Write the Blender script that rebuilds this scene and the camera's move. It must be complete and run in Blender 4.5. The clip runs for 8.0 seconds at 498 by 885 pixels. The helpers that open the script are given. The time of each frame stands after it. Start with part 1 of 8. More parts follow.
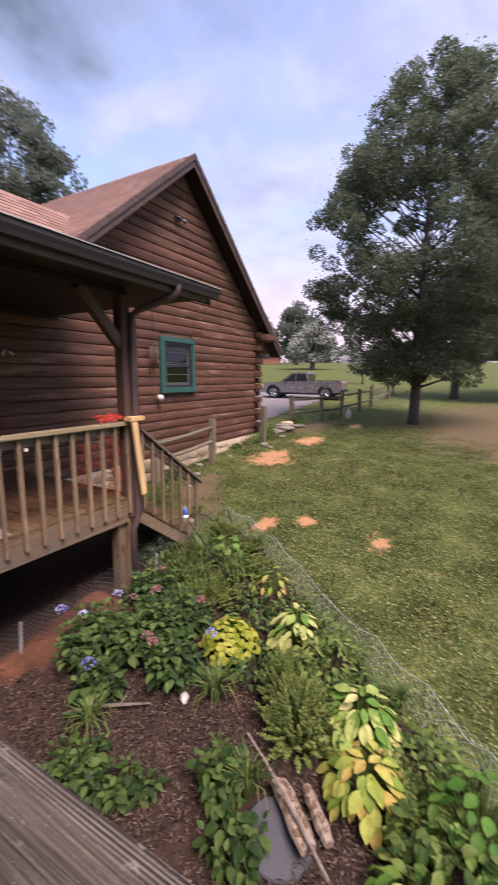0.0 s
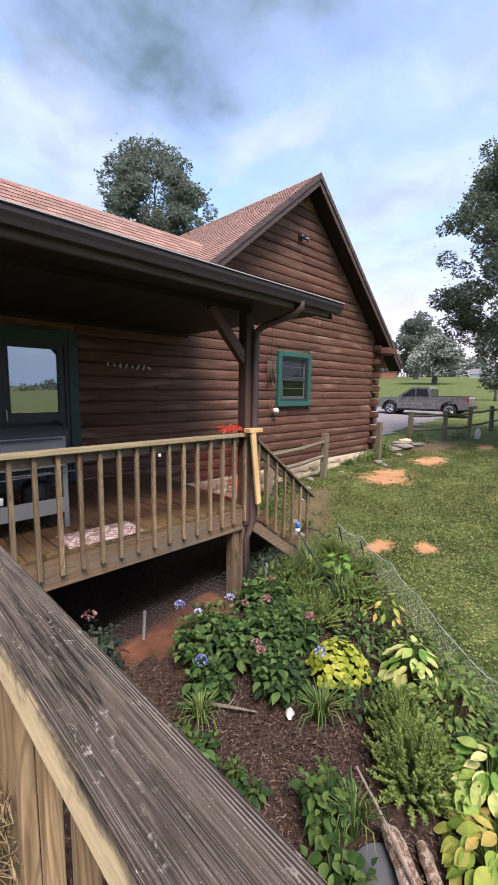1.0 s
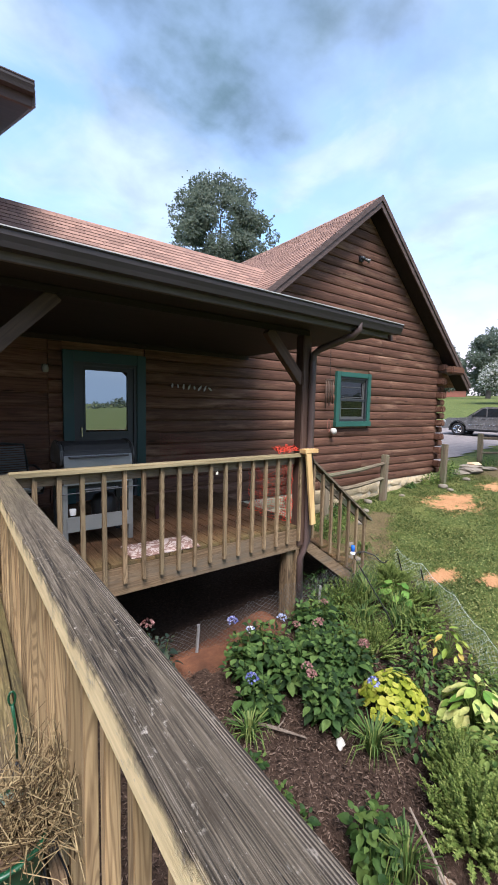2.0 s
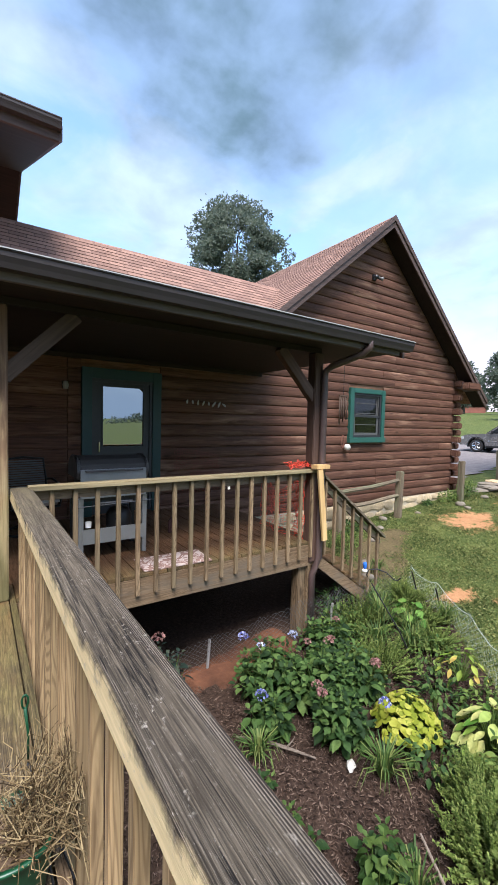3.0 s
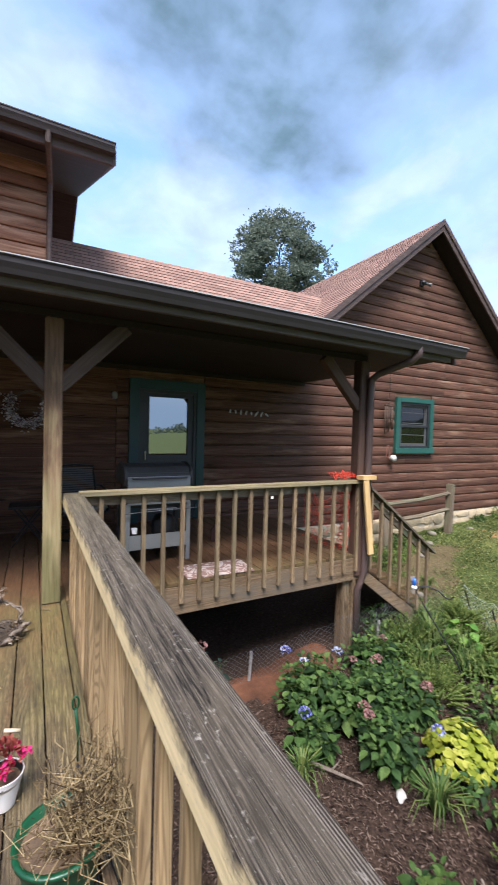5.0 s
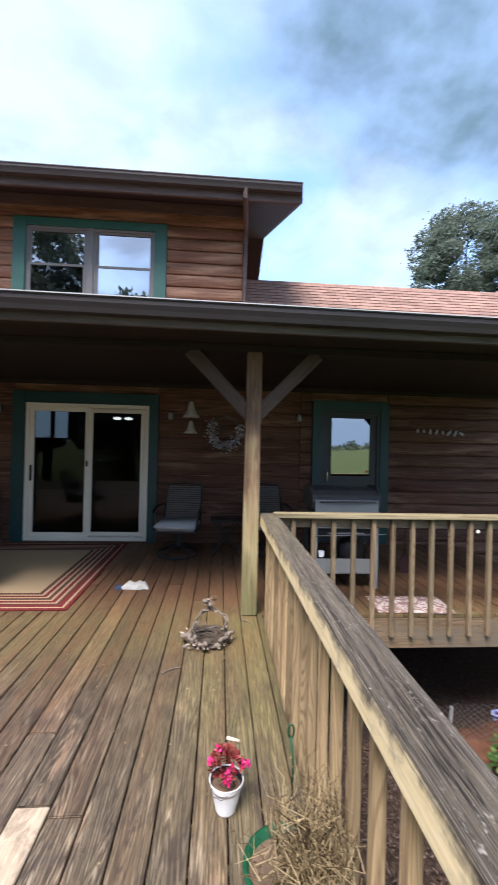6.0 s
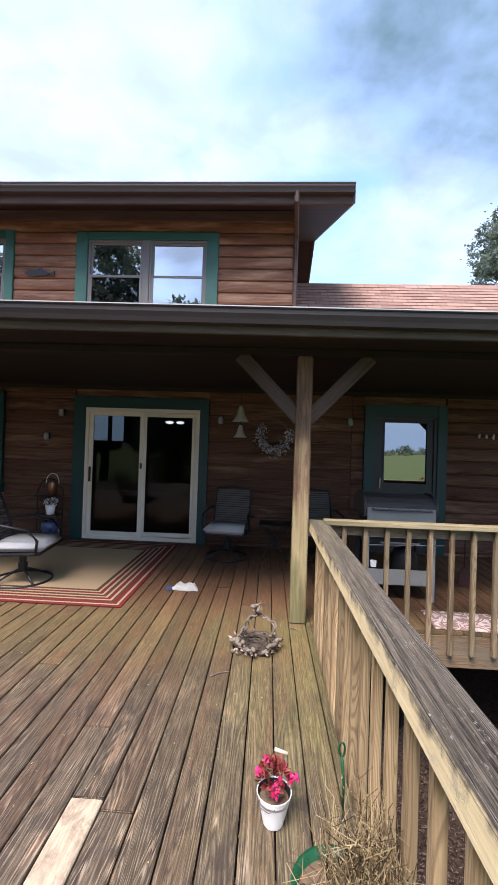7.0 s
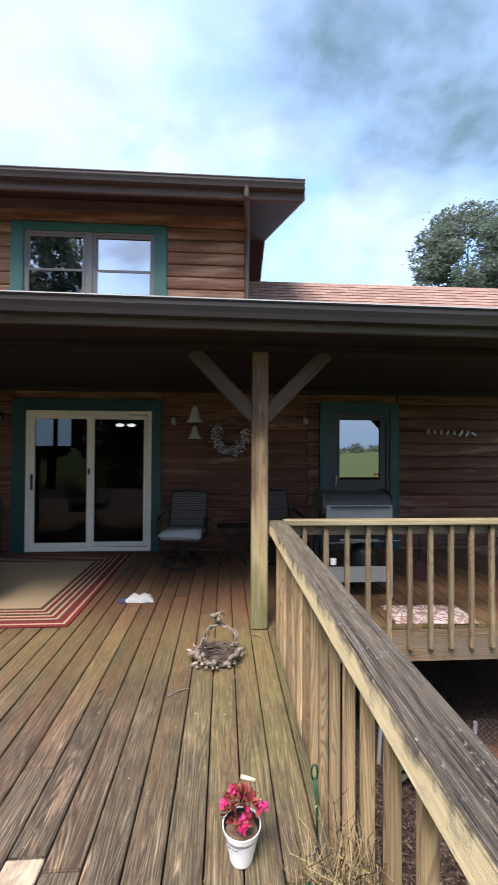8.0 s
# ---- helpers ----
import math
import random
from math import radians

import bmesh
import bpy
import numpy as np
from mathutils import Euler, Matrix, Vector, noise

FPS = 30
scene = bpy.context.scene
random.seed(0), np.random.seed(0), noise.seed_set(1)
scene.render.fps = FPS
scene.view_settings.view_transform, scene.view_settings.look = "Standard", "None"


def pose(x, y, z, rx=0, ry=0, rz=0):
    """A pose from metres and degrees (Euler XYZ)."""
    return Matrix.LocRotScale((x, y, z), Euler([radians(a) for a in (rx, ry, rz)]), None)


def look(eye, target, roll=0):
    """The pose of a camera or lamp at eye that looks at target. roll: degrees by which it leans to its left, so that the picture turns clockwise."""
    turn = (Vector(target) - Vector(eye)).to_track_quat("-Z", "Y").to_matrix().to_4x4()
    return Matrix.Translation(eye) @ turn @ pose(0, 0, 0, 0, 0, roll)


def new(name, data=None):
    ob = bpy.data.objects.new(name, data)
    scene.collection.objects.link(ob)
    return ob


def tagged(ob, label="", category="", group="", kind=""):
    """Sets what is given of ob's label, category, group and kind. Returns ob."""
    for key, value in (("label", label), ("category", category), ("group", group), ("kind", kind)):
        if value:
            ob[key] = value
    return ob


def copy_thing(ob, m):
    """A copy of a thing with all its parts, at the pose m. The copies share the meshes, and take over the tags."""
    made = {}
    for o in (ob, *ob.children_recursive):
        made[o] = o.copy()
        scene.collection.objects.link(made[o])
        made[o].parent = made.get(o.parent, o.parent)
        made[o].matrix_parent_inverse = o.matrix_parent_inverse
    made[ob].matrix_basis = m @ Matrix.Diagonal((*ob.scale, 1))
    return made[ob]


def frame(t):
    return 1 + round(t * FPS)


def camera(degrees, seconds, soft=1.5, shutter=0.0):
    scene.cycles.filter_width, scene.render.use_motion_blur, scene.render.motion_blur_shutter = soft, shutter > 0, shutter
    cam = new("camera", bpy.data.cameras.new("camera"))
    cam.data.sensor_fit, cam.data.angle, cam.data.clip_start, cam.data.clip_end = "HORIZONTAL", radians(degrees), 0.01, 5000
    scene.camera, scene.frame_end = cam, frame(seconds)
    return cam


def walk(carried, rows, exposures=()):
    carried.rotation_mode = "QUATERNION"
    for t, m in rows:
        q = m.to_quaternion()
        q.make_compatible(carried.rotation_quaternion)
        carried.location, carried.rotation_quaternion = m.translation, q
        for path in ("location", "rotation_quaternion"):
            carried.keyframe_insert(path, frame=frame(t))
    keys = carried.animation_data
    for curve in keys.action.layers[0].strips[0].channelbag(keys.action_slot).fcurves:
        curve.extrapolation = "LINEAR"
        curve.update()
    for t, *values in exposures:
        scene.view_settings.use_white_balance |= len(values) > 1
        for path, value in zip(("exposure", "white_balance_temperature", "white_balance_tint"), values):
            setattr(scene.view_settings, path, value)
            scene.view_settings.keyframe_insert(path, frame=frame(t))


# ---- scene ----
cam = camera(63.5, 8.0, shutter=0.4)
PATH = [
    (0, (-0.036, -3.696, 1.47), (1.675, -2.714, 1.146), 0.4),
    (0.5, (-0.077, -3.651, 1.477), (1.426, -2.359, 1.21), -0.2),
    (1, (-0.096, -3.638, 1.471), (1.295, -2.225, 1.208), 0.9),
    (1.5, (-0.099, -3.677, 1.484), (1.178, -2.155, 1.261), 1.0),
    (2, (-0.137, -3.727, 1.5), (1.04, -2.12, 1.323), 1.2),
    (3.5, (-0.15, -3.82, 1.509), (0.959, -2.158, 1.43), 1.4),
    (4, (-0.166, -3.795, 1.513), (0.918, -2.116, 1.449), 1.6),
    (4.2, (-0.149, -3.807, 1.515), (0.912, -2.113, 1.454), 1.5),
    (5.3, (-0.176, -3.713, 1.486), (0.597, -1.868, 1.452), 1.6),
    (5.5, (-0.219, -3.68, 1.489), (0.359, -1.765, 1.477), 1.3),
    (6, (-0.311, -3.689, 1.549), (-0.169, -1.694, 1.557), 1.4),
    (6.5, (-0.321, -3.687, 1.556), (-0.377, -1.688, 1.574), 1.8),
    (7, (-0.318, -3.671, 1.558), (-0.418, -1.674, 1.578), 1.9),
    (7.5, (-0.324, -3.608, 1.55), (-0.393, -1.609, 1.58), 1.6),
    (8, (-0.324, -3.517, 1.546), (-0.202, -1.521, 1.577), 0.3),
]
EXPOSURES = [(0, 0.34, 6420, 38), (0.5, 0.42, 6300, 34), (1.0, 0.50, 6060, 24), (2.0, 0.61, 5840, 17), (3.5, 0.61, 5800, 15), (5.5, 0.66, 5780, 17), (6.0, 0.79, 5780, 17), (6.5, 0.83, 5840, 21), (8, 0.82, 5860, 16)]
walk(cam, [(t, look(eye, target, roll)) for t, eye, target, roll in PATH], EXPOSURES)

# ---- world and light ----
def build_world():
    w = bpy.data.worlds.new("world")
    scene.world = w
    w.use_nodes = True
    nt = w.node_tree
    nt.nodes.clear()
    out = nt.nodes.new("ShaderNodeOutputWorld")
    bg = nt.nodes.new("ShaderNodeBackground")
    sky = nt.nodes.new("ShaderNodeTexSky")
    sky.sky_type = "NISHITA"
    sky.sun_disc = False
    sky.sun_elevation, sky.sun_rotation = SUN_UP, SUN_ROUND
    sky.air_density, sky.dust_density = 1.2, 2.0
    tc = nt.nodes.new("ShaderNodeTexCoord")
    sep = nt.nodes.new("ShaderNodeSeparateXYZ")
    nt.links.new(tc.outputs["Generated"], sep.inputs[0])
    # project the direction on a flat cloud deck
    add = nt.nodes.new("ShaderNodeMath"); add.operation = "ADD"; add.inputs[1].default_value = 0.22
    nt.links.new(sep.outputs[2], add.inputs[0])
    mx = nt.nodes.new("ShaderNodeMath"); mx.operation = "MAXIMUM"; mx.inputs[1].default_value = 0.05
    nt.links.new(add.outputs[0], mx.inputs[0])
    comb = nt.nodes.new("ShaderNodeCombineXYZ")
    for i in (0, 1):
        d = nt.nodes.new("ShaderNodeMath"); d.operation = "DIVIDE"
        nt.links.new(sep.outputs[i], d.inputs[0]); nt.links.new(mx.outputs[0], d.inputs[1])
        nt.links.new(d.outputs[0], comb.inputs[i])
    def cloud(scale, offset, lo, hi, detail, twist=0.5):
        mp = nt.nodes.new("ShaderNodeMapping")
        mp.inputs["Location"].default_value = offset
        nt.links.new(comb.outputs[0], mp.inputs[0])
        n = nt.nodes.new("ShaderNodeTexNoise")
        n.inputs["Scale"].default_value, n.inputs["Detail"].default_value = scale, detail
        n.inputs["Roughness"].default_value, n.inputs["Distortion"].default_value = 0.52, twist
        nt.links.new(mp.outputs[0], n.inputs["Vector"])
        r = nt.nodes.new("ShaderNodeMapRange")
        r.interpolation_type = "SMOOTHSTEP"
        r.inputs[1].default_value, r.inputs[2].default_value = lo, hi
        nt.links.new(n.outputs[0], r.inputs[0])
        return r.outputs[0]
    cover = cloud(2.6, CLOUD_A, 0.34, 0.62, 9)
    def toward(d, lo, hi):
        """Grows towards one direction of the sky, where a bank of cloud stands."""
        dot = nt.nodes.new("ShaderNodeVectorMath"); dot.operation = "DOT_PRODUCT"
        dot.inputs[1].default_value = d
        nrm = nt.nodes.new("ShaderNodeVectorMath"); nrm.operation = "NORMALIZE"
        nt.links.new(tc.outputs["Generated"], nrm.inputs[0]); nt.links.new(nrm.outputs[0], dot.inputs[0])
        r = nt.nodes.new("ShaderNodeMapRange"); r.interpolation_type = "SMOOTHSTEP"
        r.inputs[1].default_value, r.inputs[2].default_value = lo, hi
        nt.links.new(dot.outputs["Value"], r.inputs[0])
        return r.outputs[0]
    def calc(op, p, q):
        m = nt.nodes.new("ShaderNodeMath"); m.operation = op; m.use_clamp = True
        for i, v in enumerate((p, q)):
            if isinstance(v, float):
                m.inputs[i].default_value = v
            else:
                nt.links.new(v, m.inputs[i])
        return m.outputs[0]
    bank = toward((0.40, 0.45, 0.80), 0.86, 0.98)
    lumps = cloud(3.2, CLOUD_B, 0.0, 1.0, 6, 0.0)
    grey = calc("MULTIPLY", toward((0.22, 0.70, 0.68), 0.90, 1.0), 0.20)
    thick = calc("ADD", calc("ADD", calc("MULTIPLY", bank, 0.48), grey), calc("MULTIPLY", lumps, 0.50))
    edge = nt.nodes.new("ShaderNodeMapRange"); edge.interpolation_type = "SMOOTHSTEP"
    edge.inputs[1].default_value, edge.inputs[2].default_value = 0.36, 0.80
    nt.links.new(thick, edge.inputs[0])
    folds = cloud(6.0, (3.1, 8.2, 0.0), 0.25, 0.75, 5, 0.1)
    thick = calc("MULTIPLY", edge.outputs[0], calc("ADD", calc("MULTIPLY", folds, 0.4), 0.62))
    bright = toward((-0.45, 0.72, 0.52), 0.83, 0.95)
    pale = calc("MULTIPLY", toward((0.95, 0.20, 0.25), 0.70, 0.98), 0.7)
    veil = calc("MULTIPLY", calc("MAXIMUM", bright, pale), calc("ADD", cover, 0.55))
    cover = calc("MAXIMUM", calc("MULTIPLY", cover, 0.9), calc("MAXIMUM", veil, thick))
    thick = calc("MULTIPLY", thick, calc("SUBTRACT", 1.0, veil))
    skymul = nt.nodes.new("ShaderNodeMix"); skymul.data_type = "RGBA"; skymul.blend_type = "MULTIPLY"
    skymul.inputs["Factor"].default_value = 1.0
    nt.links.new(sky.outputs[0], skymul.inputs["A"])
    skymul.inputs["B"].default_value = SKY_GAIN
    cl = nt.nodes.new("ShaderNodeMix"); cl.data_type = "RGBA"
    cl.inputs["A"].default_value, cl.inputs["B"].default_value = CLOUD_LIGHT, CLOUD_DARK
    nt.links.new(thick, cl.inputs["Factor"])
    puff = nt.nodes.new("ShaderNodeMapRange")
    puff.inputs[3].default_value, puff.inputs[4].default_value = 0.84, 1.10
    nt.links.new(cloud(4.6, (1.2, 3.7, 0.0), 0.30, 0.66, 8, 0.3), puff.inputs[0])
    shade = nt.nodes.new("ShaderNodeVectorMath"); shade.operation = "SCALE"
    nt.links.new(cl.outputs["Result"], shade.inputs[0]); nt.links.new(puff.outputs[0], shade.inputs["Scale"])
    mix = nt.nodes.new("ShaderNodeMix"); mix.data_type = "RGBA"
    nt.links.new(cover, mix.inputs["Factor"])
    nt.links.new(skymul.outputs["Result"], mix.inputs["A"]); nt.links.new(shade.outputs[0], mix.inputs["B"])
    haze = nt.nodes.new("ShaderNodeMix"); haze.data_type = "RGBA"
    low = nt.nodes.new("ShaderNodeMapRange"); low.interpolation_type = "SMOOTHSTEP"
    low.inputs[1].default_value, low.inputs[2].default_value = 0.34, 0.02
    nt.links.new(sep.outputs[2], low.inputs[0])
    nt.links.new(low.outputs[0], haze.inputs["Factor"])
    nt.links.new(mix.outputs["Result"], haze.inputs["A"])
    rim = nt.nodes.new("ShaderNodeMix"); rim.data_type = "RGBA"
    rim.inputs["A"].default_value, rim.inputs["B"].default_value = HORIZON_COOL, HORIZON
    nt.links.new(toward((0.95, 0.30, 0.0), 0.3, 0.9), rim.inputs["Factor"])
    nt.links.new(rim.outputs["Result"], haze.inputs["B"])
    nt.links.new(haze.outputs["Result"], bg.inputs[0])
    bg.inputs[1].default_value = SKY_STRENGTH
    nt.links.new(bg.outputs[0], out.inputs[0])


SUN_UP, SUN_ROUND = radians(60), radians(211)
CLOUD_A, CLOUD_B = (2.3, 5.1, 0.0), (7.7, 1.4, 0.0)
SKY_GAIN, CLOUD_LIGHT, CLOUD_DARK = (2.15, 2.32, 2.3, 1), (4.7, 5.65, 6.85, 1), (1.15, 1.85, 2.18, 1)
HORIZON, HORIZON_COOL = (7.6, 6.8, 6.9, 1), (3.4, 4.5, 5.6, 1)
SKY_STRENGTH = 0.11
build_world()
sun = new("sun", bpy.data.lights.new("sun", "SUN"))
sun.data.energy, sun.data.angle, sun.data.color = 5.0, radians(28), (1.0, 0.91, 0.79)
sun.matrix_world = look((-7, -13, 26), (0, 0, 0))


# ---- materials ----
class Nodes:
    """Small helper that wires one node material."""

    def __init__(self, name, rough=0.7, metal=0.0, spec=0.5):
        self.m = bpy.data.materials.new(name)
        self.m.use_nodes = True
        self.t = self.m.node_tree
        self.p = self.t.nodes["Principled BSDF"]
        self.p.inputs["Roughness"].default_value = rough
        self.p.inputs["Metallic"].default_value = metal
        self.p.inputs["Specular IOR Level"].default_value = spec

    def n(self, kind, **kw):
        node = self.t.nodes.new("ShaderNode" + kind)
        if "operation" in kw:
            node.operation = kw["operation"]
        if "data_type" in kw:
            node.data_type, node.blend_type = kw["data_type"], kw["blend_type"]
        if "attribute_name" in kw:
            node.attribute_name = kw["attribute_name"]
        return node

    def link(self, a, b):
        self.t.links.new(a, b)

    def coords(self, scale=(1, 1, 1), world=False, shuffle=True):
        mp = self.n("Mapping")
        mp.inputs["Scale"].default_value = scale
        src = self.n("NewGeometry").outputs["Position"] if world else self.n("TexCoord").outputs["Object"]
        if shuffle and not world:
            info = self.n("ObjectInfo")
            mul = self.n("VectorMath", operation="MULTIPLY_ADD")
            mul.inputs[1].default_value = (1, 1, 1)
            cmb = self.n("CombineXYZ")
            for i, k in enumerate((37.0, 61.0, 83.0)):
                s = self.n("Math", operation="MULTIPLY")
                s.inputs[1].default_value = k
                self.link(info.outputs["Random"], s.inputs[0])
                self.link(s.outputs[0], cmb.inputs[i])
            self.link(src, mul.inputs[0]); self.link(cmb.outputs[0], mul.inputs[2])
            src = mul.outputs[0]
        self.link(src, mp.inputs[0])
        return mp.outputs[0]

    def noise(self, vec, scale, detail=5, rough=0.6, dist=0.0):
        n = self.n("TexNoise")
        n.inputs["Scale"].default_value, n.inputs["Detail"].default_value = scale, detail
        n.inputs["Roughness"].default_value, n.inputs["Distortion"].default_value = rough, dist
        self.link(vec, n.inputs["Vector"])
        return n.outputs[0]

    def ramp(self, fac, stops):
        r = self.n("ValToRGB")
        e = r.color_ramp.elements
        while len(e) < len(stops):
            e.new(0.5)
        for el, (pos, col) in zip(e, stops):
            el.position, el.color = pos, (*col, 1)
        self.link(fac, r.inputs[0])
        return r.outputs[0]

    def span(self, fac, lo, hi, a=0.0, b=1.0):
        r = self.n("MapRange")
        for i, v in enumerate((lo, hi, a, b)):
            r.inputs[i + 1].default_value = v
        self.link(fac, r.inputs[0])
        return r.outputs[0]

    def mix(self, fac, a, b, blend="MIX"):
        m = self.n("Mix", data_type="RGBA", blend_type=blend)
        for sock, v in (("Factor", fac), ("A", a), ("B", b)):
            if isinstance(v, (int, float)):
                m.inputs[sock].default_value = v
            elif isinstance(v, tuple):
                m.inputs[sock].default_value = (*v, 1)
            else:
                self.link(v, m.inputs[sock])
        return m.outputs["Result"]

    def math(self, op, a, b):
        m = self.n("Math", operation=op)
        for i, v in enumerate((a, b)):
            if isinstance(v, (int, float)):
                m.inputs[i].default_value = v
            else:
                self.link(v, m.inputs[i])
        return m.outputs[0]

    def vary(self, col, amount, island=False):
        """Lighter and darker from piece to piece."""
        src = self.n("NewGeometry").outputs["Random Per Island"] if island else self.n("ObjectInfo").outputs["Random"]
        h = self.n("HueSaturation")
        self.link(self.span(src, 0, 1, 1 - amount, 1 + amount), h.inputs["Value"])
        self.link(col, h.inputs["Color"])
        return h.outputs[0]

    def rings(self, axis, wide, along, count, shuffle=True):
        """Growth rings cut lengthwise: contour lines of a slow field drawn out along the grain."""
        s = [wide, wide, wide]
        s[axis] = along
        h = self.noise(self.coords(tuple(s), shuffle=shuffle), 1.0, 2, 0.4, 0.3)
        w = self.math("SINE", self.math("MULTIPLY", h, 6.283 * count), 0.0)
        return self.span(w, -1, 1)

    def bump(self, height, strength, dist=0.01):
        b = self.n("Bump")
        b.inputs["Strength"].default_value, b.inputs["Distance"].default_value = strength, dist
        self.link(height, b.inputs["Height"])
        self.link(b.outputs[0], self.p.inputs["Normal"])

    def color(self, col):
        if isinstance(col, tuple):
            self.p.inputs["Base Color"].default_value = (*col, 1)
        else:
            self.link(col, self.p.inputs["Base Color"])
        return self


def wood(name, dark, light, axis, fine=38, worn=None, worn_at=(0.5, 0.72), rough=0.82, bump=0.5, vary=0.16, knots=True, rings=0.0):
    k = Nodes(name, rough, spec=0.3)
    s = [fine, fine, fine]
    s[axis] = 1.3
    v = k.coords(tuple(s))
    grain = k.noise(v, 1.0, 6, 0.65, 0.8)
    col = k.ramp(grain, [(0.3, dark), (0.68, light)])
    s2 = [5, 5, 5]
    s2[axis] = 0.9
    big = k.noise(k.coords(tuple(s2)), 1.0, 4, 0.6, 0.4)
    if rings and worn:
        pick = k.math("FRACT", k.math("MULTIPLY", k.n("ObjectInfo").outputs["Random"], 17.3), 0.0)
        col = k.mix(k.span(pick, 0.35, 1.0, 0, 0.65), col, worn)
    if rings:
        late = k.rings(axis, 9.0, 0.8, 26)
        col = k.mix(k.span(late, 0.45, 1.0, 0, rings), col, tuple(c * 0.75 for c in dark))
    if worn:
        streak = k.math("ADD", big, k.math("MULTIPLY", grain, 0.25))
        col = k.mix(k.span(streak, worn_at[0] + 0.12, worn_at[1] + 0.12), col, worn)
    else:
        col = k.mix(k.span(big, 0.35, 0.75, 0, 0.45), col, tuple(c * 0.55 for c in dark))
    if knots:
        kv = [4.0, 4.0, 4.0]
        kv[axis] = 1.1
        spot = k.n("TexVoronoi")
        spot.inputs["Scale"].default_value = 1.0
        k.link(k.coords(tuple(kv)), spot.inputs["Vector"])
        col = k.mix(k.span(spot.outputs["Distance"], 0.05, 0.11, 0.7, 0.0), col, tuple(c * 0.35 for c in dark))
    k.color(k.vary(col, vary))
    k.bump(grain, bump, 0.004)
    return k.m


def plain(name, col, rough=0.6, metal=0.0, vary=0.18, scale=6.0, bump=0.12, spec=0.5):
    k = Nodes(name, rough, metal, spec)
    v = k.coords()
    a, b = k.noise(v, scale, 5), k.noise(v, scale * 9, 4)
    mixed = k.math("ADD", k.math("MULTIPLY", a, 0.65), k.math("MULTIPLY", b, 0.35))
    k.color(k.ramp(mixed, [(0.3, tuple(c * (1 - vary) for c in col)), (0.7, tuple(min(1, c * (1 + vary)) for c in col))]))
    k.link(k.span(a, 0.3, 0.7, max(0.02, rough - 0.1), min(1, rough + 0.1)), k.p.inputs["Roughness"])
    k.bump(b, bump, 0.003)
    return k.m


def leaf(name, cols, trans=0.35, rough=0.5, vary=0.35):
    k = Nodes(name, rough + 0.1, spec=0.2)
    rnd = k.n("NewGeometry").outputs["Random Per Island"]
    col = k.ramp(rnd, [((i + 0.5) / len(cols), c) for i, c in enumerate(cols)])
    fine = k.noise(k.coords(), 60, 3)
    col = k.mix(k.span(fine, 0.3, 0.7, 0, vary), col, tuple(c * 0.45 for c in cols[0]))
    k.color(col)
    tr = k.n("BsdfTranslucent")
    k.link(col, tr.inputs[0])
    mx = k.n("MixShader")
    mx.inputs[0].default_value = trans
    out = k.t.nodes["Material Output"]
    k.link(k.p.outputs[0], mx.inputs[1]); k.link(tr.outputs[0], mx.inputs[2]); k.link(mx.outputs[0], out.inputs[0])
    return k.m


def petal_leaf(name, cols, trans=0.3):
    """As leaf, but one colour for each piece that is an object of its own."""
    k = Nodes(name, 0.65, spec=0.2)
    col = k.ramp(k.n("ObjectInfo").outputs["Random"], [((i + 0.5) / len(cols), c) for i, c in enumerate(cols)])
    vein = k.noise(k.coords((30, 6, 30)), 1.0, 3)
    col = k.mix(k.span(vein, 0.35, 0.7, 0, 0.35), col, tuple(c * 0.5 for c in cols[0]))
    k.color(col)
    tr = k.n("BsdfTranslucent")
    k.link(col, tr.inputs[0])
    mx = k.n("MixShader")
    mx.inputs[0].default_value = trans
    k.link(k.p.outputs[0], mx.inputs[1]); k.link(tr.outputs[0], mx.inputs[2])
    k.link(mx.outputs[0], k.t.nodes["Material Output"].inputs[0])
    return k.m


def glass_pane(name, gloss, tint=(0.75, 0.8, 0.8)):
    """A window pane that mirrors part of the daylight and lets the rest through."""
    k = Nodes(name, 0.02)
    t = k.t
    gl, tr, mx = k.n("BsdfGlossy"), k.n("BsdfTransparent"), k.n("MixShader")
    gl.inputs["Roughness"].default_value = 0.015
    gl.inputs["Color"].default_value = (0.93, 0.96, 1, 1)
    tr.inputs[0].default_value = (*tint, 1)
    mx.inputs[0].default_value = gloss
    wav = k.noise(k.coords(), 1.2, 2)
    b = k.n("Bump"); b.inputs["Strength"].default_value, b.inputs["Distance"].default_value = 0.006, 0.02
    k.link(wav, b.inputs["Height"]); k.link(b.outputs[0], gl.inputs["Normal"])
    k.link(tr.outputs[0], mx.inputs[1]); k.link(gl.outputs[0], mx.inputs[2])
    k.link(mx.outputs[0], t.nodes["Material Output"].inputs[0])
    return k.m


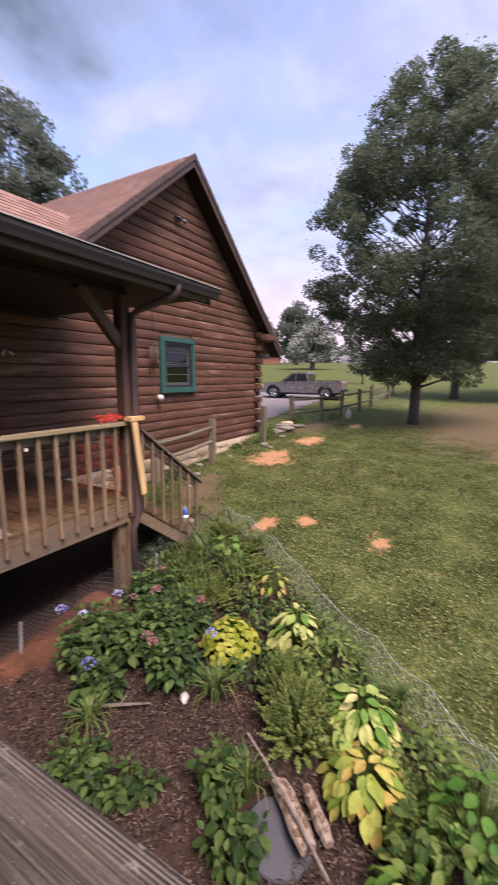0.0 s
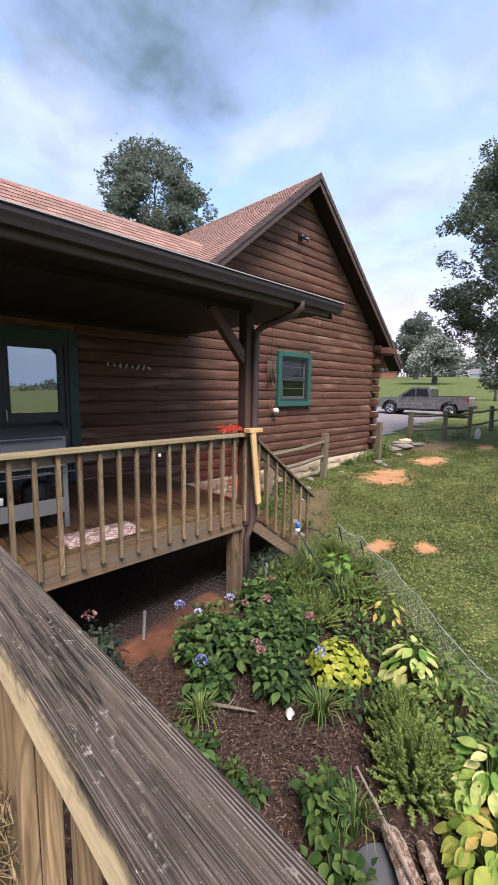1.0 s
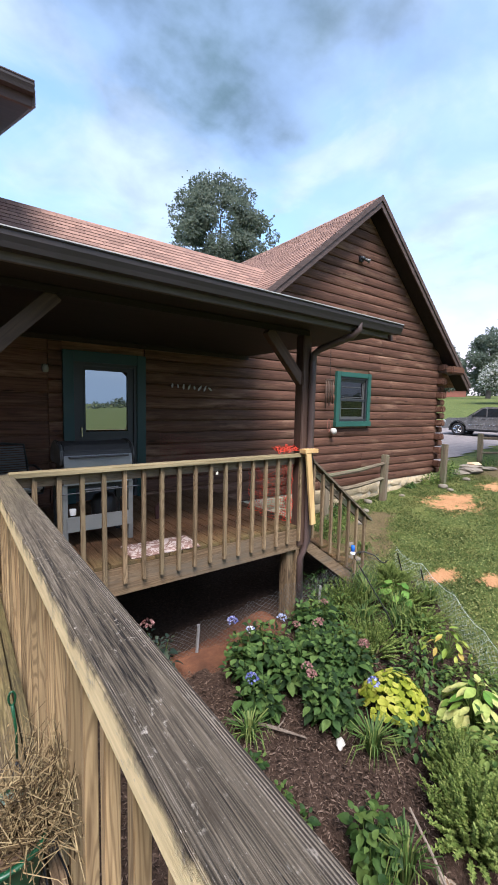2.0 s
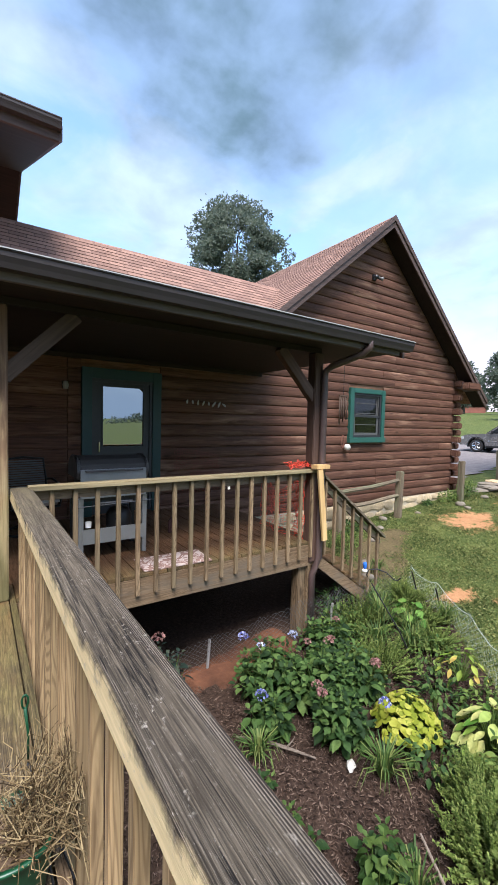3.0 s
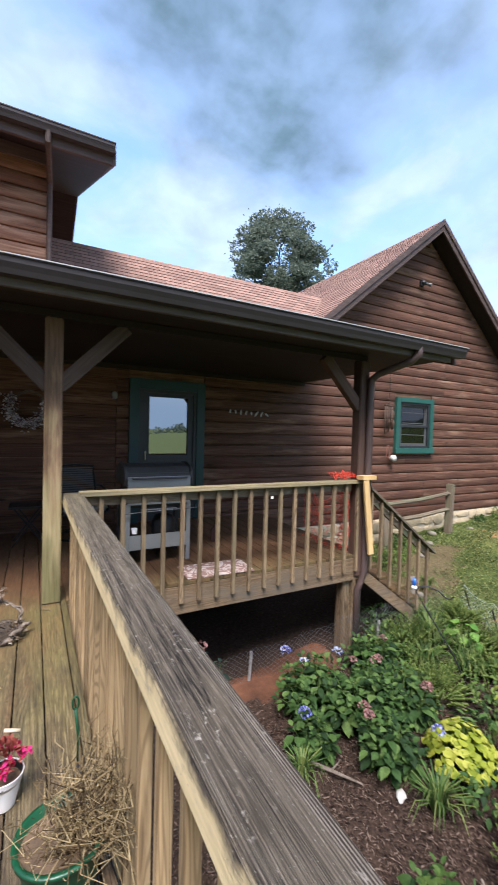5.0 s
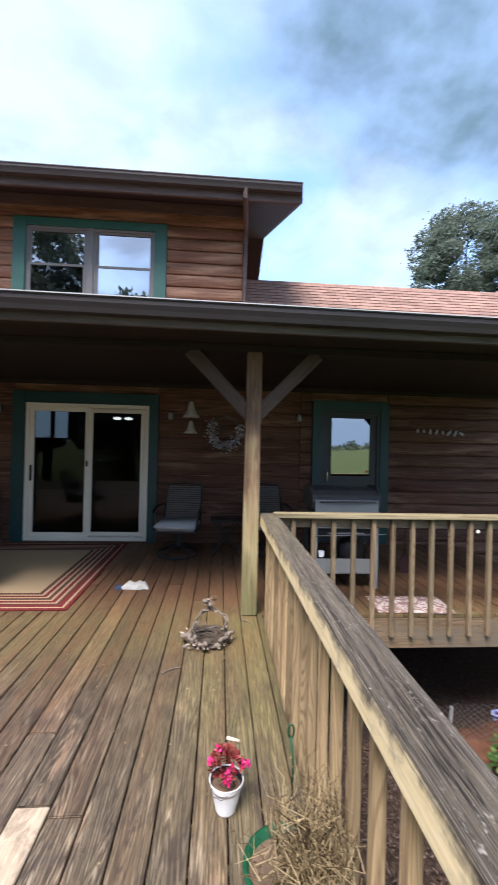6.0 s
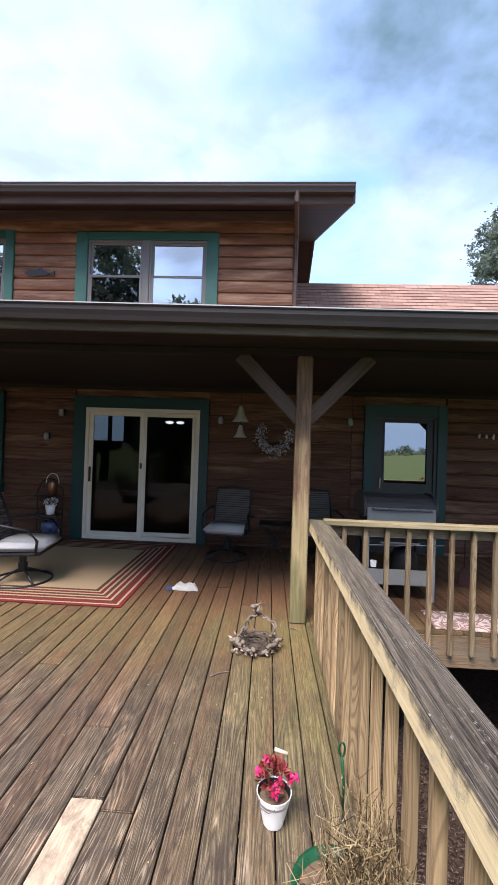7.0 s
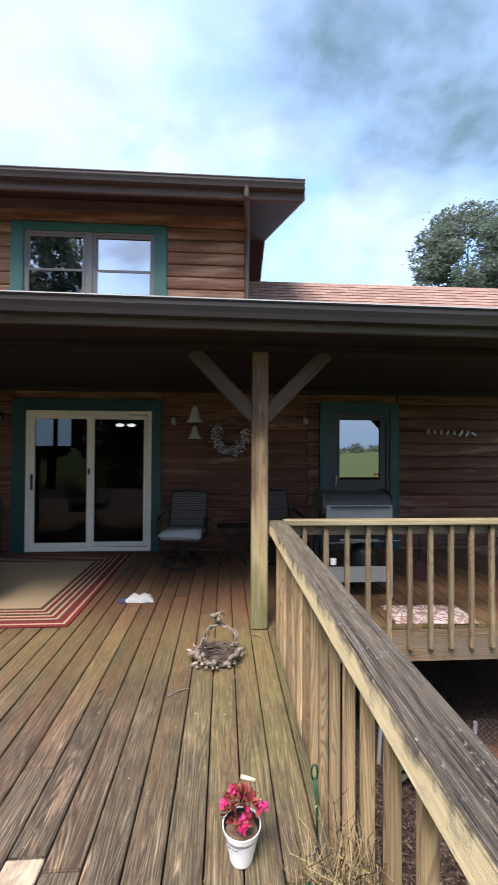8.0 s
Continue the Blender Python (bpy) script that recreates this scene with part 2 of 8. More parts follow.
def deck_material():
    """Brown-stained boards by the house that wear to grey-brown with pale raised grain in the rain."""
    k = Nodes("deck_wood", 0.75, spec=0.35)
    grain = k.noise(k.coords((95, 4.0, 95)), 1.0, 6, 0.70, 1.2)
    blot = k.noise(k.coords((7, 1.6, 7)), 1.0, 5, 0.65, 0.6)
    pick = k.math("FRACT", k.math("MULTIPLY", k.n("ObjectInfo").outputs["Random"], 23.7), 0.0)
    sep = k.n("SeparateXYZ")
    k.link(k.n("NewGeometry").outputs["Position"], sep.inputs[0])
    stain = k.ramp(grain, [(0.3, (0.078, 0.039, 0.018)), (0.7, (0.180, 0.093, 0.043))])
    grey = k.ramp(grain, [(0.34, (0.030, 0.021, 0.013)), (0.46, (0.066, 0.046, 0.028)), (0.58, (0.112, 0.081, 0.051)), (0.70, (0.190, 0.142, 0.094))])
    ruddy = k.ramp(grain, [(0.34, (0.044, 0.026, 0.015)), (0.50, (0.098, 0.059, 0.034)), (0.68, (0.215, 0.140, 0.082))])
    bare = k.ramp(grain, [(0.35, (0.13, 0.072, 0.042)), (0.65, (0.40, 0.265, 0.160))])
    grey = k.mix(k.span(pick, 0.35, 0.75, 0.0, 0.85), grey, ruddy)
    out = k.math("ADD", sep.outputs[1], k.span(blot, 0.3, 0.7, 0.8, -0.8))
    col = k.mix(k.span(out, 0.1, -1.3), stain, grey)
    rain = k.span(sep.outputs[1], -0.5, -1.9)
    col = k.mix(k.math("MULTIPLY", k.span(blot, 0.57, 0.66), rain), col, bare)
    # algae beside the rail, fainter along the drip line
    green = k.math("MULTIPLY", k.span(sep.outputs[0], -1.0, -0.1), k.span(sep.outputs[1], 0.40, -0.2))
    green = k.math("MULTIPLY", green, k.span(sep.outputs[1], -2.9, -1.4))
    drip = k.math("MULTIPLY", k.span(sep.outputs[1], 0.5, -0.1), k.span(sep.outputs[1], -1.3, -0.6))
    green = k.math("MAXIMUM", green, k.math("MULTIPLY", drip, 0.62))
    moss = k.ramp(grain, [(0.3, (0.050, 0.043, 0.014)), (0.7, (0.160, 0.135, 0.047))])
    col = k.mix(k.math("MULTIPLY", green, k.span(blot, 0.25, 0.6, 0.25, 0.9)), col, moss)
    # grime blotches and splits
    grime = k.noise(k.coords((4.6, 3.0, 4.6), world=True), 1.0, 7, 0.70, 0.6)
    col = k.mix(k.math("MULTIPLY", k.span(grime, 0.50, 0.62, 0, 0.72), k.span(rain, 0, 1, 0.35, 1.0)), col, (0.034, 0.024, 0.017))
    split = k.noise(k.coords((34, 0.7, 34)), 1.0, 4, 0.7, 1.2)
    split = k.math("ABSOLUTE", k.math("SUBTRACT", split, 0.5), 0.0)
    col = k.mix(k.math("MULTIPLY", k.span(split, 0.012, 0.002, 0, 0.9), rain), col, (0.012, 0.008, 0.006))
    # pale raised grain where the stain is gone
    late = k.rings(1, 9.0, 0.45, 30)
    silver = k.noise(k.coords((150, 5.0, 150)), 1.0, 5, 0.7, 1.0)
    worn = k.math("MULTIPLY", k.span(late, 0.55, 0.95), k.span(silver, 0.45, 0.58))
    worn = k.math("MULTIPLY", worn, k.math("MULTIPLY", k.math("MULTIPLY", rain, k.span(green, 0, 1, 1.0, 0.25)), k.span(blot, 0.40, 0.60, 0.12, 1.0)))
    col = k.mix(k.math("MULTIPLY", worn, 0.62), col, (0.46, 0.37, 0.25))
    col = k.mix(k.math("MULTIPLY", k.span(late, 0.35, 0.0, 0, 0.5), k.span(rain, 0, 1, 0.3, 1.0)), col, (0.026, 0.017, 0.012))
    k.color(k.vary(col, 0.22))
    k.link(k.span(grain, 0.3, 0.7, 0.85, 0.55), k.p.inputs["Roughness"])
    k.bump(k.math("ADD", grain, k.math("MULTIPLY", worn, 0.4)), 0.7, 0.004)
    return k.m


def cap_material():
    """Grey-brown weathered handrail: fine fibres, long drying cracks, pale specks, combed silver ridges on one edge, a bare cream flank."""
    k = Nodes("weathered_cap", 0.85, spec=0.25)
    fibre = k.noise(k.coords((300, 4.0, 300), shuffle=False), 1.0, 5, 0.70, 0.5)
    band = k.noise(k.coords((95, 1.1, 95), shuffle=False), 1.0, 5, 0.62, 0.8)
    blot = k.noise(k.coords((13, 4.5, 13), shuffle=False), 1.0, 6, 0.66, 0.4)
    slow = k.noise(k.coords((3, 5.0, 3), shuffle=False), 1.0, 6, 0.66, 0.3)
    sep = k.n("SeparateXYZ")
    k.link(k.n("TexCoord").outputs["Object"], sep.inputs[0])
    across = sep.outputs[0]
    both = k.math("ADD", k.math("MULTIPLY", fibre, 0.70), k.math("MULTIPLY", band, 0.30))
    grey = k.ramp(both, [(0.36, (0.023, 0.0182, 0.0128)), (0.46, (0.055, 0.0445, 0.0320)), (0.55, (0.094, 0.077, 0.056)), (0.64, (0.215, 0.180, 0.135))])
    grey = k.mix(k.span(blot, 0.44, 0.66, 0.0, 0.55), grey, k.ramp(fibre, [(0.3, (0.066, 0.053, 0.037)), (0.7, (0.150, 0.122, 0.087))]))
    grey = k.mix(k.span(blot, 0.46, 0.30, 0.0, 0.5), grey, (0.034, 0.025, 0.015))
    # growth rings cut lengthwise, the soft wood between them eaten out
    late = k.rings(1, 24, 0.55, 24, shuffle=False)
    grey = k.mix(k.math("MULTIPLY", k.span(late, 0.42, 0.05, 0, 0.60), k.span(slow, 0.35, 0.6, 0.25, 1.0)), grey, (0.028, 0.020, 0.012))
    grey = k.mix(k.math("MULTIPLY", k.span(late, 0.70, 1.0, 0, 0.5), k.span(fibre, 0.42, 0.60)), grey, (0.175, 0.140, 0.098))
    # long drying cracks that wander along the timber
    dark = None
    for wide_, along, level, half in ((15, 0.42, 0.50, 0.017), (21, 0.60, 0.60, 0.014)):
        c = k.noise(k.coords((wide_, along, wide_), shuffle=False), 1.0, 4, 0.62, 0.9)
        c = k.span(k.math("ABSOLUTE", k.math("SUBTRACT", c, level), 0.0), half, half * 0.25, 0, 1)
        dark = c if dark is None else k.math("MAXIMUM", dark, c)
    grey = k.mix(k.math("MULTIPLY", dark, 0.92), grey, (0.009, 0.007, 0.006))
    # combed ridges along both edges, proud and silver, broken by wear
    wobble = k.math("ADD", across, k.span(band, 0.3, 0.7, -0.0016, 0.0016))
    comb = k.math("SINE", k.math("MULTIPLY", wobble, 1250.0), 0.0)
    outer = k.span(k.math("ADD", across, k.span(slow, 0.3, 0.7, -0.008, 0.008)), 0.052, 0.060)
    inner = k.math("MULTIPLY", k.span(k.math("ADD", across, k.span(slow, 0.3, 0.7, -0.012, 0.012)), -0.040, -0.056), k.span(fibre, 0.46, 0.56))
    grey = k.mix(k.math("MULTIPLY", k.math("MULTIPLY", k.span(comb, -0.1, -0.7), outer), 0.85), grey, (0.022, 0.017, 0.014))
    ridges = k.math("MULTIPLY", k.span(comb, 0.2, 0.8), k.math("MAXIMUM", outer, k.math("MULTIPLY", inner, 0.7)))
    grey = k.mix(k.math("MULTIPLY", ridges, 0.60), grey, (0.30, 0.255, 0.200))
    far_end = k.span(k.math("ADD", sep.outputs[1], k.span(blot, 0.3, 0.7, -0.5, 0.5)), -2.9, -1.4)
    grey = k.mix(k.math("MULTIPLY", far_end, k.span(fibre, 0.35, 0.6, 0.08, 0.38)), grey, (0.21, 0.172, 0.122))
    # bare cream flank, the dark weathering creeping over its upper edge
    bare = k.ramp(k.noise(k.coords((60, 5.0, 60), shuffle=False), 1.0, 5, 0.6), [(0.3, (0.63, 0.50, 0.265)), (0.7, (0.83, 0.67, 0.385))])
    bare = k.mix(k.span(k.noise(k.coords((30, 9, 30), shuffle=False), 1.0, 5, 0.7), 0.56, 0.72, 0, 0.35), bare, (0.36, 0.31, 0.24))
    creep = k.math("ADD", sep.outputs[2], k.math("ADD", k.span(slow, 0.35, 0.65, -0.040, 0.040), k.span(blot, 0.3, 0.7, -0.030, 0.030)))
    flank = k.math("MULTIPLY", k.span(sep.outputs[2], -0.002, -0.012), k.math("MULTIPLY", k.span(across, -0.060, -0.067), k.span(creep, 0.012, -0.040)))
    col = k.mix(flank, grey, bare)
    # pale specks of lichen, and a few larger crusts
    speck = k.noise(k.coords((300, 150, 300), shuffle=False), 1.0, 4, 0.65, 0.8)
    col = k.mix(k.math("MULTIPLY", k.span(speck, 0.655, 0.70, 0, 0.8), k.span(blot, 0.40, 0.58, 0.35, 1.0)), col, (0.55, 0.51, 0.45))
    crust = k.noise(k.coords((60, 34, 60), shuffle=False), 1.0, 5, 0.72)
    col = k.mix(k.math("MULTIPLY", k.span(crust, 0.58, 0.65, 0, 0.75), k.span(slow, 0.46, 0.56)), col, (0.40, 0.36, 0.30))
    green = k.math("MULTIPLY", k.span(sep.outputs[1], -1.6, 0.2), k.span(blot, 0.4, 0.65, 0.1, 0.55))
    col = k.mix(green, col, (0.24, 0.21, 0.11))
    k.color(col)
    relief = k.math("ADD", both, k.math("ADD", k.math("MULTIPLY", k.math("ADD", ridges, k.span(late, 0.0, 0.5)), 0.30), k.math("MULTIPLY", dark, -0.6)))
    k.bump(k.math("MULTIPLY", relief, k.span(flank, 0, 1, 1.0, 0.12)), 0.9, 0.006)
    return k.m


def ground_material():
    k = Nodes("lawn", 0.95, spec=0.15)
    p = k.coords(world=True)
    big, mid, fine = k.noise(p, 0.35, 4), k.noise(p, 2.2, 5, 0.7), k.noise(p, 26, 5, 0.7)
    g = k.ramp(k.math("ADD", k.math("MULTIPLY", fine, 0.6), k.math("MULTIPLY", mid, 0.4)),
               [(0.32, (0.026, 0.040, 0.010)), (0.5, (0.072, 0.096, 0.024)), (0.66, (0.18, 0.190, 0.054))])
    dry = k.ramp(fine, [(0.3, (0.13, 0.10, 0.04)), (0.7, (0.30, 0.24, 0.10))])
    g = k.mix(k.span(k.math("ADD", k.math("MULTIPLY", mid, 0.6), k.math("MULTIPLY", big, 0.4)), 0.53, 0.66, 0, 0.4), g, dry)
    def mask(name, jag, size=4.5):
        a = k.n("Attribute", attribute_name=name)
        return k.span(k.math("ADD", a.outputs["Fac"], k.span(k.noise(p, size, 7, 0.8), 0.3, 0.7, -jag, jag)), 0.44, 0.56)
    shade_soil = k.ramp(fine, [(0.3, (0.07, 0.048, 0.028)), (0.7, (0.17, 0.12, 0.068))])
    g = k.mix(k.math("MULTIPLY", mask("worn", 0.45), 0.8), g, shade_soil)
    clay = k.ramp(k.math("ADD", k.math("MULTIPLY", fine, 0.5), k.math("MULTIPLY", mid, 0.5)),
                  [(0.3, (0.31, 0.145, 0.065)), (0.7, (0.52, 0.285, 0.145))])
    g = k.mix(k.math("MULTIPLY", mask("clay", 0.6, 3.4), 0.9), g, clay)
    soil = k.ramp(fine, [(0.3, (0.020, 0.013, 0.009)), (0.6, (0.060, 0.038, 0.027)), (0.75, (0.14, 0.095, 0.07))])
    g = k.mix(mask("mulch", 0.25), g, soil)
    bank = k.ramp(mid, [(0.3, (0.060, 0.029, 0.018)), (0.5, (0.115, 0.052, 0.029)), (0.7, (0.20, 0.088, 0.048))])
    g = k.mix(mask("bank", 0.3), g, bank)
    k.color(g)
    k.bump(fine, 0.8, 0.03)
    return k.m


def shingle_material():
    k = Nodes("asphalt_shingle", 0.92, spec=0.2)
    v = k.coords(shuffle=False)
    br = k.n("TexBrick")
    br.offset = 0.5
    for name_, val in (("Scale", 1.0), ("Mortar Size", 0.006), ("Brick Width", 0.24), ("Row Height", 0.145)):
        br.inputs[name_].default_value = val
    br.inputs["Color1"].default_value, br.inputs["Color2"].default_value = (0.315, 0.190, 0.142, 1), (0.175, 0.104, 0.080, 1)
    br.inputs["Mortar"].default_value = (0.10, 0.06, 0.05, 1)
    k.link(v, br.inputs["Vector"])
    grit = k.noise(v, 90, 3)
    big = k.noise(v, 1.6, 4)
    col = k.mix(k.span(grit, 0.40, 0.75, 0, 0.35), br.outputs["Color"], (0.38, 0.25, 0.19))
    col = k.mix(k.span(big, 0.4, 0.7, 0, 0.3), col, (0.22, 0.135, 0.11))
    k.color(col)
    k.bump(grit, 0.3, 0.004)
    return k.m


def rug_material(hx, hy):
    """Beige field with stepped red, cream and brown stripes round it; hx, hy: half sizes."""
    k = Nodes("woven_rug", 0.95, spec=0.1)
    sep = k.n("SeparateXYZ")
    k.link(k.n("TexCoord").outputs["Object"], sep.inputs[0])
    dx = k.math("SUBTRACT", hx, k.math("ABSOLUTE", sep.outputs[0], 0.0))
    dy = k.math("SUBTRACT", hy, k.math("ABSOLUTE", sep.outputs[1], 0.0))
    d = k.math("MINIMUM", dx, dy)
    red, cream, brown, beige = (0.135, 0.015, 0.016), (0.38, 0.28, 0.17), (0.075, 0.032, 0.020), (0.37, 0.265, 0.150)
    r = k.n("ValToRGB")
    r.color_ramp.interpolation = "CONSTANT"
    stops = [(0.0, red), (0.10, cream), (0.16, red), (0.28, brown), (0.34, cream), (0.40, red), (0.50, cream), (0.56, brown),
             (0.66, cream), (0.72, red), (0.82, cream), (0.88, brown), (0.98, beige)]
    e = r.color_ramp.elements
    while len(e) < len(stops):
        e.new(0.5)
    for el, (pos, c) in zip(e, stops):
        el.position, el.color = pos, (*c, 1)
    k.link(k.span(d, 0.0, 0.42), r.inputs[0])
    weave = k.noise(k.coords((160, 160, 1), shuffle=False), 1.0, 2)
    col = k.mix(k.span(weave, 0.3, 0.7, 0.0, 0.3), r.outputs[0], (0.10, 0.07, 0.05))
    k.color(col)
    k.bump(weave, 0.5, 0.003)
    return k.m


LOG = wood("stained_log", (0.052, 0.0225, 0.0145), (0.150, 0.073, 0.045), 0, 26, worn=(0.25, 0.152, 0.098), worn_at=(0.55, 0.80), rough=0.74, vary=0.2, knots=True)
SIDING = wood("stained_siding", (0.080, 0.036, 0.020), (0.19, 0.088, 0.048), 0, 26, worn=(0.32, 0.195, 0.12), worn_at=(0.46, 0.76), rough=0.6, vary=0.10)
TRIM_BROWN = wood("dark_brown_trim", (0.060, 0.040, 0.034), (0.115, 0.082, 0.070), 0, 18, rough=0.6, bump=0.2, knots=False)
# near-black, so the shade under porch and eaves is in the colour
SOFFIT_SHADED = wood("shaded_soffit_boards", (0.018, 0.011, 0.010), (0.036, 0.023, 0.019), 0, 18, rough=0.7, bump=0.2, knots=False)
GUTTER = plain("brown_gutter", (0.034, 0.026, 0.025), 0.6, vary=0.15, scale=3, bump=0.05)
PORCHWOOD = wood("brown_post", (0.075, 0.042, 0.030), (0.15, 0.092, 0.068), 2, 30, rough=0.7, knots=False)
BARE_X = wood("treated_pine_x", (0.115, 0.072, 0.037), (0.29, 0.20, 0.115), 0, 34, worn=(0.15, 0.12, 0.085), worn_at=(0.5, 0.7), rings=0.5)
BARE_Y = wood("treated_pine_y", (0.12, 0.085, 0.045), (0.32, 0.24, 0.14), 1, 34, worn=(0.16, 0.14, 0.10), worn_at=(0.5, 0.7))
BALUSTER = wood("weathered_baluster", (0.105, 0.068, 0.036), (0.36, 0.255, 0.145), 2, 38, worn=(0.16, 0.125, 0.07), worn_at=(0.52, 0.74), vary=0.25, rings=0.6)
BARE_Z = wood("treated_pine_z", (0.16, 0.098, 0.048), (0.57, 0.40, 0.205), 2, 38, worn=(0.26, 0.185, 0.095), worn_at=(0.52, 0.74), vary=0.30, rings=0.6)
RAIL_CAP_X = wood("mossy_cap", (0.17, 0.13, 0.06), (0.40, 0.33, 0.19), 0, 40, worn=(0.13, 0.11, 0.06), worn_at=(0.5, 0.7))
def post_material():
    """Treated pine, browner up under the eave where its shade is painted in, and green with algae towards the foot."""
    k = Nodes("porch_post_wood", 0.8, spec=0.3)
    grain = k.noise(k.coords((26, 26, 1.1)), 1.0, 6, 0.68, 1.0)
    blot = k.noise(k.coords((6, 6, 1.5)), 1.0, 4)
    sep = k.n("SeparateXYZ")
    k.link(k.n("TexCoord").outputs["Object"], sep.inputs[0])
    z = k.math("ADD", sep.outputs[2], k.span(blot, 0.3, 0.7, -0.5, 0.5))
    col = k.ramp(grain, [(0.3, (0.13, 0.075, 0.038)), (0.7, (0.36, 0.24, 0.13))])
    pale = k.ramp(grain, [(0.3, (0.16, 0.125, 0.055)), (0.7, (0.42, 0.345, 0.18))])
    moss = k.ramp(grain, [(0.3, (0.100, 0.088, 0.034)), (0.7, (0.26, 0.232, 0.110))])
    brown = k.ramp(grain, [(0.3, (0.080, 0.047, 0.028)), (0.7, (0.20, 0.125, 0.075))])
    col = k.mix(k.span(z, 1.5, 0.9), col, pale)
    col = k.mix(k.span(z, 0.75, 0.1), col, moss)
    # upper shaft darkened in colour for the eave's shade
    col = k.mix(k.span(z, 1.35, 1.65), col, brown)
    k.color(col)
    k.bump(grain, 0.5, 0.004)
    return k.m


POSTWOOD = post_material()
# grey lightened to hold the ground light that reaches the fascia
FASCIA = wood("lit_fascia", (0.085, 0.069, 0.060), (0.178, 0.150, 0.133), 0, 18, rough=0.7, bump=0.2, knots=True)
GREYPOST = wood("grey_post", (0.075, 0.058, 0.038), (0.20, 0.160, 0.108), 2, 34, worn=(0.14, 0.15, 0.085), worn_at=(0.5, 0.7))
GREYRAIL = wood("grey_rail", (0.075, 0.058, 0.038), (0.20, 0.160, 0.108), 0, 34, worn=(0.14, 0.15, 0.085), worn_at=(0.5, 0.7))
NEWBOARD = wood("fresh_lumber", (0.62, 0.38, 0.14), (0.78, 0.55, 0.26), 2, 24, bump=0.15, vary=0.03, knots=False)


def pale_board_material():
    """A newer pale board, smudged grey-brown by boots."""
    k = Nodes("pale_replacement", 0.85, spec=0.2)
    grain = k.noise(k.coords((60, 6, 60)), 1.0, 6, 0.7, 1.0)
    smudge = k.noise(k.coords((16, 9, 16)), 1.0, 6, 0.7, 0.8)
    col = k.ramp(grain, [(0.3, (0.29, 0.222, 0.145)), (0.7, (0.46, 0.37, 0.26))])
    col = k.mix(k.span(smudge, 0.46, 0.66, 0, 0.75), col, (0.16, 0.12, 0.085))
    k.color(col)
    k.bump(grain, 0.4, 0.003)
    return k.m


PALEBOARD = pale_board_material()
DECK = deck_material()
CAPWOOD = cap_material()
GROUND = ground_material()
SHINGLE = shingle_material()
# one trim green twice: darkened for porch shade, lightened for open daylight
GREEN_SHADED = plain("green_paint_shaded", (0.005, 0.040, 0.039), 0.45, vary=0.12, scale=5, bump=0.1)
GREEN_LIT = plain("green_paint_lit", (0.021, 0.090, 0.070), 0.5, vary=0.14, scale=5, bump=0.1)
WHITEVINYL = plain("white_vinyl", (0.74, 0.68, 0.56), 0.4, vary=0.05, bump=0.03)
GREYVINYL = plain("grey_vinyl", (0.13, 0.13, 0.125), 0.45, vary=0.08, bump=0.03)
DARKFRAME = plain("dark_frame", (0.024, 0.026, 0.029), 0.45, vary=0.15, bump=0.05)
DARKSASH = plain("grey_sash", (0.085, 0.085, 0.082), 0.5, vary=0.08, bump=0.03)
PALE = plain("pale_sash", (0.38, 0.38, 0.36), 0.5, vary=0.06, bump=0.03)
DOORGLASS = glass_pane("door_glass", 0.43, (0.10, 0.11, 0.11))
SLIDEGLASS = glass_pane("slider_glass", 0.022, (0.30, 0.32, 0.32))
UPGLASS = glass_pane("upper_glass", 0.36, (0.06, 0.065, 0.07))
SCREENGLASS = glass_pane("screened_glass", 0.10, (0.22, 0.20, 0.18))
WINGLASS = glass_pane("window_glass", 0.07, (0.3, 0.32, 0.32))
BLACKMETAL = plain("black_metal", (0.018, 0.018, 0.019), 0.45, 0.3, vary=0.2)
GRILLGREY = plain("grey_grill_panel", (0.235, 0.24, 0.235), 0.4, 0.2, vary=0.1, bump=0.03)
CHROME = plain("chrome", (0.70, 0.70, 0.70), 0.22, 1.0, vary=0.08, bump=0.02)
CUSHION = plain("grey_cushion", (0.43, 0.42, 0.40), 0.95, vary=0.1, scale=30, bump=0.3, spec=0.1)
CLOTH = plain("white_cloth", (0.44, 0.42, 0.38), 0.95, vary=0.12, scale=20, bump=0.4, spec=0.1)
NAVY = plain("navy_cloth", (0.035, 0.05, 0.09), 0.95, vary=0.2)
BELLMETAL = plain("pale_bell", (0.50, 0.48, 0.44), 0.45, 0.0, vary=0.2, scale=12)
COPPER = plain("copper", (0.30, 0.16, 0.10), 0.35, 0.9, vary=0.2)
WHITEPOT = plain("white_pot", (0.93, 0.92, 0.90), 0.35, vary=0.05, bump=0.03)
PALEGRIP = plain("pale_grip", (0.58, 0.48, 0.33), 0.6, vary=0.1)
BLUEPOT = plain("blue_glaze", (0.05, 0.075, 0.16), 0.3, vary=0.4, scale=14)
GREENPOT = plain("green_plastic", (0.006, 0.060, 0.024), 0.4, vary=0.15)
SOIL = plain("potting_soil", (0.13, 0.085, 0.05), 0.95, vary=0.45, scale=30, bump=0.8)
TWIG = wood("dry_twig", (0.085, 0.062, 0.046), (0.28, 0.23, 0.18), 2, 20, bump=0.4)
TWIG_DARK = wood("old_twig", (0.030, 0.022, 0.015), (0.10, 0.075, 0.052), 2, 20, bump=0.4)
STRAW = leaf("dry_straw", [(0.060, 0.040, 0.020), (0.16, 0.110, 0.052), (0.30, 0.22, 0.11), (0.44, 0.34, 0.18)], 0.2, 0.8, 0.25)
BARK = wood("tree_bark", (0.045, 0.036, 0.028), (0.115, 0.095, 0.075), 2, 16, bump=1.0)


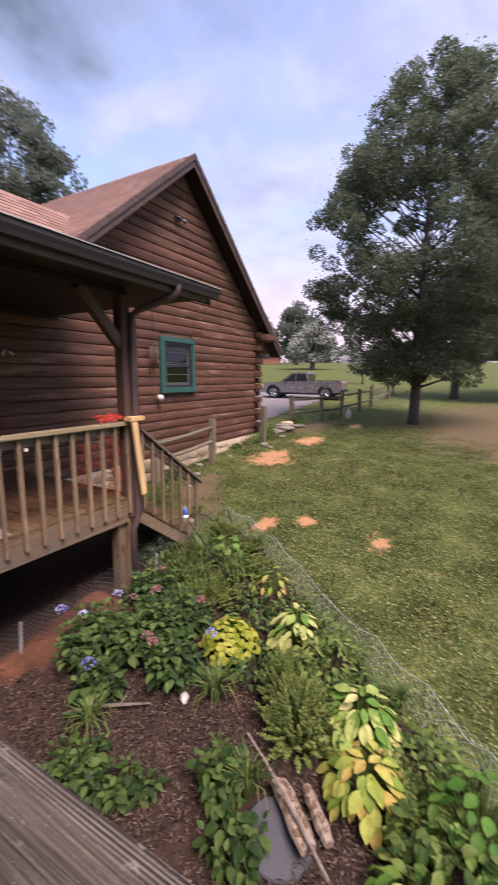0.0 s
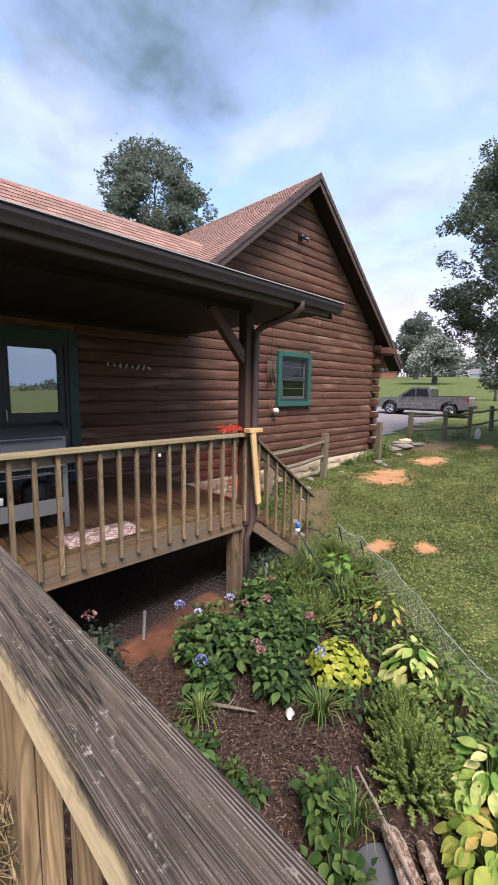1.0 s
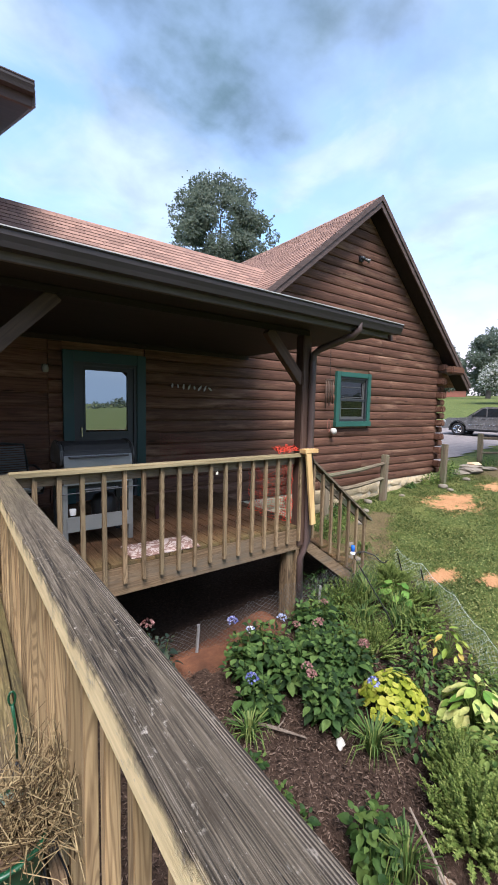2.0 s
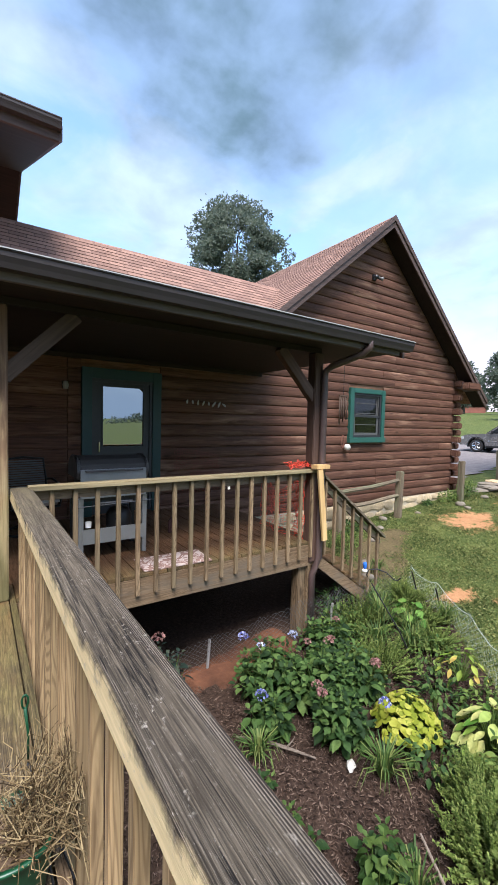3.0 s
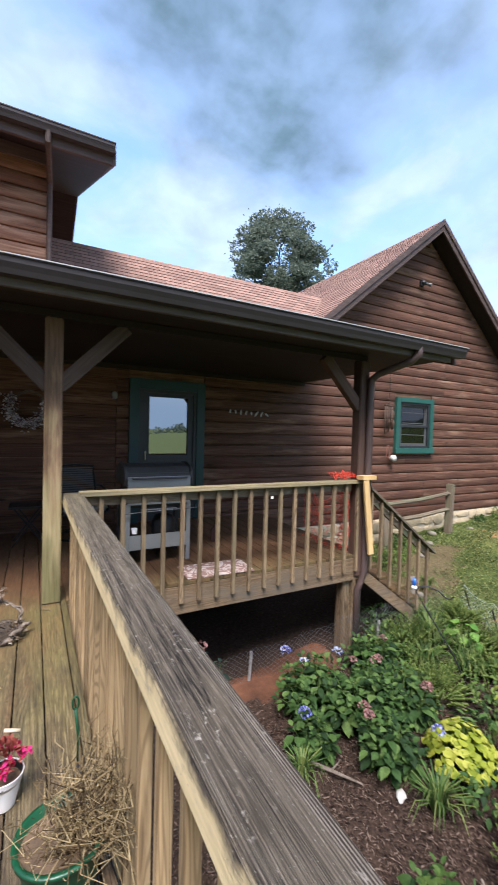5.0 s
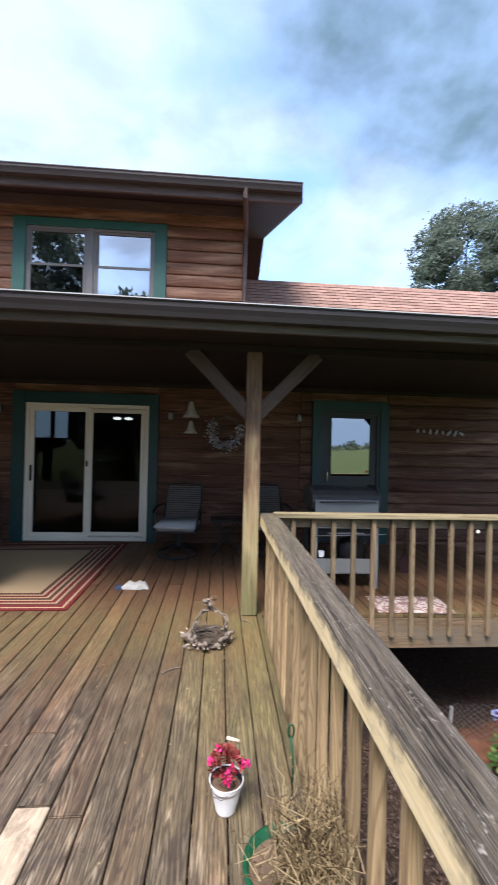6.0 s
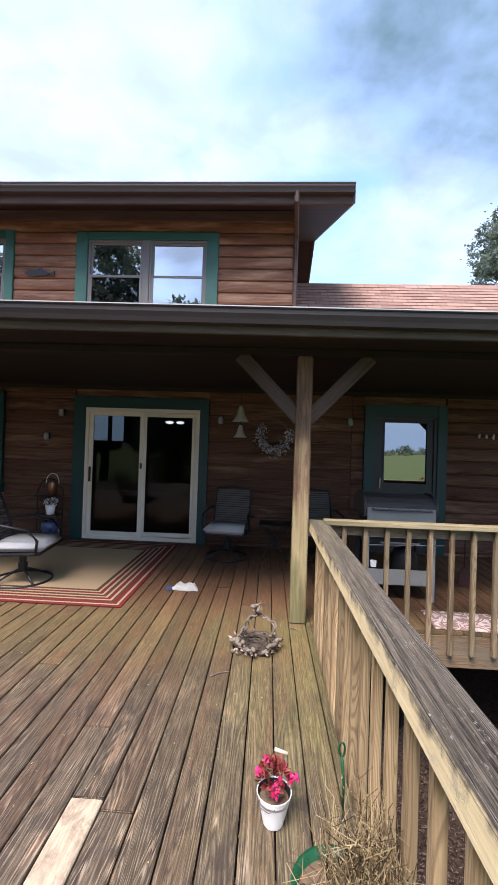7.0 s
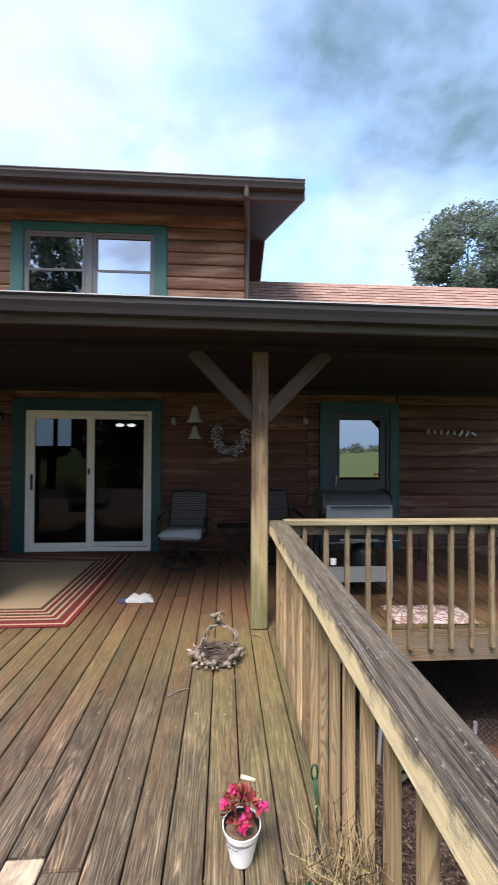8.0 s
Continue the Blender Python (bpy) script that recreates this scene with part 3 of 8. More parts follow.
def birch_material():
    """Firewood with flaking pale bark over brown wood."""
    k = Nodes("flaking_firewood", 0.85, spec=0.2)
    v = k.coords()
    flake, fine = k.noise(v, 22, 5, 0.65, 0.6), k.noise(v, 90, 4)
    pale = k.ramp(fine, [(0.3, (0.24, 0.19, 0.14)), (0.7, (0.46, 0.37, 0.28))])
    brown = k.ramp(fine, [(0.3, (0.07, 0.045, 0.03)), (0.7, (0.26, 0.16, 0.09))])
    k.color(k.vary(k.mix(k.span(flake, 0.47, 0.55), pale, brown), 0.2))
    k.bump(flake, 0.7, 0.006)
    return k.m


BIRCH = birch_material()
SPLIT = wood("split_log", (0.42, 0.28, 0.15), (0.66, 0.50, 0.32), 1, 24, bump=0.5)
STONE = plain("pale_foundation_stone", (0.43, 0.345, 0.215), 0.9, vary=0.35, scale=4, bump=0.7)
MORTAR = plain("lime_mortar", (0.50, 0.43, 0.31), 0.95, vary=0.15, scale=8, bump=0.5)
ROCK = plain("field_rock", (0.19, 0.165, 0.128), 0.9, vary=0.35, scale=5, bump=0.8)
WHITEROCK = plain("white_rock", (0.52, 0.50, 0.45), 0.85, vary=0.12, scale=8, bump=0.6)
SLATE = plain("grey_disc", (0.050, 0.052, 0.054), 0.6, vary=0.15)
SPOUTPAINT = plain("brown_downspout", (0.080, 0.052, 0.046), 0.5, vary=0.12, scale=3, bump=0.05)
WIRE = plain("galvanised_wire", (0.13, 0.13, 0.13), 0.5, 0.6, vary=0.2)
THREAD = plain("nylon_net", (0.40, 0.45, 0.44), 0.6, vary=0.1)
STAKE = plain("grey_stake", (0.27, 0.26, 0.25), 0.8, vary=0.2, scale=20)
DARK_NET = plain("dark_red_net", (0.20, 0.030, 0.022), 0.6, vary=0.12)
LAMPGREY = plain("dim_lamp_glass", (0.30, 0.29, 0.27), 0.4, vary=0.1)
ORANGE = plain("orange_net", (0.80, 0.070, 0.030), 0.55, vary=0.12)
ROAD = plain("gravel_drive", (0.185, 0.165, 0.16), 0.95, vary=0.4, scale=3, bump=0.8, spec=0.2)
CARPAINT = plain("grey_metallic_paint", (0.155, 0.148, 0.144), 0.25, 0.15, vary=0.02, bump=0.0, spec=0.7)
TYRE = plain("tyre_rubber", (0.018, 0.018, 0.018), 0.85)
REDLENS = plain("red_lens", (0.42, 0.012, 0.015), 0.25, vary=0.1)
CARGLASS = plain("car_glass", (0.02, 0.024, 0.028), 0.06, vary=0.1, bump=0.0, spec=0.8)
BRICKRED = plain("far_brick", (0.24, 0.09, 0.06), 0.9, vary=0.25, scale=1)
FARROOF = plain("far_roof", (0.15, 0.14, 0.14), 0.9, vary=0.2, scale=1)
FARWHITE = plain("far_white", (0.68, 0.68, 0.66), 0.8, vary=0.05, scale=1)
INTERIOR = plain("room_wall", (0.20, 0.13, 0.08), 0.8, vary=0.15)
ROOMFLOOR = wood("room_floor", (0.10, 0.05, 0.025), (0.2, 0.11, 0.06), 1, 20, rough=0.5)


def mat_material():
    """A faded mat: pale curls on a pinkish-brown ground."""
    k = Nodes("faded_mat", 0.95, spec=0.1)
    v = k.coords()
    curl = k.math("SINE", k.math("MULTIPLY", k.noise(v, 7, 3, 0.5, 1.2), 26.0), 0.0)
    col = k.mix(k.span(curl, -0.1, 0.3), (0.25, 0.155, 0.130), (0.52, 0.44, 0.40))
    col = k.mix(k.span(k.noise(v, 4, 4), 0.4, 0.7, 0, 0.5), col, (0.26, 0.18, 0.15))
    k.color(col)
    k.bump(k.noise(v, 120, 3), 0.4, 0.003)
    return k.m


MATWEAVE = mat_material()
BLUEGLASS = plain("blue_glass", (0.03, 0.14, 0.55), 0.15, vary=0.1)
LEAF_OAK = leaf("tree_leaf", [(0.080, 0.115, 0.066), (0.115, 0.155, 0.090), (0.155, 0.195, 0.118), (0.21, 0.245, 0.16)], 0.5)
LEAF_FAR = leaf("far_leaf", [(0.12, 0.155, 0.115), (0.165, 0.20, 0.15), (0.22, 0.25, 0.19)], 0.5)
LEAF_BLOSSOM = leaf("blossom", [(0.06, 0.09, 0.035), (0.12, 0.15, 0.08), (0.55, 0.56, 0.52), (0.72, 0.72, 0.68)], 0.3)
LEAF_HYD = leaf("hydrangea_leaf", [(0.018, 0.040, 0.012), (0.038, 0.082, 0.020), (0.068, 0.128, 0.030), (0.120, 0.190, 0.050)], 0.25, 0.60, 0.35)
LEAF_MID = leaf("shrub_leaf", [(0.050, 0.098, 0.022), (0.105, 0.165, 0.034), (0.19, 0.26, 0.062)], 0.3, 0.5, 0.25)
LEAF_FEATHER = leaf("feather_leaf", [(0.105, 0.160, 0.034), (0.185, 0.255, 0.060), (0.29, 0.35, 0.105)], 0.35, 0.6, 0.15)
LEAF_SPRIG = leaf("sprig_leaf", [(0.085, 0.130, 0.025), (0.150, 0.205, 0.045), (0.24, 0.29, 0.080)], 0.3, 0.6, 0.15)
LEAF_YOUNG = leaf("young_leaf", [(0.022, 0.052, 0.012), (0.050, 0.098, 0.021), (0.105, 0.165, 0.038)], 0.3, 0.5, 0.25)
LEAF_GRASS = leaf("grass_blade", [(0.026, 0.048, 0.012), (0.056, 0.090, 0.022), (0.105, 0.140, 0.036), (0.26, 0.25, 0.09)], 0.3, 0.6, 0.2)
LEAF_CLUMP = leaf("clump_blade", [(0.05, 0.10, 0.025), (0.10, 0.17, 0.04), (0.20, 0.24, 0.07)], 0.3, 0.5, 0.2)
LEAF_LIME = petal_leaf("lime_leaf", [(0.22, 0.27, 0.022), (0.36, 0.385, 0.040), (0.47, 0.465, 0.080)], 0.35)
LEAF_HOSTA = petal_leaf("hosta_leaf", [(0.11, 0.24, 0.035), (0.26, 0.38, 0.07), (0.48, 0.52, 0.16), (0.60, 0.58, 0.22)], 0.3)
LEAF_GOLD = petal_leaf("gold_hosta_leaf", [(0.18, 0.28, 0.04), (0.34, 0.41, 0.07), (0.50, 0.50, 0.11), (0.50, 0.36, 0.09)], 0.3)
LEAF_BROAD = petal_leaf("broad_leaf", [(0.06, 0.17, 0.025), (0.12, 0.26, 0.040), (0.21, 0.36, 0.075)], 0.35)
FLOWER_BLUE = leaf("hydrangea_petal", [(0.08, 0.09, 0.30), (0.18, 0.20, 0.46), (0.40, 0.42, 0.60)], 0.2, 0.6, 0.1)
FLOWER_PALE = leaf("pale_petal", [(0.34, 0.38, 0.56), (0.54, 0.58, 0.66), (0.22, 0.27, 0.48)], 0.2, 0.6, 0.1)
FLOWER_FADED = leaf("faded_petal", [(0.26, 0.12, 0.11), (0.40, 0.22, 0.20), (0.22, 0.13, 0.11)], 0.2, 0.7, 0.1)
FLOWER_PINK = leaf("pink_petal", [(0.72, 0.03, 0.17), (0.80, 0.06, 0.28), (0.62, 0.02, 0.12)], 0.3, 0.5, 0.1)
LEAF_BRONZE = leaf("bronze_leaf", [(0.20, 0.035, 0.03), (0.30, 0.07, 0.055), (0.36, 0.11, 0.08)], 0.3, 0.4, 0.2)
MULCHCHIP = leaf("mulch_chip", [(0.024, 0.016, 0.011), (0.052, 0.033, 0.023), (0.090, 0.060, 0.043), (0.17, 0.122, 0.092)], 0.0, 0.9, 0.2)
WREATH = leaf("dried_wreath", [(0.20, 0.16, 0.18), (0.60, 0.55, 0.60), (0.86, 0.83, 0.84)], 0.1, 0.8, 0.1)


def lamp_glow():
    k = Nodes("lamp_glow")
    k.p.inputs["Emission Color"].default_value = (1, 0.93, 0.80, 1)
    k.p.inputs["Emission Strength"].default_value = 5.0
    return k.m


GLOW = lamp_glow()


# ---- shapes ----
class Shape:
    """Collects solids in one list of points and faces."""

    def __init__(self):
        self.v, self.f = [], []

    def add(self, v, f):
        o = len(self.v)
        self.v += [tuple(p) for p in v]
        self.f += [tuple(i + o for i in q) for q in f]
        return self

    def box(self, x0, y0, z0, x1, y1, z1, m=None):
        v = [(x, y, z) for z in (z0, z1) for y in (y0, y1) for x in (x0, x1)]
        if m is not None:
            v = [m @ Vector(p) for p in v]
        return self.add(v, [(0, 2, 3, 1), (4, 5, 7, 6), (0, 1, 5, 4), (2, 6, 7, 3), (0, 4, 6, 2), (1, 3, 7, 5)])

    def prism(self, poly, axis, a, b):
        """A polygon pushed along an axis; poly holds the two other coordinates in order."""
        def at(p, d):
            q = list(p)
            q.insert(axis, d)
            return q
        n = len(poly)
        v = [at(p, a) for p in poly] + [at(p, b) for p in poly]
        return self.add(v, [tuple(range(n)), tuple(range(2 * n - 1, n - 1, -1))] + [(i, i + n, (i + 1) % n + n, (i + 1) % n) for i in range(n)])

    def tube(self, pts, r, seg=8, closed=False):
        pts = [Vector(p) for p in pts]
        n = len(pts)
        rr = r if isinstance(r, (list, tuple)) else [r] * n
        v, f = [], []
        for i, p in enumerate(pts):
            a, b = pts[(i - 1) % n if closed else max(i - 1, 0)], pts[(i + 1) % n if closed else min(i + 1, n - 1)]
            d = (b - a).normalized() if (b - a).length > 1e-9 else Vector((0, 0, 1))
            up = Vector((0, 0, 1)) if abs(d.z) < 0.95 else Vector((0, 1, 0))
            u = d.cross(up).normalized()
            w = u.cross(d)
            v += [p + (u * math.cos(2 * math.pi * k / seg) + w * math.sin(2 * math.pi * k / seg)) * rr[i] for k in range(seg)]
        for i in range(n if closed else n - 1):
            j = (i + 1) % n
            f += [(i * seg + k, i * seg + (k + 1) % seg, j * seg + (k + 1) % seg, j * seg + k) for k in range(seg)]
        if not closed:
            f += [tuple(range(seg - 1, -1, -1)), tuple(range((n - 1) * seg, n * seg))]
        return self.add(v, f)

    def lathe(self, prof, seg=20, at=(0, 0, 0), flat=1.0):
        v, f = [], []
        for r, z in prof:
            v += [(at[0] + r * math.cos(2 * math.pi * k / seg), at[1] + r * flat * math.sin(2 * math.pi * k / seg), at[2] + z) for k in range(seg)]
        for i in range(len(prof) - 1):
            f += [(i * seg + k, i * seg + (k + 1) % seg, (i + 1) * seg + (k + 1) % seg, (i + 1) * seg + k) for k in range(seg)]
        return self.add(v, f)

    def disc(self, r, z, seg=20, at=(0, 0, 0)):
        return self.add([(at[0] + r * math.cos(2 * math.pi * k / seg), at[1] + r * math.sin(2 * math.pi * k / seg), at[2] + z) for k in range(seg)], [tuple(range(seg))])

    def rock(self, at, sx, sy, sz, rng, turn=0.0):
        """A lump with flattened, uneven sides."""
        bm = bmesh.new()
        bmesh.ops.create_icosphere(bm, subdivisions=2, radius=1)
        o = rng.random() * 50
        c, s = math.cos(turn), math.sin(turn)
        v = []
        for p in bm.verts:
            k = 1 + 0.35 * noise.noise(p.co * 1.3 + Vector((o, o, o)))
            x, y, z = p.co.x * sx * k, p.co.y * sy * k, p.co.z * sz * k
            v.append((at[0] + c * x - s * y, at[1] + s * x + c * y, at[2] + z))
        f = [tuple(q.index for q in fa.verts) for fa in bm.faces]
        bm.free()
        return self.add(v, f)

    def mesh(self, name, mat, bevel=0.0, smooth=False):
        me = bpy.data.meshes.new(name)
        me.from_pydata(self.v, [], self.f)
        if bevel:
            bm = bmesh.new()
            bm.from_mesh(me)
            sharp = [e for e in bm.edges if len(e.link_faces) == 2 and e.calc_face_angle(0) > 0.5]
            bmesh.ops.bevel(bm, geom=sharp, offset=bevel, segments=2, affect="EDGES", clamp_overlap=True)
            bm.to_mesh(me)
            bm.free()
        me.materials.append(mat)
        if smooth:
            me.polygons.foreach_set("use_smooth", [True] * len(me.polygons))
        me.update()
        return me


def part(name, shape, mat, parent, label="", bevel=0.0, smooth=False, m=None):
    """One mesh object under a thing or a part."""
    me = shape if isinstance(shape, bpy.types.Mesh) else shape.mesh(name, mat, bevel, smooth)
    ob = new(name, me)
    ob.parent = parent
    if m is not None:
        ob.matrix_basis = m
    if label:
        ob["label"] = label
    return ob


def solo(name, shape, mat, label, category, kind="", bevel=0.0, smooth=False, m=None, group=""):
    """A top-level thing that is one mesh."""
    ob = part(name, shape, mat, None, "", bevel, smooth, m)
    return tagged(ob, label, category, group, kind)


def thing(name, at, label, category, group="", turn=0.0, kind=""):
    ob = new(name)
    ob.empty_display_size = 0.1
    ob.matrix_basis = pose(*at, 0, 0, turn)
    return tagged(ob, label, category, group, kind)


def fast_mesh(name, verts, faces, mat):
    """A mesh from arrays: verts (n, 3), faces (m, k)."""
    me = bpy.data.meshes.new(name)
    verts, faces = np.asarray(verts, dtype=np.float32), np.asarray(faces, dtype=np.int32)
    m, k = faces.shape
    me.vertices.add(len(verts))
    me.vertices.foreach_set("co", verts.ravel())
    me.loops.add(m * k)
    me.loops.foreach_set("vertex_index", faces.ravel())
    me.polygons.add(m)
    me.polygons.foreach_set("loop_start", np.arange(0, m * k, k, dtype=np.int32))
    me.update(calc_edges=True)
    me.validate()
    me.materials.append(mat)
    return me


def frames_of(fwd, nrm):
    """Right-handed axes for many leaves: fwd along the leaf, nrm towards its upper side."""
    f = fwd / np.linalg.norm(fwd, axis=1, keepdims=True)
    s = np.cross(nrm, f)
    s /= np.linalg.norm(s, axis=1, keepdims=True) + 1e-9
    return f, s, np.cross(f, s)


def leaves_mesh(name, at, fwd, nrm, length, width, mat, shape="leaf"):
    """Many small leaves, each folded along its rib."""
    f, s, u = frames_of(fwd, nrm)
    L, W = np.asarray(length).reshape(-1, 1), np.asarray(width).reshape(-1, 1)
    if shape == "leaf":
        side = [(0.14, 0.30, 0.07), (0.36, 0.5, 0.11), (0.62, 0.42, 0.07), (0.84, 0.20, -0.02)]
        tpl = [(0, 0, 0)] + side + [(1, 0, -0.16)] + [(a, -b, c) for a, b, c in side[::-1]] + [(0.36, 0, 0.02), (0.66, 0, -0.02)]
        face = [(0, 10, 1), (1, 10, 2), (2, 10, 3), (3, 10, 11), (3, 11, 4), (4, 11, 5), (5, 11, 6), (6, 11, 7), (7, 11, 10), (7, 10, 8), (8, 10, 9), (9, 10, 0)]
    elif shape == "diamond":
        tpl = [(0, 0, 0), (0.5, 0.5, 0.12), (1, 0, 0), (0.5, -0.5, 0.12)]
        face = [(0, 2, 1), (0, 3, 2)]
    else:  # blade
        tpl = [(0, 0.5, 0), (0, -0.5, 0), (0.6, 0, 0.05), (1, 0, -0.08)]
        face = [(0, 1, 2), (0, 2, 3)]
    n, k = len(at), len(tpl)
    v = np.concatenate([(at + f * (a * L) + s * (b * W) + u * (c * L))[:, None, :] for a, b, c in tpl], axis=1).reshape(-1, 3)
    fa = (np.arange(n)[:, None, None] * k + np.array(face)[None]).reshape(-1, 3)
    me = fast_mesh(name, v, fa, mat)
    if shape == "leaf":
        me.polygons.foreach_set("use_smooth", [True] * len(me.polygons))
    return me


def unit(rng, n):
    d = rng.normal(size=(n, 3))
    return d / np.linalg.norm(d, axis=1, keepdims=True)


# the lie of the land: it climbs gently away from the house
LAND_S = (-400, -60, 0, 2, 3.3, 7.7, 11.8, 28.6, 60, 100, 300, 900)
LAND_Z = (-3, -1.7, -1.5, -1.4, -1.2, -0.8, -0.52, -0.05, 1.6, 4.2, 12, 20)


def land(x, y):
    return np.interp(np.asarray(x) * 0.96 + np.asarray(y) * 0.28, LAND_S, LAND_Z)


def gz(x, y):
    return float(land(x, y))


WALL = 2.65

# ---- ground ----
BED = [(-8.0, -4.9), (-8.0, 2.6), (4.2, 2.6), (4.9, 1.3), (4.9, 0.25), (4.6, -0.1), (5.4, -0.2), (5.1, -0.9), (4.35, -1.8), (3.8, -2.4), (3.45, -3.0), (3.1, -3.5), (2.75, -3.95), (2.1, -4.7), (0.3, -4.9)]


def inside(x, y, poly):
    """Signed as 1 inside and 0 outside, for arrays."""
    res = np.zeros(x.shape, bool)
    n = len(poly)
    for i in range(n):
        (xa, ya), (xb, yb) = poly[i], poly[(i + 1) % n]
        if ya == yb:
            continue
        hit = ((ya > y) != (yb > y)) & (x < (xb - xa) * (y - ya) / (yb - ya) + xa)
        res ^= hit
    return res


CLAY = [(9.45, 1.03, 0.75, 0.55), (11.9, 0.95, 0.65, 0.40), (5.80, -0.70, 0.28, 0.17), (6.2, -1.28, 0.20, 0.15), (6.05, -2.54, 0.30, 0.20), (15.6, 0.5, 0.6, 0.2), (2.22, -2.25, 0.10, 0.08)]
WORN = [(16.5, -4.0, 4.2, 2.6), (21, -4.5, 6.0, 3.0), (17.5, -1.2, 1.5, 1.2), (12.5, -4.5, 1.2, 0.6), (14.5, 1.8, 2.0, 0.7), (5.7, 0.75, 0.7, 0.45), (6.4, 1.25, 0.7, 0.45), (7.1, 1.5, 0.5, 0.3)]


def spots(x, y, rows):
    best = np.zeros(x.shape)
    for cx, cy, rx, ry in rows:
        best = np.maximum(best, np.clip(1.0 - 0.5 * np.hypot((x - cx) / rx, (y - cy) / ry), 0, 1))
    return best


def bank_edge(x):
    """Lower edge of the bare clay bank under the porch."""
    return -0.24 + 0.05 * np.sin(x * 9) + 0.55 * np.maximum(0.0, 2.25 - x)


def build_ground():
    far = np.array([26, 32, 40, 52, 70, 100, 150, 240, 400, 700, 1200.0])
    xs = np.concatenate([-far[::-1] + 20, np.arange(-5, -1, 0.5), np.arange(-1, 14, 0.14), np.arange(14, 45, 0.8), far + 20])
    ys = np.concatenate([-far[::-1] + 15, np.arange(-10, -7, 0.5), np.arange(-7, 4, 0.14), np.arange(4, 40, 1.0), far + 15])
    X, Y = np.meshgrid(xs, ys)
    Z = land(X, Y)
    near = (np.abs(X - 8) < 14) & (np.abs(Y + 2) < 8)
    rough = np.array([noise.noise((a * 1.7, b * 1.7, 0)) * 0.035 + noise.noise((a * 6, b * 6, 3)) * 0.012 for a, b in zip(X[near], Y[near])])
    Z[near] += rough
    nx, ny = len(xs), len(ys)
    idx = np.arange(nx * ny).reshape(ny, nx)
    f = np.stack([idx[:-1, :-1], idx[:-1, 1:], idx[1:, 1:], idx[1:, :-1]], axis=-1).reshape(-1, 4)
    me = fast_mesh("ground", np.stack([X, Y, Z], -1).reshape(-1, 3), f, GROUND)
    me.polygons.foreach_set("use_smooth", [True] * len(me.polygons))
    x, y = X.ravel(), Y.ravel()
    under = (x > 1.6) & (x < 3.2) & (y > bank_edge(x)) & (y < 0.40)
    for key, val in (("clay", spots(x, y, CLAY)), ("worn", spots(x, y, WORN)), ("mulch", inside(x, y, BED).astype(float)), ("bank", under.astype(float))):
        at = me.attributes.new(key, "FLOAT", "POINT")
        at.data.foreach_set("value", val.astype(np.float32))
    return tagged(new("ground", me), "mown lawn with bare red clay patches, sloping up", "lawn", kind="structure")


build_ground()


def build_drive():
    poly = [(13.2, 3.9), (15.4, 4.1), (20, 4.9), (27.5, 5.6), (33, 6.2), (34.5, 9), (34, 14.5), (30, 17), (20, 18), (13, 16)]
    xs, ys = np.arange(12.6, 35.4, 0.3), np.arange(3.2, 18.4, 0.3)
    X, Y = np.meshgrid(xs, ys)
    keep = inside(X, Y, poly)
    idx = np.arange(X.size).reshape(X.shape)
    cell = keep[:-1, :-1] & keep[1:, 1:] & keep[:-1, 1:] & keep[1:, :-1]
    f = np.stack([idx[:-1, :-1][cell], idx[:-1, 1:][cell], idx[1:, 1:][cell], idx[1:, :-1][cell]], -1)
    jit = np.array([noise.noise((a * 1.1, b * 1.1, 9)) * 0.18 for a, b in zip(X.ravel(), Y.ravel())]).reshape(X.shape)
    me = fast_mesh("driveway", np.stack([X + jit, Y + jit, land(X, Y) + 0.03], -1).reshape(-1, 3), f, ROAD)
    tagged(new("driveway", me), "grey gravel driveway beside the log house", "driveway", kind="structure")


build_drive()


# ---- log house: walls ----
def wall_with_holes(name, x0, x1, z0, z1, y0, y1, holes, mat, label):
    """A wall along x, built round its openings."""
    s = Shape()
    cuts = sorted({x0, x1, *[h[0] for h in holes], *[h[1] for h in holes]})
    for a, b in zip(cuts, cuts[1:]):
        over = [h for h in holes if h[0] < (a + b) / 2 < h[1]]
        if not over:
            s.box(a, y0, z0, b, y1, z1)
        else:
            h = over[0]
            if h[2] > z0:
                s.box(a, y0, z0, b, y1, h[2])
            if h[3] < z1:
                s.box(a, y0, h[3], b, y1, z1)
    return solo(name, s, mat, label, "wall", "structure")


def log_piece(x0, x1, z0, h, bulge, y=WALL):
    """A half-round log from x0 to x1, its flat back on the wall."""
    s = Shape()
    prof = []
    for i in range(7):
        a = math.pi * (i / 6 - 0.5)
        prof.append((y - 0.012 - bulge * math.cos(a) ** 0.75, z0 + h / 2 + h * 0.487 * math.sin(a)))
    prof += [(y - 0.002, z0 + h - 0.004), (y - 0.002, z0 + 0.004)]
    return s.prism(prof, 0, x0, x1)


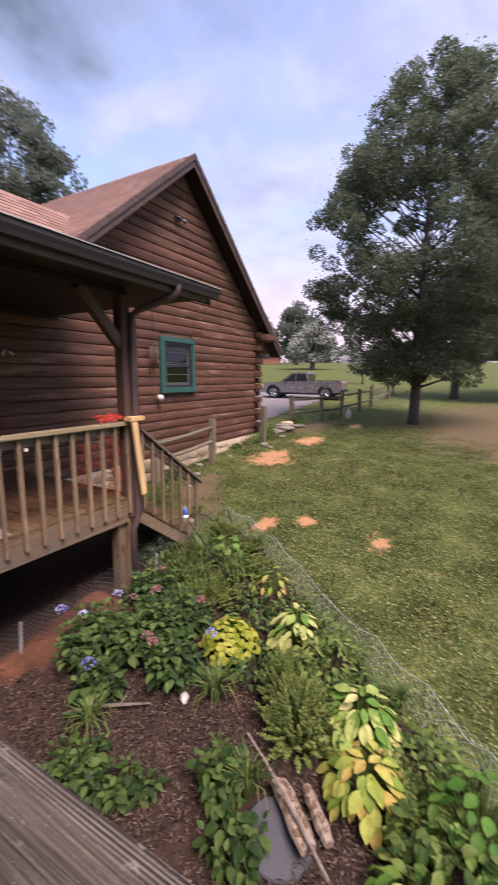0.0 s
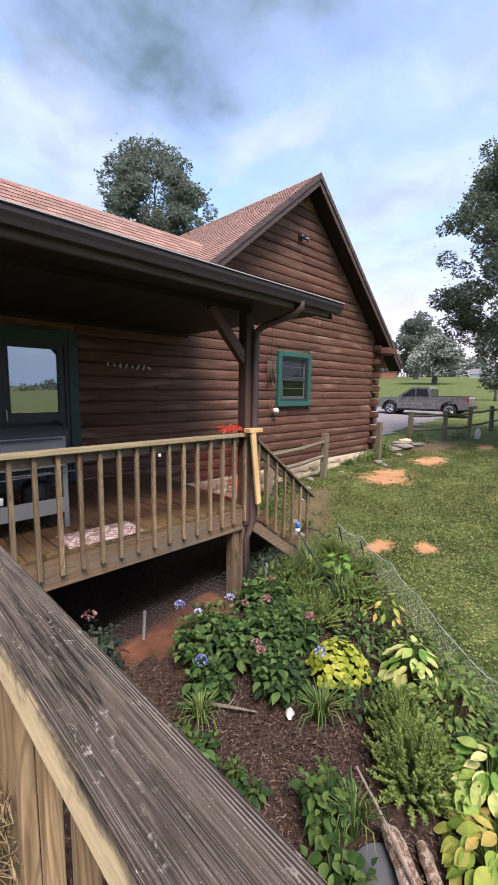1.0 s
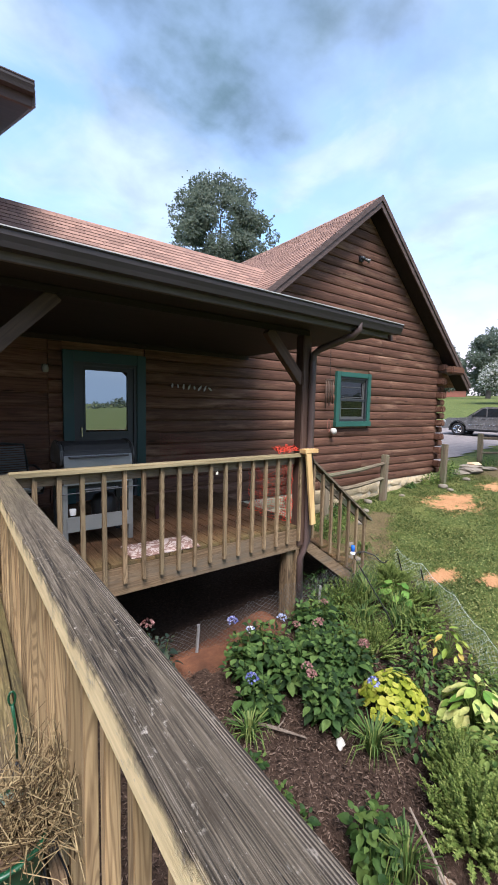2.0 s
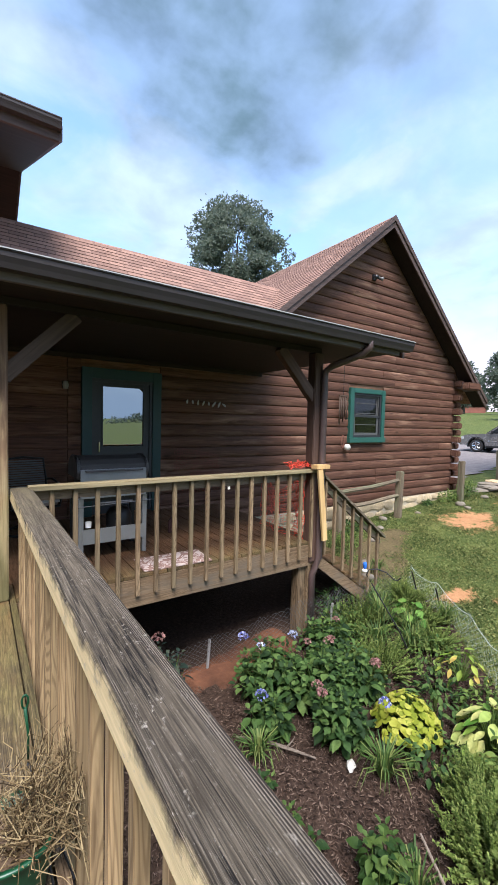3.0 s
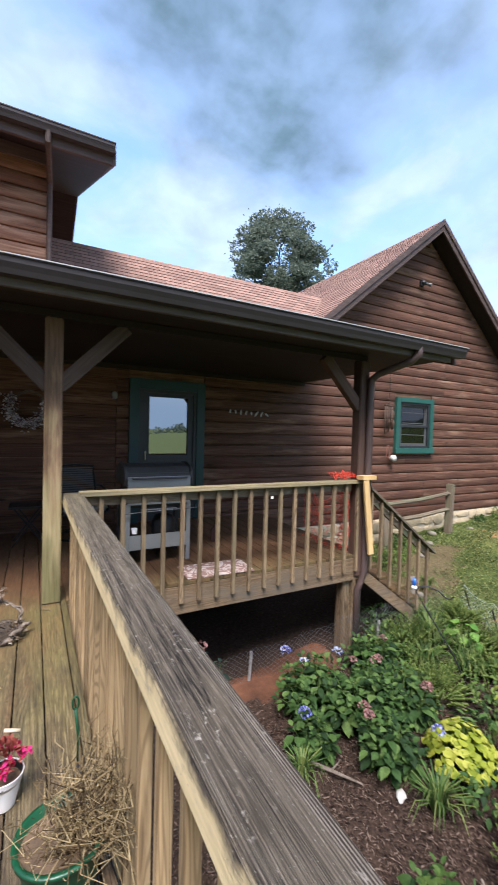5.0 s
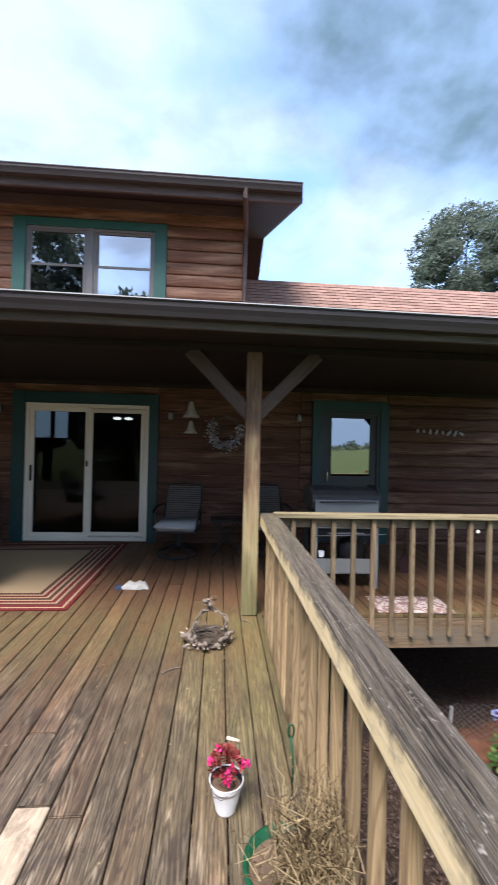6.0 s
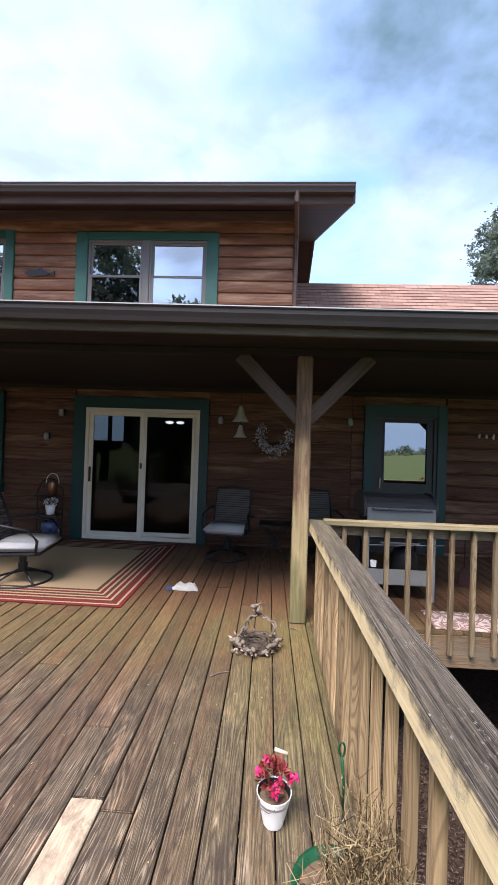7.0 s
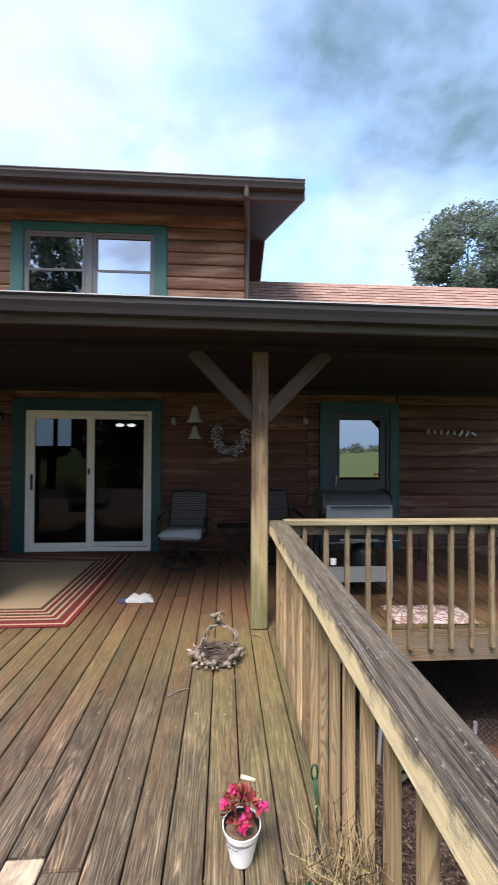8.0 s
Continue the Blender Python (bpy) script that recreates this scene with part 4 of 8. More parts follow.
def lay_logs(wall, x0, x1, z0, z1, h, bulge, holes, mat, rng, ends=None, y=WALL, piece="log"):
    """Courses of logs, cut round openings and butted at random; ends(z) gives the limits of a course."""
    n = int((z1 - z0) / h + 0.001)
    for i in range(n):
        za = z0 + i * h
        a, b = (x0, x1) if ends is None else ends(za, za + h)
        runs = [(a, b)]
        for hx0, hx1, hz0, hz1 in holes:
            if za + h > hz0 + 0.02 and za < hz1 - 0.02:
                runs = [r for q in runs for r in ((q[0], min(q[1], hx0)), (max(q[0], hx1), q[1])) if r[1] - r[0] > 0.03]
        for ra, rb in runs:
            while rb - ra > 0.05:
                e = min(rb, ra + rng.uniform(2.4, 5.2))
                if rb - e < 0.7:
                    e = rb
                part(piece, log_piece(ra + 0.002, e - 0.002, za, h, bulge * rng.uniform(0.9, 1.08), y), mat, wall, smooth=False)
                ra = e


SLIDER = (-3.237, -1.410, 0.02, 2.098)
SIDEDOOR = (1.285, 2.235, 0.02, 2.11)
GWIN = (7.025, 8.015, 1.205, 2.238)
LEFTWIN = (-5.75, -4.75, 0.85, 2.15)
UPWIN = (-3.31, -1.395, 3.62, 4.785)
UPWIN_B = (-6.65, -4.67, 3.62, 4.80)
rng_wall = random.Random(4)
wall_low = wall_with_holes("wall_front", -8.5, 11.40, -0.36, 3.55, WALL, WALL + 0.2, [SLIDER, SIDEDOOR, GWIN, LEFTWIN], SIDING, "brown-stained log wall of the house")
TRIMS = [(-3.43, -1.27, 0.0, 2.27), (1.138, 2.38, 0.0, 2.268), (6.905, 8.135, 1.085, 2.348), (-5.93, -4.58, 0.70, 2.32)]
H_LOG = 0.2
lay_logs(wall_low, -8.5, 0.95, -0.36, 3.25, H_LOG, 0.013, TRIMS, LOG, rng_wall)
lay_logs(wall_low, 0.95, 11.36, -0.36, 3.25, H_LOG, 0.032, TRIMS, LOG, rng_wall)
APEX_X, APEX_Z, SLOPE_L, SLOPE_R = 7.81, 6.295, 0.82, 0.862
wall_gable = solo("wall_gable", Shape().prism([(4.2, 3.25), (11.2, 3.25), (7.81, 6.14)], 1, WALL, WALL + 0.2), SIDING, "log-clad gable wall under the steep roof", "wall", "structure")
lay_logs(wall_gable, 4.2, 11.2, 3.24, 6.1, H_LOG, 0.034, [], LOG, rng_wall,
         ends=lambda a, b: (APEX_X - (APEX_Z - 0.2 - b) / SLOPE_L, APEX_X + (APEX_Z - 0.2 - b) / SLOPE_R))
wall_up = wall_with_holes("wall_upper", -8.5, 0.03, 3.4, 5.30, WALL, WALL + 0.2, [UPWIN, UPWIN_B], SIDING, "upper storey wall clad in brown-stained siding")
lay_logs(wall_up, -8.5, 0.0, 3.4, 5.2, 0.19, 0.03, [(-3.50, -1.21, 3.4, 4.905), (-6.80, -4.53, 3.4, 4.92)], SIDING, rng_wall, piece="siding_board")
# closing walls of the house
for nm, bx in (("wall_east", (11.2, WALL + 0.2, -0.6, 11.4, 12.3, 3.0)), ("wall_west", (-8.7, WALL, -1.5, -8.5, 12.3, 5.2)),
               ("wall_upper_side", (-0.17, WALL + 0.2, 3.2, 0.03, 12.3, 5.4))):
    solo(nm, Shape().box(*bx), SIDING, "brown-stained log wall of the house", "wall", "structure")

wall_with_holes("wall_back", -8.5, 11.4, -1.5, 5.2, 12.3, 12.5, [(-8.2, -6.2, 1.4, 2.9)], SIDING, "brown-stained log wall at the back of the house")

# stacked log ends at the corner
corner = thing("corner_logs", (11.4, WALL, -0.36), "crossed log ends stacked at the house corner", "log corner")
for i in range(16):
    if i % 2 == 0:
        part("log_end", Shape().box(-0.02, -0.075, i * 0.2 + 0.01, 0.24 + 0.05 * (i % 3), 0.11, i * 0.2 + 0.19), LOG, corner, bevel=0.03)
    else:
        part("log_end", Shape().box(-0.16, -0.26, i * 0.2 + 0.01, 0.03, 0.02, i * 0.2 + 0.19), LOG, corner, bevel=0.03)

# foundation of pale stones
found = solo("foundation", Shape().box(-8.5, WALL - 0.02, -1.8, 11.36, WALL + 0.18, -0.37), MORTAR, "pale stone foundation under the log wall", "foundation", "structure")
rng_st = random.Random(9)
x = 3.05
while x < 11.1:
    wst = rng_st.uniform(0.28, 0.62)
    zt = -0.38
    while zt > -1.25:
        hs = rng_st.uniform(0.16, 0.30)
        part("stone", Shape().rock((x + wst / 2, WALL - 0.03, zt - hs / 2), wst * 0.54, 0.035, hs * 0.54, rng_st), STONE, found)
        zt -= hs + 0.01
    x += wst + 0.015


# ---- roofs ----
def roof_slab(parent, name, width, length, m, thick=0.10, steps=None):
    """A slope in its own frame: x along the eave, y up the slope; courses lap one another."""
    s = Shape()
    s.box(0, 0, -thick, width, length, 0)
    rows = int(length / 0.145)
    for i in range(rows):
        y0 = i * 0.145
        s.add([(0, y0, 0.011), (width, y0, 0.011), (width, min(length, y0 + 0.16), 0.002), (0, min(length, y0 + 0.16), 0.002), (0, y0, 0), (width, y0, 0)],
              [(0, 1, 2, 3), (4, 5, 1, 0)])
    return part(name, s, SHINGLE, parent, m=m)


def slope_frame(origin, along, up):
    a, u = Vector(along).normalized(), Vector(up).normalized()
    n = a.cross(u)
    m = Matrix((a, u, n)).transposed().to_4x4()
    return Matrix.Translation(origin) @ m


roof = thing("roof_main", (0, 0, 0), "reddish-brown asphalt shingle roof of the two-storey block", "roof", kind="structure")
roof_slab(roof, "front_slope", 9.68, 6.25, slope_frame((-8.9, 2.00, 5.175), (1, 0, 0), (0, 1, 0.42)))
roof_slab(roof, "back_slope", 9.68, 6.25, slope_frame((0.78, 13.32, 5.175), (-1, 0, 0), (0, -1, 0.42)))
part("rake_board", Shape().prism([(2.00, 5.02), (7.66, 7.39), (13.32, 5.02), (13.32, 5.215), (7.66, 7.585), (2.00, 5.215)], 0, 0.74, 0.78), TRIM_BROWN, roof)
part("rake_soffit", Shape().prism([(2.03, 5.035), (7.66, 7.38), (13.27, 5.035), (13.27, 5.065), (7.66, 7.415), (2.03, 5.065)], 0, -0.10, 0.735), SOFFIT_SHADED, roof)
part("gable_end", Shape().prism([(WALL, 5.15), (7.66, 7.34), (12.4, 5.15)], 0, -0.17, 0.03), SIDING, roof)
part("soffit", Shape().prism([(2.06, 5.045), (WALL, 5.285), (WALL, 5.315), (2.06, 5.075)], 0, -8.9, 0.735), SOFFIT_SHADED, roof)
part("fascia", Shape().box(-8.9, 2.01, 5.015, 0.74, 2.055, 5.19), TRIM_BROWN, roof, bevel=0.004)
part("frieze_board", Shape().box(-8.5, WALL - 0.06, 5.09, 0.02, WALL - 0.012, 5.255), TRIM_BROWN, roof, bevel=0.004)


def gutter_run(length):
    """A K-shaped gutter along x; the back at y 0, its mouth up, at z 0 to 0.115."""
    outer = [(0.0, 0.115), (0.0, 0.0), (-0.085, 0.0), (-0.098, 0.035), (-0.115, 0.070), (-0.118, 0.100), (-0.126, 0.106), (-0.126, 0.117)]
    inner = [(-0.121, 0.117), (-0.112, 0.102), (-0.109, 0.072), (-0.092, 0.036), (-0.081, 0.006), (-0.005, 0.006), (-0.005, 0.115)]
    s = Shape()
    poly = outer + inner
    n = len(poly)
    v = [(0, *p) for p in poly] + [(length, *p) for p in poly]
    s.add(v, [(i, (i + 1) % n, (i + 1) % n + n, i + n) for i in range(n)])
    for xx in (0.0, length - 0.002):
        s.prism([(0, 0.115), (0, 0), (-0.085, 0), (-0.098, 0.035), (-0.115, 0.07), (-0.126, 0.117)], 0, xx, xx + 0.002)
    return s


up_gut = thing("roof_gutter", (-8.9, 2.01, 5.13), "dark brown metal gutter on the upper eave", "gutter")
part("trough", gutter_run(9.66), GUTTER, up_gut)
part("downspout", Shape().tube([(8.86, -0.06, 0.02), (8.86, -0.06, -0.10), (8.90, 0.50, -0.30), (8.90, 0.54, -0.42), (8.90, 0.54, -1.75)], 0.036, 6), TRIM_BROWN, up_gut)

# one-storey link between the block and the gable wing
link = thing("roof_link", (0, 0, 0), "weathered reddish shingle roof over the porch and low wing", "roof", kind="structure")
DROOP = -0.008
pitch = 0.30
roof_slab(link, "porch_slope", 13.38, 3.42, slope_frame((-8.9, -0.56, 2.646), (1, 0, DROOP), (0, 1, pitch)), 0.05)
roof_slab(link, "low_slope", 8.2, 1.66, slope_frame((0.02, WALL - 0.02, 3.60), (1, 0, 0), (0, 1, 0.83)), 0.08)
roof_slab(link, "low_back_slope", 8.2, 2.73, slope_frame((8.2, 6.0, 2.92), (-1, 0, 0), (0, -1, 0.83)), 0.08)
part("rake_board", Shape().prism([(-0.53, 2.38), (2.62, 3.33), (2.62, 3.50), (-0.53, 2.55)], 0, 4.43, 4.47), TRIM_BROWN, link)
# added dark strip, stands in for the shade where wall meets porch ceiling
part("frieze_board", Shape().box(-8.5, WALL - 0.085, 2.385, 4.42, WALL - 0.048, 2.450), SOFFIT_SHADED, link)
ceil = solo("ceiling_porch", Shape().box(-8.5, -0.53, 2.452, 4.42, WALL + 0.05, 2.476), SOFFIT_SHADED, "board ceiling of the porch, its shade painted near-black", "ceiling", "structure")
part("fascia", Shape().prism([(-8.9, 2.492), (4.30, 2.389), (4.30, 2.545), (-8.9, 2.648)], 1, -0.58, -0.535), FASCIA, link, bevel=0.003)
# unseen, added to stop light leaking in above the porch ceiling
part("end_board", Shape().prism([(-0.53, 2.40), (2.62, 3.36), (2.62, 2.40)], 0, -8.56, -8.52), TRIM_BROWN, link)
low_gut = thing("porch_gutter", (-8.9, -0.58, 2.695), "dark brown metal gutter along the porch eave", "gutter")
low_gut.matrix_basis = pose(-8.9, -0.58, 2.548, 0, math.degrees(-math.atan(DROOP)), 0)
part("trough", gutter_run(13.34), GUTTER, low_gut)
part("lip", Shape().box(0.0, -0.131, 0.113, 13.34, -0.118, 0.121), PALE, low_gut, "pale worn lip of the gutter")
SPOUT = [(3.66, -0.64, 2.50), (3.66, -0.64, 2.41), (3.62, -0.58, 2.34), (3.50, -0.20, 2.22), (3.475, -0.115, 2.16), (3.47, -0.11, 2.05), (3.47, -0.11, -0.22),
         (3.42, -0.10, -0.32), (3.385, -0.085, -0.42), (3.385, -0.085, -1.2)]
solo("downspout", Shape().tube(SPOUT, 0.043, 8), SPOUTPAINT, "dark brown downspout elbowing down the porch post", "downspout", smooth=True)

wing = thing("roof_wing", (0, 0, 0), "steep reddish-brown shingle roof of the gable wing", "roof", kind="structure")
LEN_L = (APEX_X - 3.4) * math.hypot(1, SLOPE_L)
LEN_R = (12.45 - APEX_X) * math.hypot(1, SLOPE_R)
roof_slab(wing, "left_slope", 10.125, LEN_L, slope_frame((3.4, 12.4, APEX_Z - (APEX_X - 3.4) * SLOPE_L), (0, -1, 0), (1, 0, SLOPE_L)))
roof_slab(wing, "right_slope", 10.125, LEN_R, slope_frame((12.45, 2.275, APEX_Z - (12.45 - APEX_X) * SLOPE_R), (0, 1, 0), (-1, 0, SLOPE_R)))


def barge(xa, slope, sign, y0, y1, top, bottom):
    xe = xa + sign * (4.62 if sign > 0 else 4.3)
    za = APEX_Z
    ze = za - 4.62 * slope if sign > 0 else za - 4.3 * slope
    return Shape().prism([(xa, za + top), (xe, ze + top), (xe, ze + bottom), (xa, za + bottom)], 1, y0, y1)


for sgn, sl in ((-1, SLOPE_L), (1, SLOPE_R)):
    part("barge_board", barge(APEX_X, sl, sgn, 2.24, 2.273, 0.005, -0.26), TRIM_BROWN, wing, bevel=0.004)
    part("barge_trim", barge(APEX_X, sl, sgn, 2.215, 2.238, 0.015, -0.12), TRIM_BROWN, wing, bevel=0.004)
    part("rake_soffit", barge(APEX_X, sl, sgn, 2.275, WALL - 0.01, -0.175, -0.20), SOFFIT_SHADED, wing)
part("eave_return", Shape().prism([(11.30, 2.60), (11.95, 2.56), (12.38, 2.22), (12.42, 2.28), (11.98, 2.70), (11.30, 2.76)], 1, 2.276, WALL), TRIM_BROWN, wing)
part("plate_log", Shape().box(11.2, 2.14, 2.56, 11.86, 2.34, 2.76), LOG, wing, bevel=0.03)


# ---- windows and doors ----
def frame_bars(x0, x1, z0, z1, y0, y1, w):
    """Four bars round an opening, butted at the corners."""
    return [Shape().box(x0, y0, z0, x0 + w, y1, z1), Shape().box(x1 - w, y0, z0, x1, y1, z1),
            Shape().box(x0 + w, y0, z1 - w, x1 - w, y1, z1), Shape().box(x0 + w, y0, z0, x1 - w, y1, z0 + w)]


def trim_round(parent, hole, outer, y0, y1, mat, sill=False):
    x0, x1, z0, z1 = hole
    a0, a1, c0, c1 = outer
    part("trim_board", Shape().box(a0, y0, c0, x0, y1, c1), mat, parent, bevel=0.005)
    part("trim_board", Shape().box(x1, y0, c0, a1, y1, c1), mat, parent, bevel=0.005)
    part("trim_board", Shape().box(x0, y0 + 0.002, z1, x1, y1, c1), mat, parent, bevel=0.005)
    if c0 < z0 - 0.03:
        part("window_sill", Shape().box(a0 - 0.02 if sill else x0, y0 - (0.03 if sill else 0), c0, a1 + 0.02 if sill else x1, y1, z0), mat, parent, bevel=0.005)


def double_hung(parent, x0, x1, z0, z1, y, mat, glass, w=0.045, low_glass=None):
    """A frame, two sashes and their panes."""
    for s in frame_bars(x0, x1, z0, z1, y - 0.02, y + 0.05, 0.035):
        part("window_frame", s, mat, parent, bevel=0.003)
    zm = (z0 + z1) / 2
    for nm, a, b, yy in (("upper_sash", zm - 0.02, z1 - 0.035, y + 0.012), ("lower_sash", z0 + 0.035, zm + 0.02, y - 0.012)):
        sash = Shape()
        for s in frame_bars(x0 + 0.036, x1 - 0.036, a, b, yy - 0.01, yy + 0.012, w):
            sash.add(s.v, s.f)
        so = part(nm, sash, mat, parent)
        pn = part("pane", Shape().box(x0 + 0.036 + w, yy, a + w, x1 - 0.036 - w, yy + 0.004, b - w), low_glass if low_glass and nm == "lower_sash" else glass, so)
        pn.visible_shadow = False


def build_openings():
    d = thing("door_1", (0, 0, 0), "white vinyl sliding glass door with green trim", "sliding door", kind="structure")
    x0, x1, z0, z1 = SLIDER
    trim_round(d, (x0, x1, z0, z1), (-3.43, -1.27, 0.0, 2.27), WALL - 0.085, WALL - 0.02, GREEN_SHADED)
    for s in frame_bars(x0, x1, z0, z1, WALL - 0.07, WALL + 0.06, 0.055):
        part("door_frame", s, WHITEVINYL, d, bevel=0.004)
    xm = (x0 + x1) / 2 - 0.02
    for nm, a, b, yy in (("sliding_panel", x0 + 0.055, xm + 0.045, WALL - 0.03), ("fixed_panel", xm - 0.035, x1 - 0.055, WALL + 0.02)):
        f = Shape()
        for s in frame_bars(a, b, z0 + 0.056, z1 - 0.056, yy - 0.02, yy + 0.02, 0.065):
            f.add(s.v, s.f)
        pnl = part(nm, f, WHITEVINYL, d, bevel=0.003)
        g = part("pane", Shape().box(a + 0.065, yy, z0 + 0.12, b - 0.065, yy + 0.005, z1 - 0.12), SLIDEGLASS, pnl)
        g.visible_shadow = False
    for s in frame_bars(xm + 0.05, x1 - 0.08, z0 + 0.08, z1 - 0.08, WALL - 0.05, WALL - 0.035, 0.04):
        part("screen_frame", s, WHITEVINYL, d)
    part("door_handle", Shape().box(x0 + 0.075, WALL - 0.085, 0.92, x0 + 0.105, WALL - 0.05, 1.16), BLACKMETAL, d, "black pull handle", bevel=0.008)
    part("latch", Shape().box(xm + 0.0, WALL - 0.075, 1.15, xm + 0.03, WALL - 0.05, 1.24), BLACKMETAL, d, bevel=0.005)

    e = thing("door_2", (0, 0, 0), "dark storm door with a tall glass pane and green trim", "door", kind="structure")
    x0, x1, z0, z1 = SIDEDOOR
    trim_round(e, (x0, x1, z0, z1), (1.138, 2.38, 0.0, 2.268), WALL - 0.085, WALL - 0.02, GREEN_SHADED)
    for s in frame_bars(x0, x1, z0, z1, WALL - 0.065, WALL + 0.06, 0.05)[:3]:
        part("door_frame", s, DARKFRAME, e, bevel=0.004)
    gx0, gx1, gz0_, gz1_ = 1.45, 2.09, 1.07, 2.0
    part("door_leaf", Shape().box(x0 + 0.05, WALL - 0.04, z0, gx0, WALL, z1 - 0.05).box(gx1, WALL - 0.04, z0, x1 - 0.05, WALL, z1 - 0.05)
         .box(gx0, WALL - 0.04, z0, gx1, WALL, gz0_).box(gx0, WALL - 0.04, gz1_, gx1, WALL, z1 - 0.05), DARKFRAME, e)
    g = part("pane", Shape().box(gx0, WALL - 0.024, gz0_, gx1, WALL - 0.018, gz1_), DOORGLASS, e)
    for s in frame_bars(gx0 - 0.02, gx1 + 0.02, gz0_ - 0.02, gz1_ + 0.02, WALL - 0.052, WALL - 0.0405, 0.022):
        part("glazing_bead", s, DARKFRAME, e, bevel=0.002)
    part("door_handle", Shape().tube([(x0 + 0.10, WALL - 0.05, 1.0), (x0 + 0.10, WALL - 0.09, 1.0), (x0 + 0.10, WALL - 0.09, 1.14), (x0 + 0.10, WALL - 0.05, 1.14)], 0.009), CHROME, e)

    w = thing("window_1", (0, 0, 0), "small double-hung window with bright green trim", "window", kind="structure")
    trim_round(w, GWIN, (6.905, 8.135, 1.085, 2.348), WALL - 0.105, WALL - 0.02, GREEN_LIT, sill=True)
    for s in frame_bars(GWIN[0], GWIN[1], GWIN[2], GWIN[3], WALL - 0.08, WALL + 0.06, 0.05):
        part("window_frame", s, DARKFRAME, w, bevel=0.003)
    double_hung(w, GWIN[0] + 0.05, GWIN[1] - 0.05, GWIN[2] + 0.05, GWIN[3] - 0.05, WALL - 0.02, DARKSASH, WINGLASS, 0.026)
    part("screen_bar", Shape().box(GWIN[0] + 0.05, WALL - 0.062, 1.68, GWIN[1] - 0.05, WALL - 0.045, 1.73), DARKFRAME, w)
    for zz in (1.765, 1.50, 2.0):
        part("glazing_line", Shape().box(GWIN[0] + 0.12, WALL - 0.045, zz, GWIN[1] - 0.12, WALL - 0.036, zz + 0.014), DARKSASH, w)

    for nm, hole, outer in (("window_2", UPWIN, (-3.50, -1.21, 3.4, 4.905)), ("window_3", UPWIN_B, (-6.80, -4.53, 3.4, 4.92))):
        u = thing(nm, (0, 0, 0), "twin grey double-hung window with green trim", "window", kind="structure")
        trim_round(u, hole, outer, WALL - 0.07, WALL - 0.015, GREEN_LIT)
        xm = (hole[0] + hole[1]) / 2
        part("mullion", Shape().box(xm - 0.04, WALL - 0.055, hole[2], xm + 0.04, WALL + 0.05, hole[3]), GREYVINYL, u, bevel=0.003)
        double_hung(u, hole[0], xm - 0.041, hole[2], hole[3], WALL - 0.02, GREYVINYL, UPGLASS, 0.035, SCREENGLASS)
        double_hung(u, xm + 0.041, hole[1], hole[2], hole[3], WALL - 0.02, GREYVINYL, UPGLASS, 0.035)

    v = thing("window_4", (0, 0, 0), "porch window with dark green trim", "window", kind="structure")
    trim_round(v, LEFTWIN, (-5.93, -4.58, 0.70, 2.32), WALL - 0.085, WALL - 0.02, GREEN_SHADED, sill=True)
    double_hung(v, *LEFTWIN[:2], *LEFTWIN[2:], WALL - 0.02, DARKFRAME, WINGLASS, 0.04)


build_openings()

# the dim room behind the sliding door
RX0, RX1, RY0, RY1 = -8.4, 11.1, WALL + 0.2, 12.25
solo("floor_room", Shape().box(RX0, RY0, -0.12, RX1, RY1, 0.015), ROOMFLOOR, "dark wooden floor inside the house", "floor", "structure")
solo("ceiling_room", Shape().box(-8.45, RY0, 2.75, 0.0, RY1, 2.83), INTERIOR, "dark wooden ceiling of the room inside", "ceiling", "structure")
solo("ceiling_upper", Shape().box(-8.45, RY0, 5.15, -0.2, RY1, 5.2), INTERIOR, "plain ceiling of the upper room", "ceiling", "structure")
solo("ceiling_wing", Shape().box(0.1, RY0, 2.85, 11.1, RY1, 2.9), INTERIOR, "plain ceiling of the low wing", "ceiling", "structure")
wall_in = wall_with_holes("wall_room_back", -8.4, 0.0, 0.02, 2.74, 9.0, 9.1, [(-6.05, -5.50, 1.60, 2.55), (-5.40, -4.90, 1.60, 2.55)], INTERIOR, "dim wooden wall at the back of the room")
solo("wall_room_side", Shape().box(0.0, RY0, 0.02, 0.1, RY1, 2.74), INTERIOR, "dim wooden wall inside the house", "wall", "structure")
pendant = thing("pendant_lamp", (-2.62, 6.0, 0), "ceiling lamp with two glowing white glass shades", "lamp")
part("stem", Shape().tube([(0, 0, 2.75), (0, 0, 2.12)], 0.012), BLACKMETAL, pendant)
part("arm", Shape().tube([(-0.15, 0, 2.12), (0.15, 0, 2.12)], 0.01), BLACKMETAL, pendant)
for dx in (-0.13, 0.13):
    part("shade", Shape().lathe([(0.0, 0.04), (0.07, 0.03), (0.10, 0.0), (0.07, -0.03), (0.0, -0.04)], 16, (dx, 0, 2.08)), GLOW, pendant, "glowing white glass shade", smooth=True)


# ---- deck, rails and stair ----
def board_shape(x0, y0, x1, y1, z=0.0, t=0.036):
    return Shape().box(x0, y0, z - t, x1, y1, z)


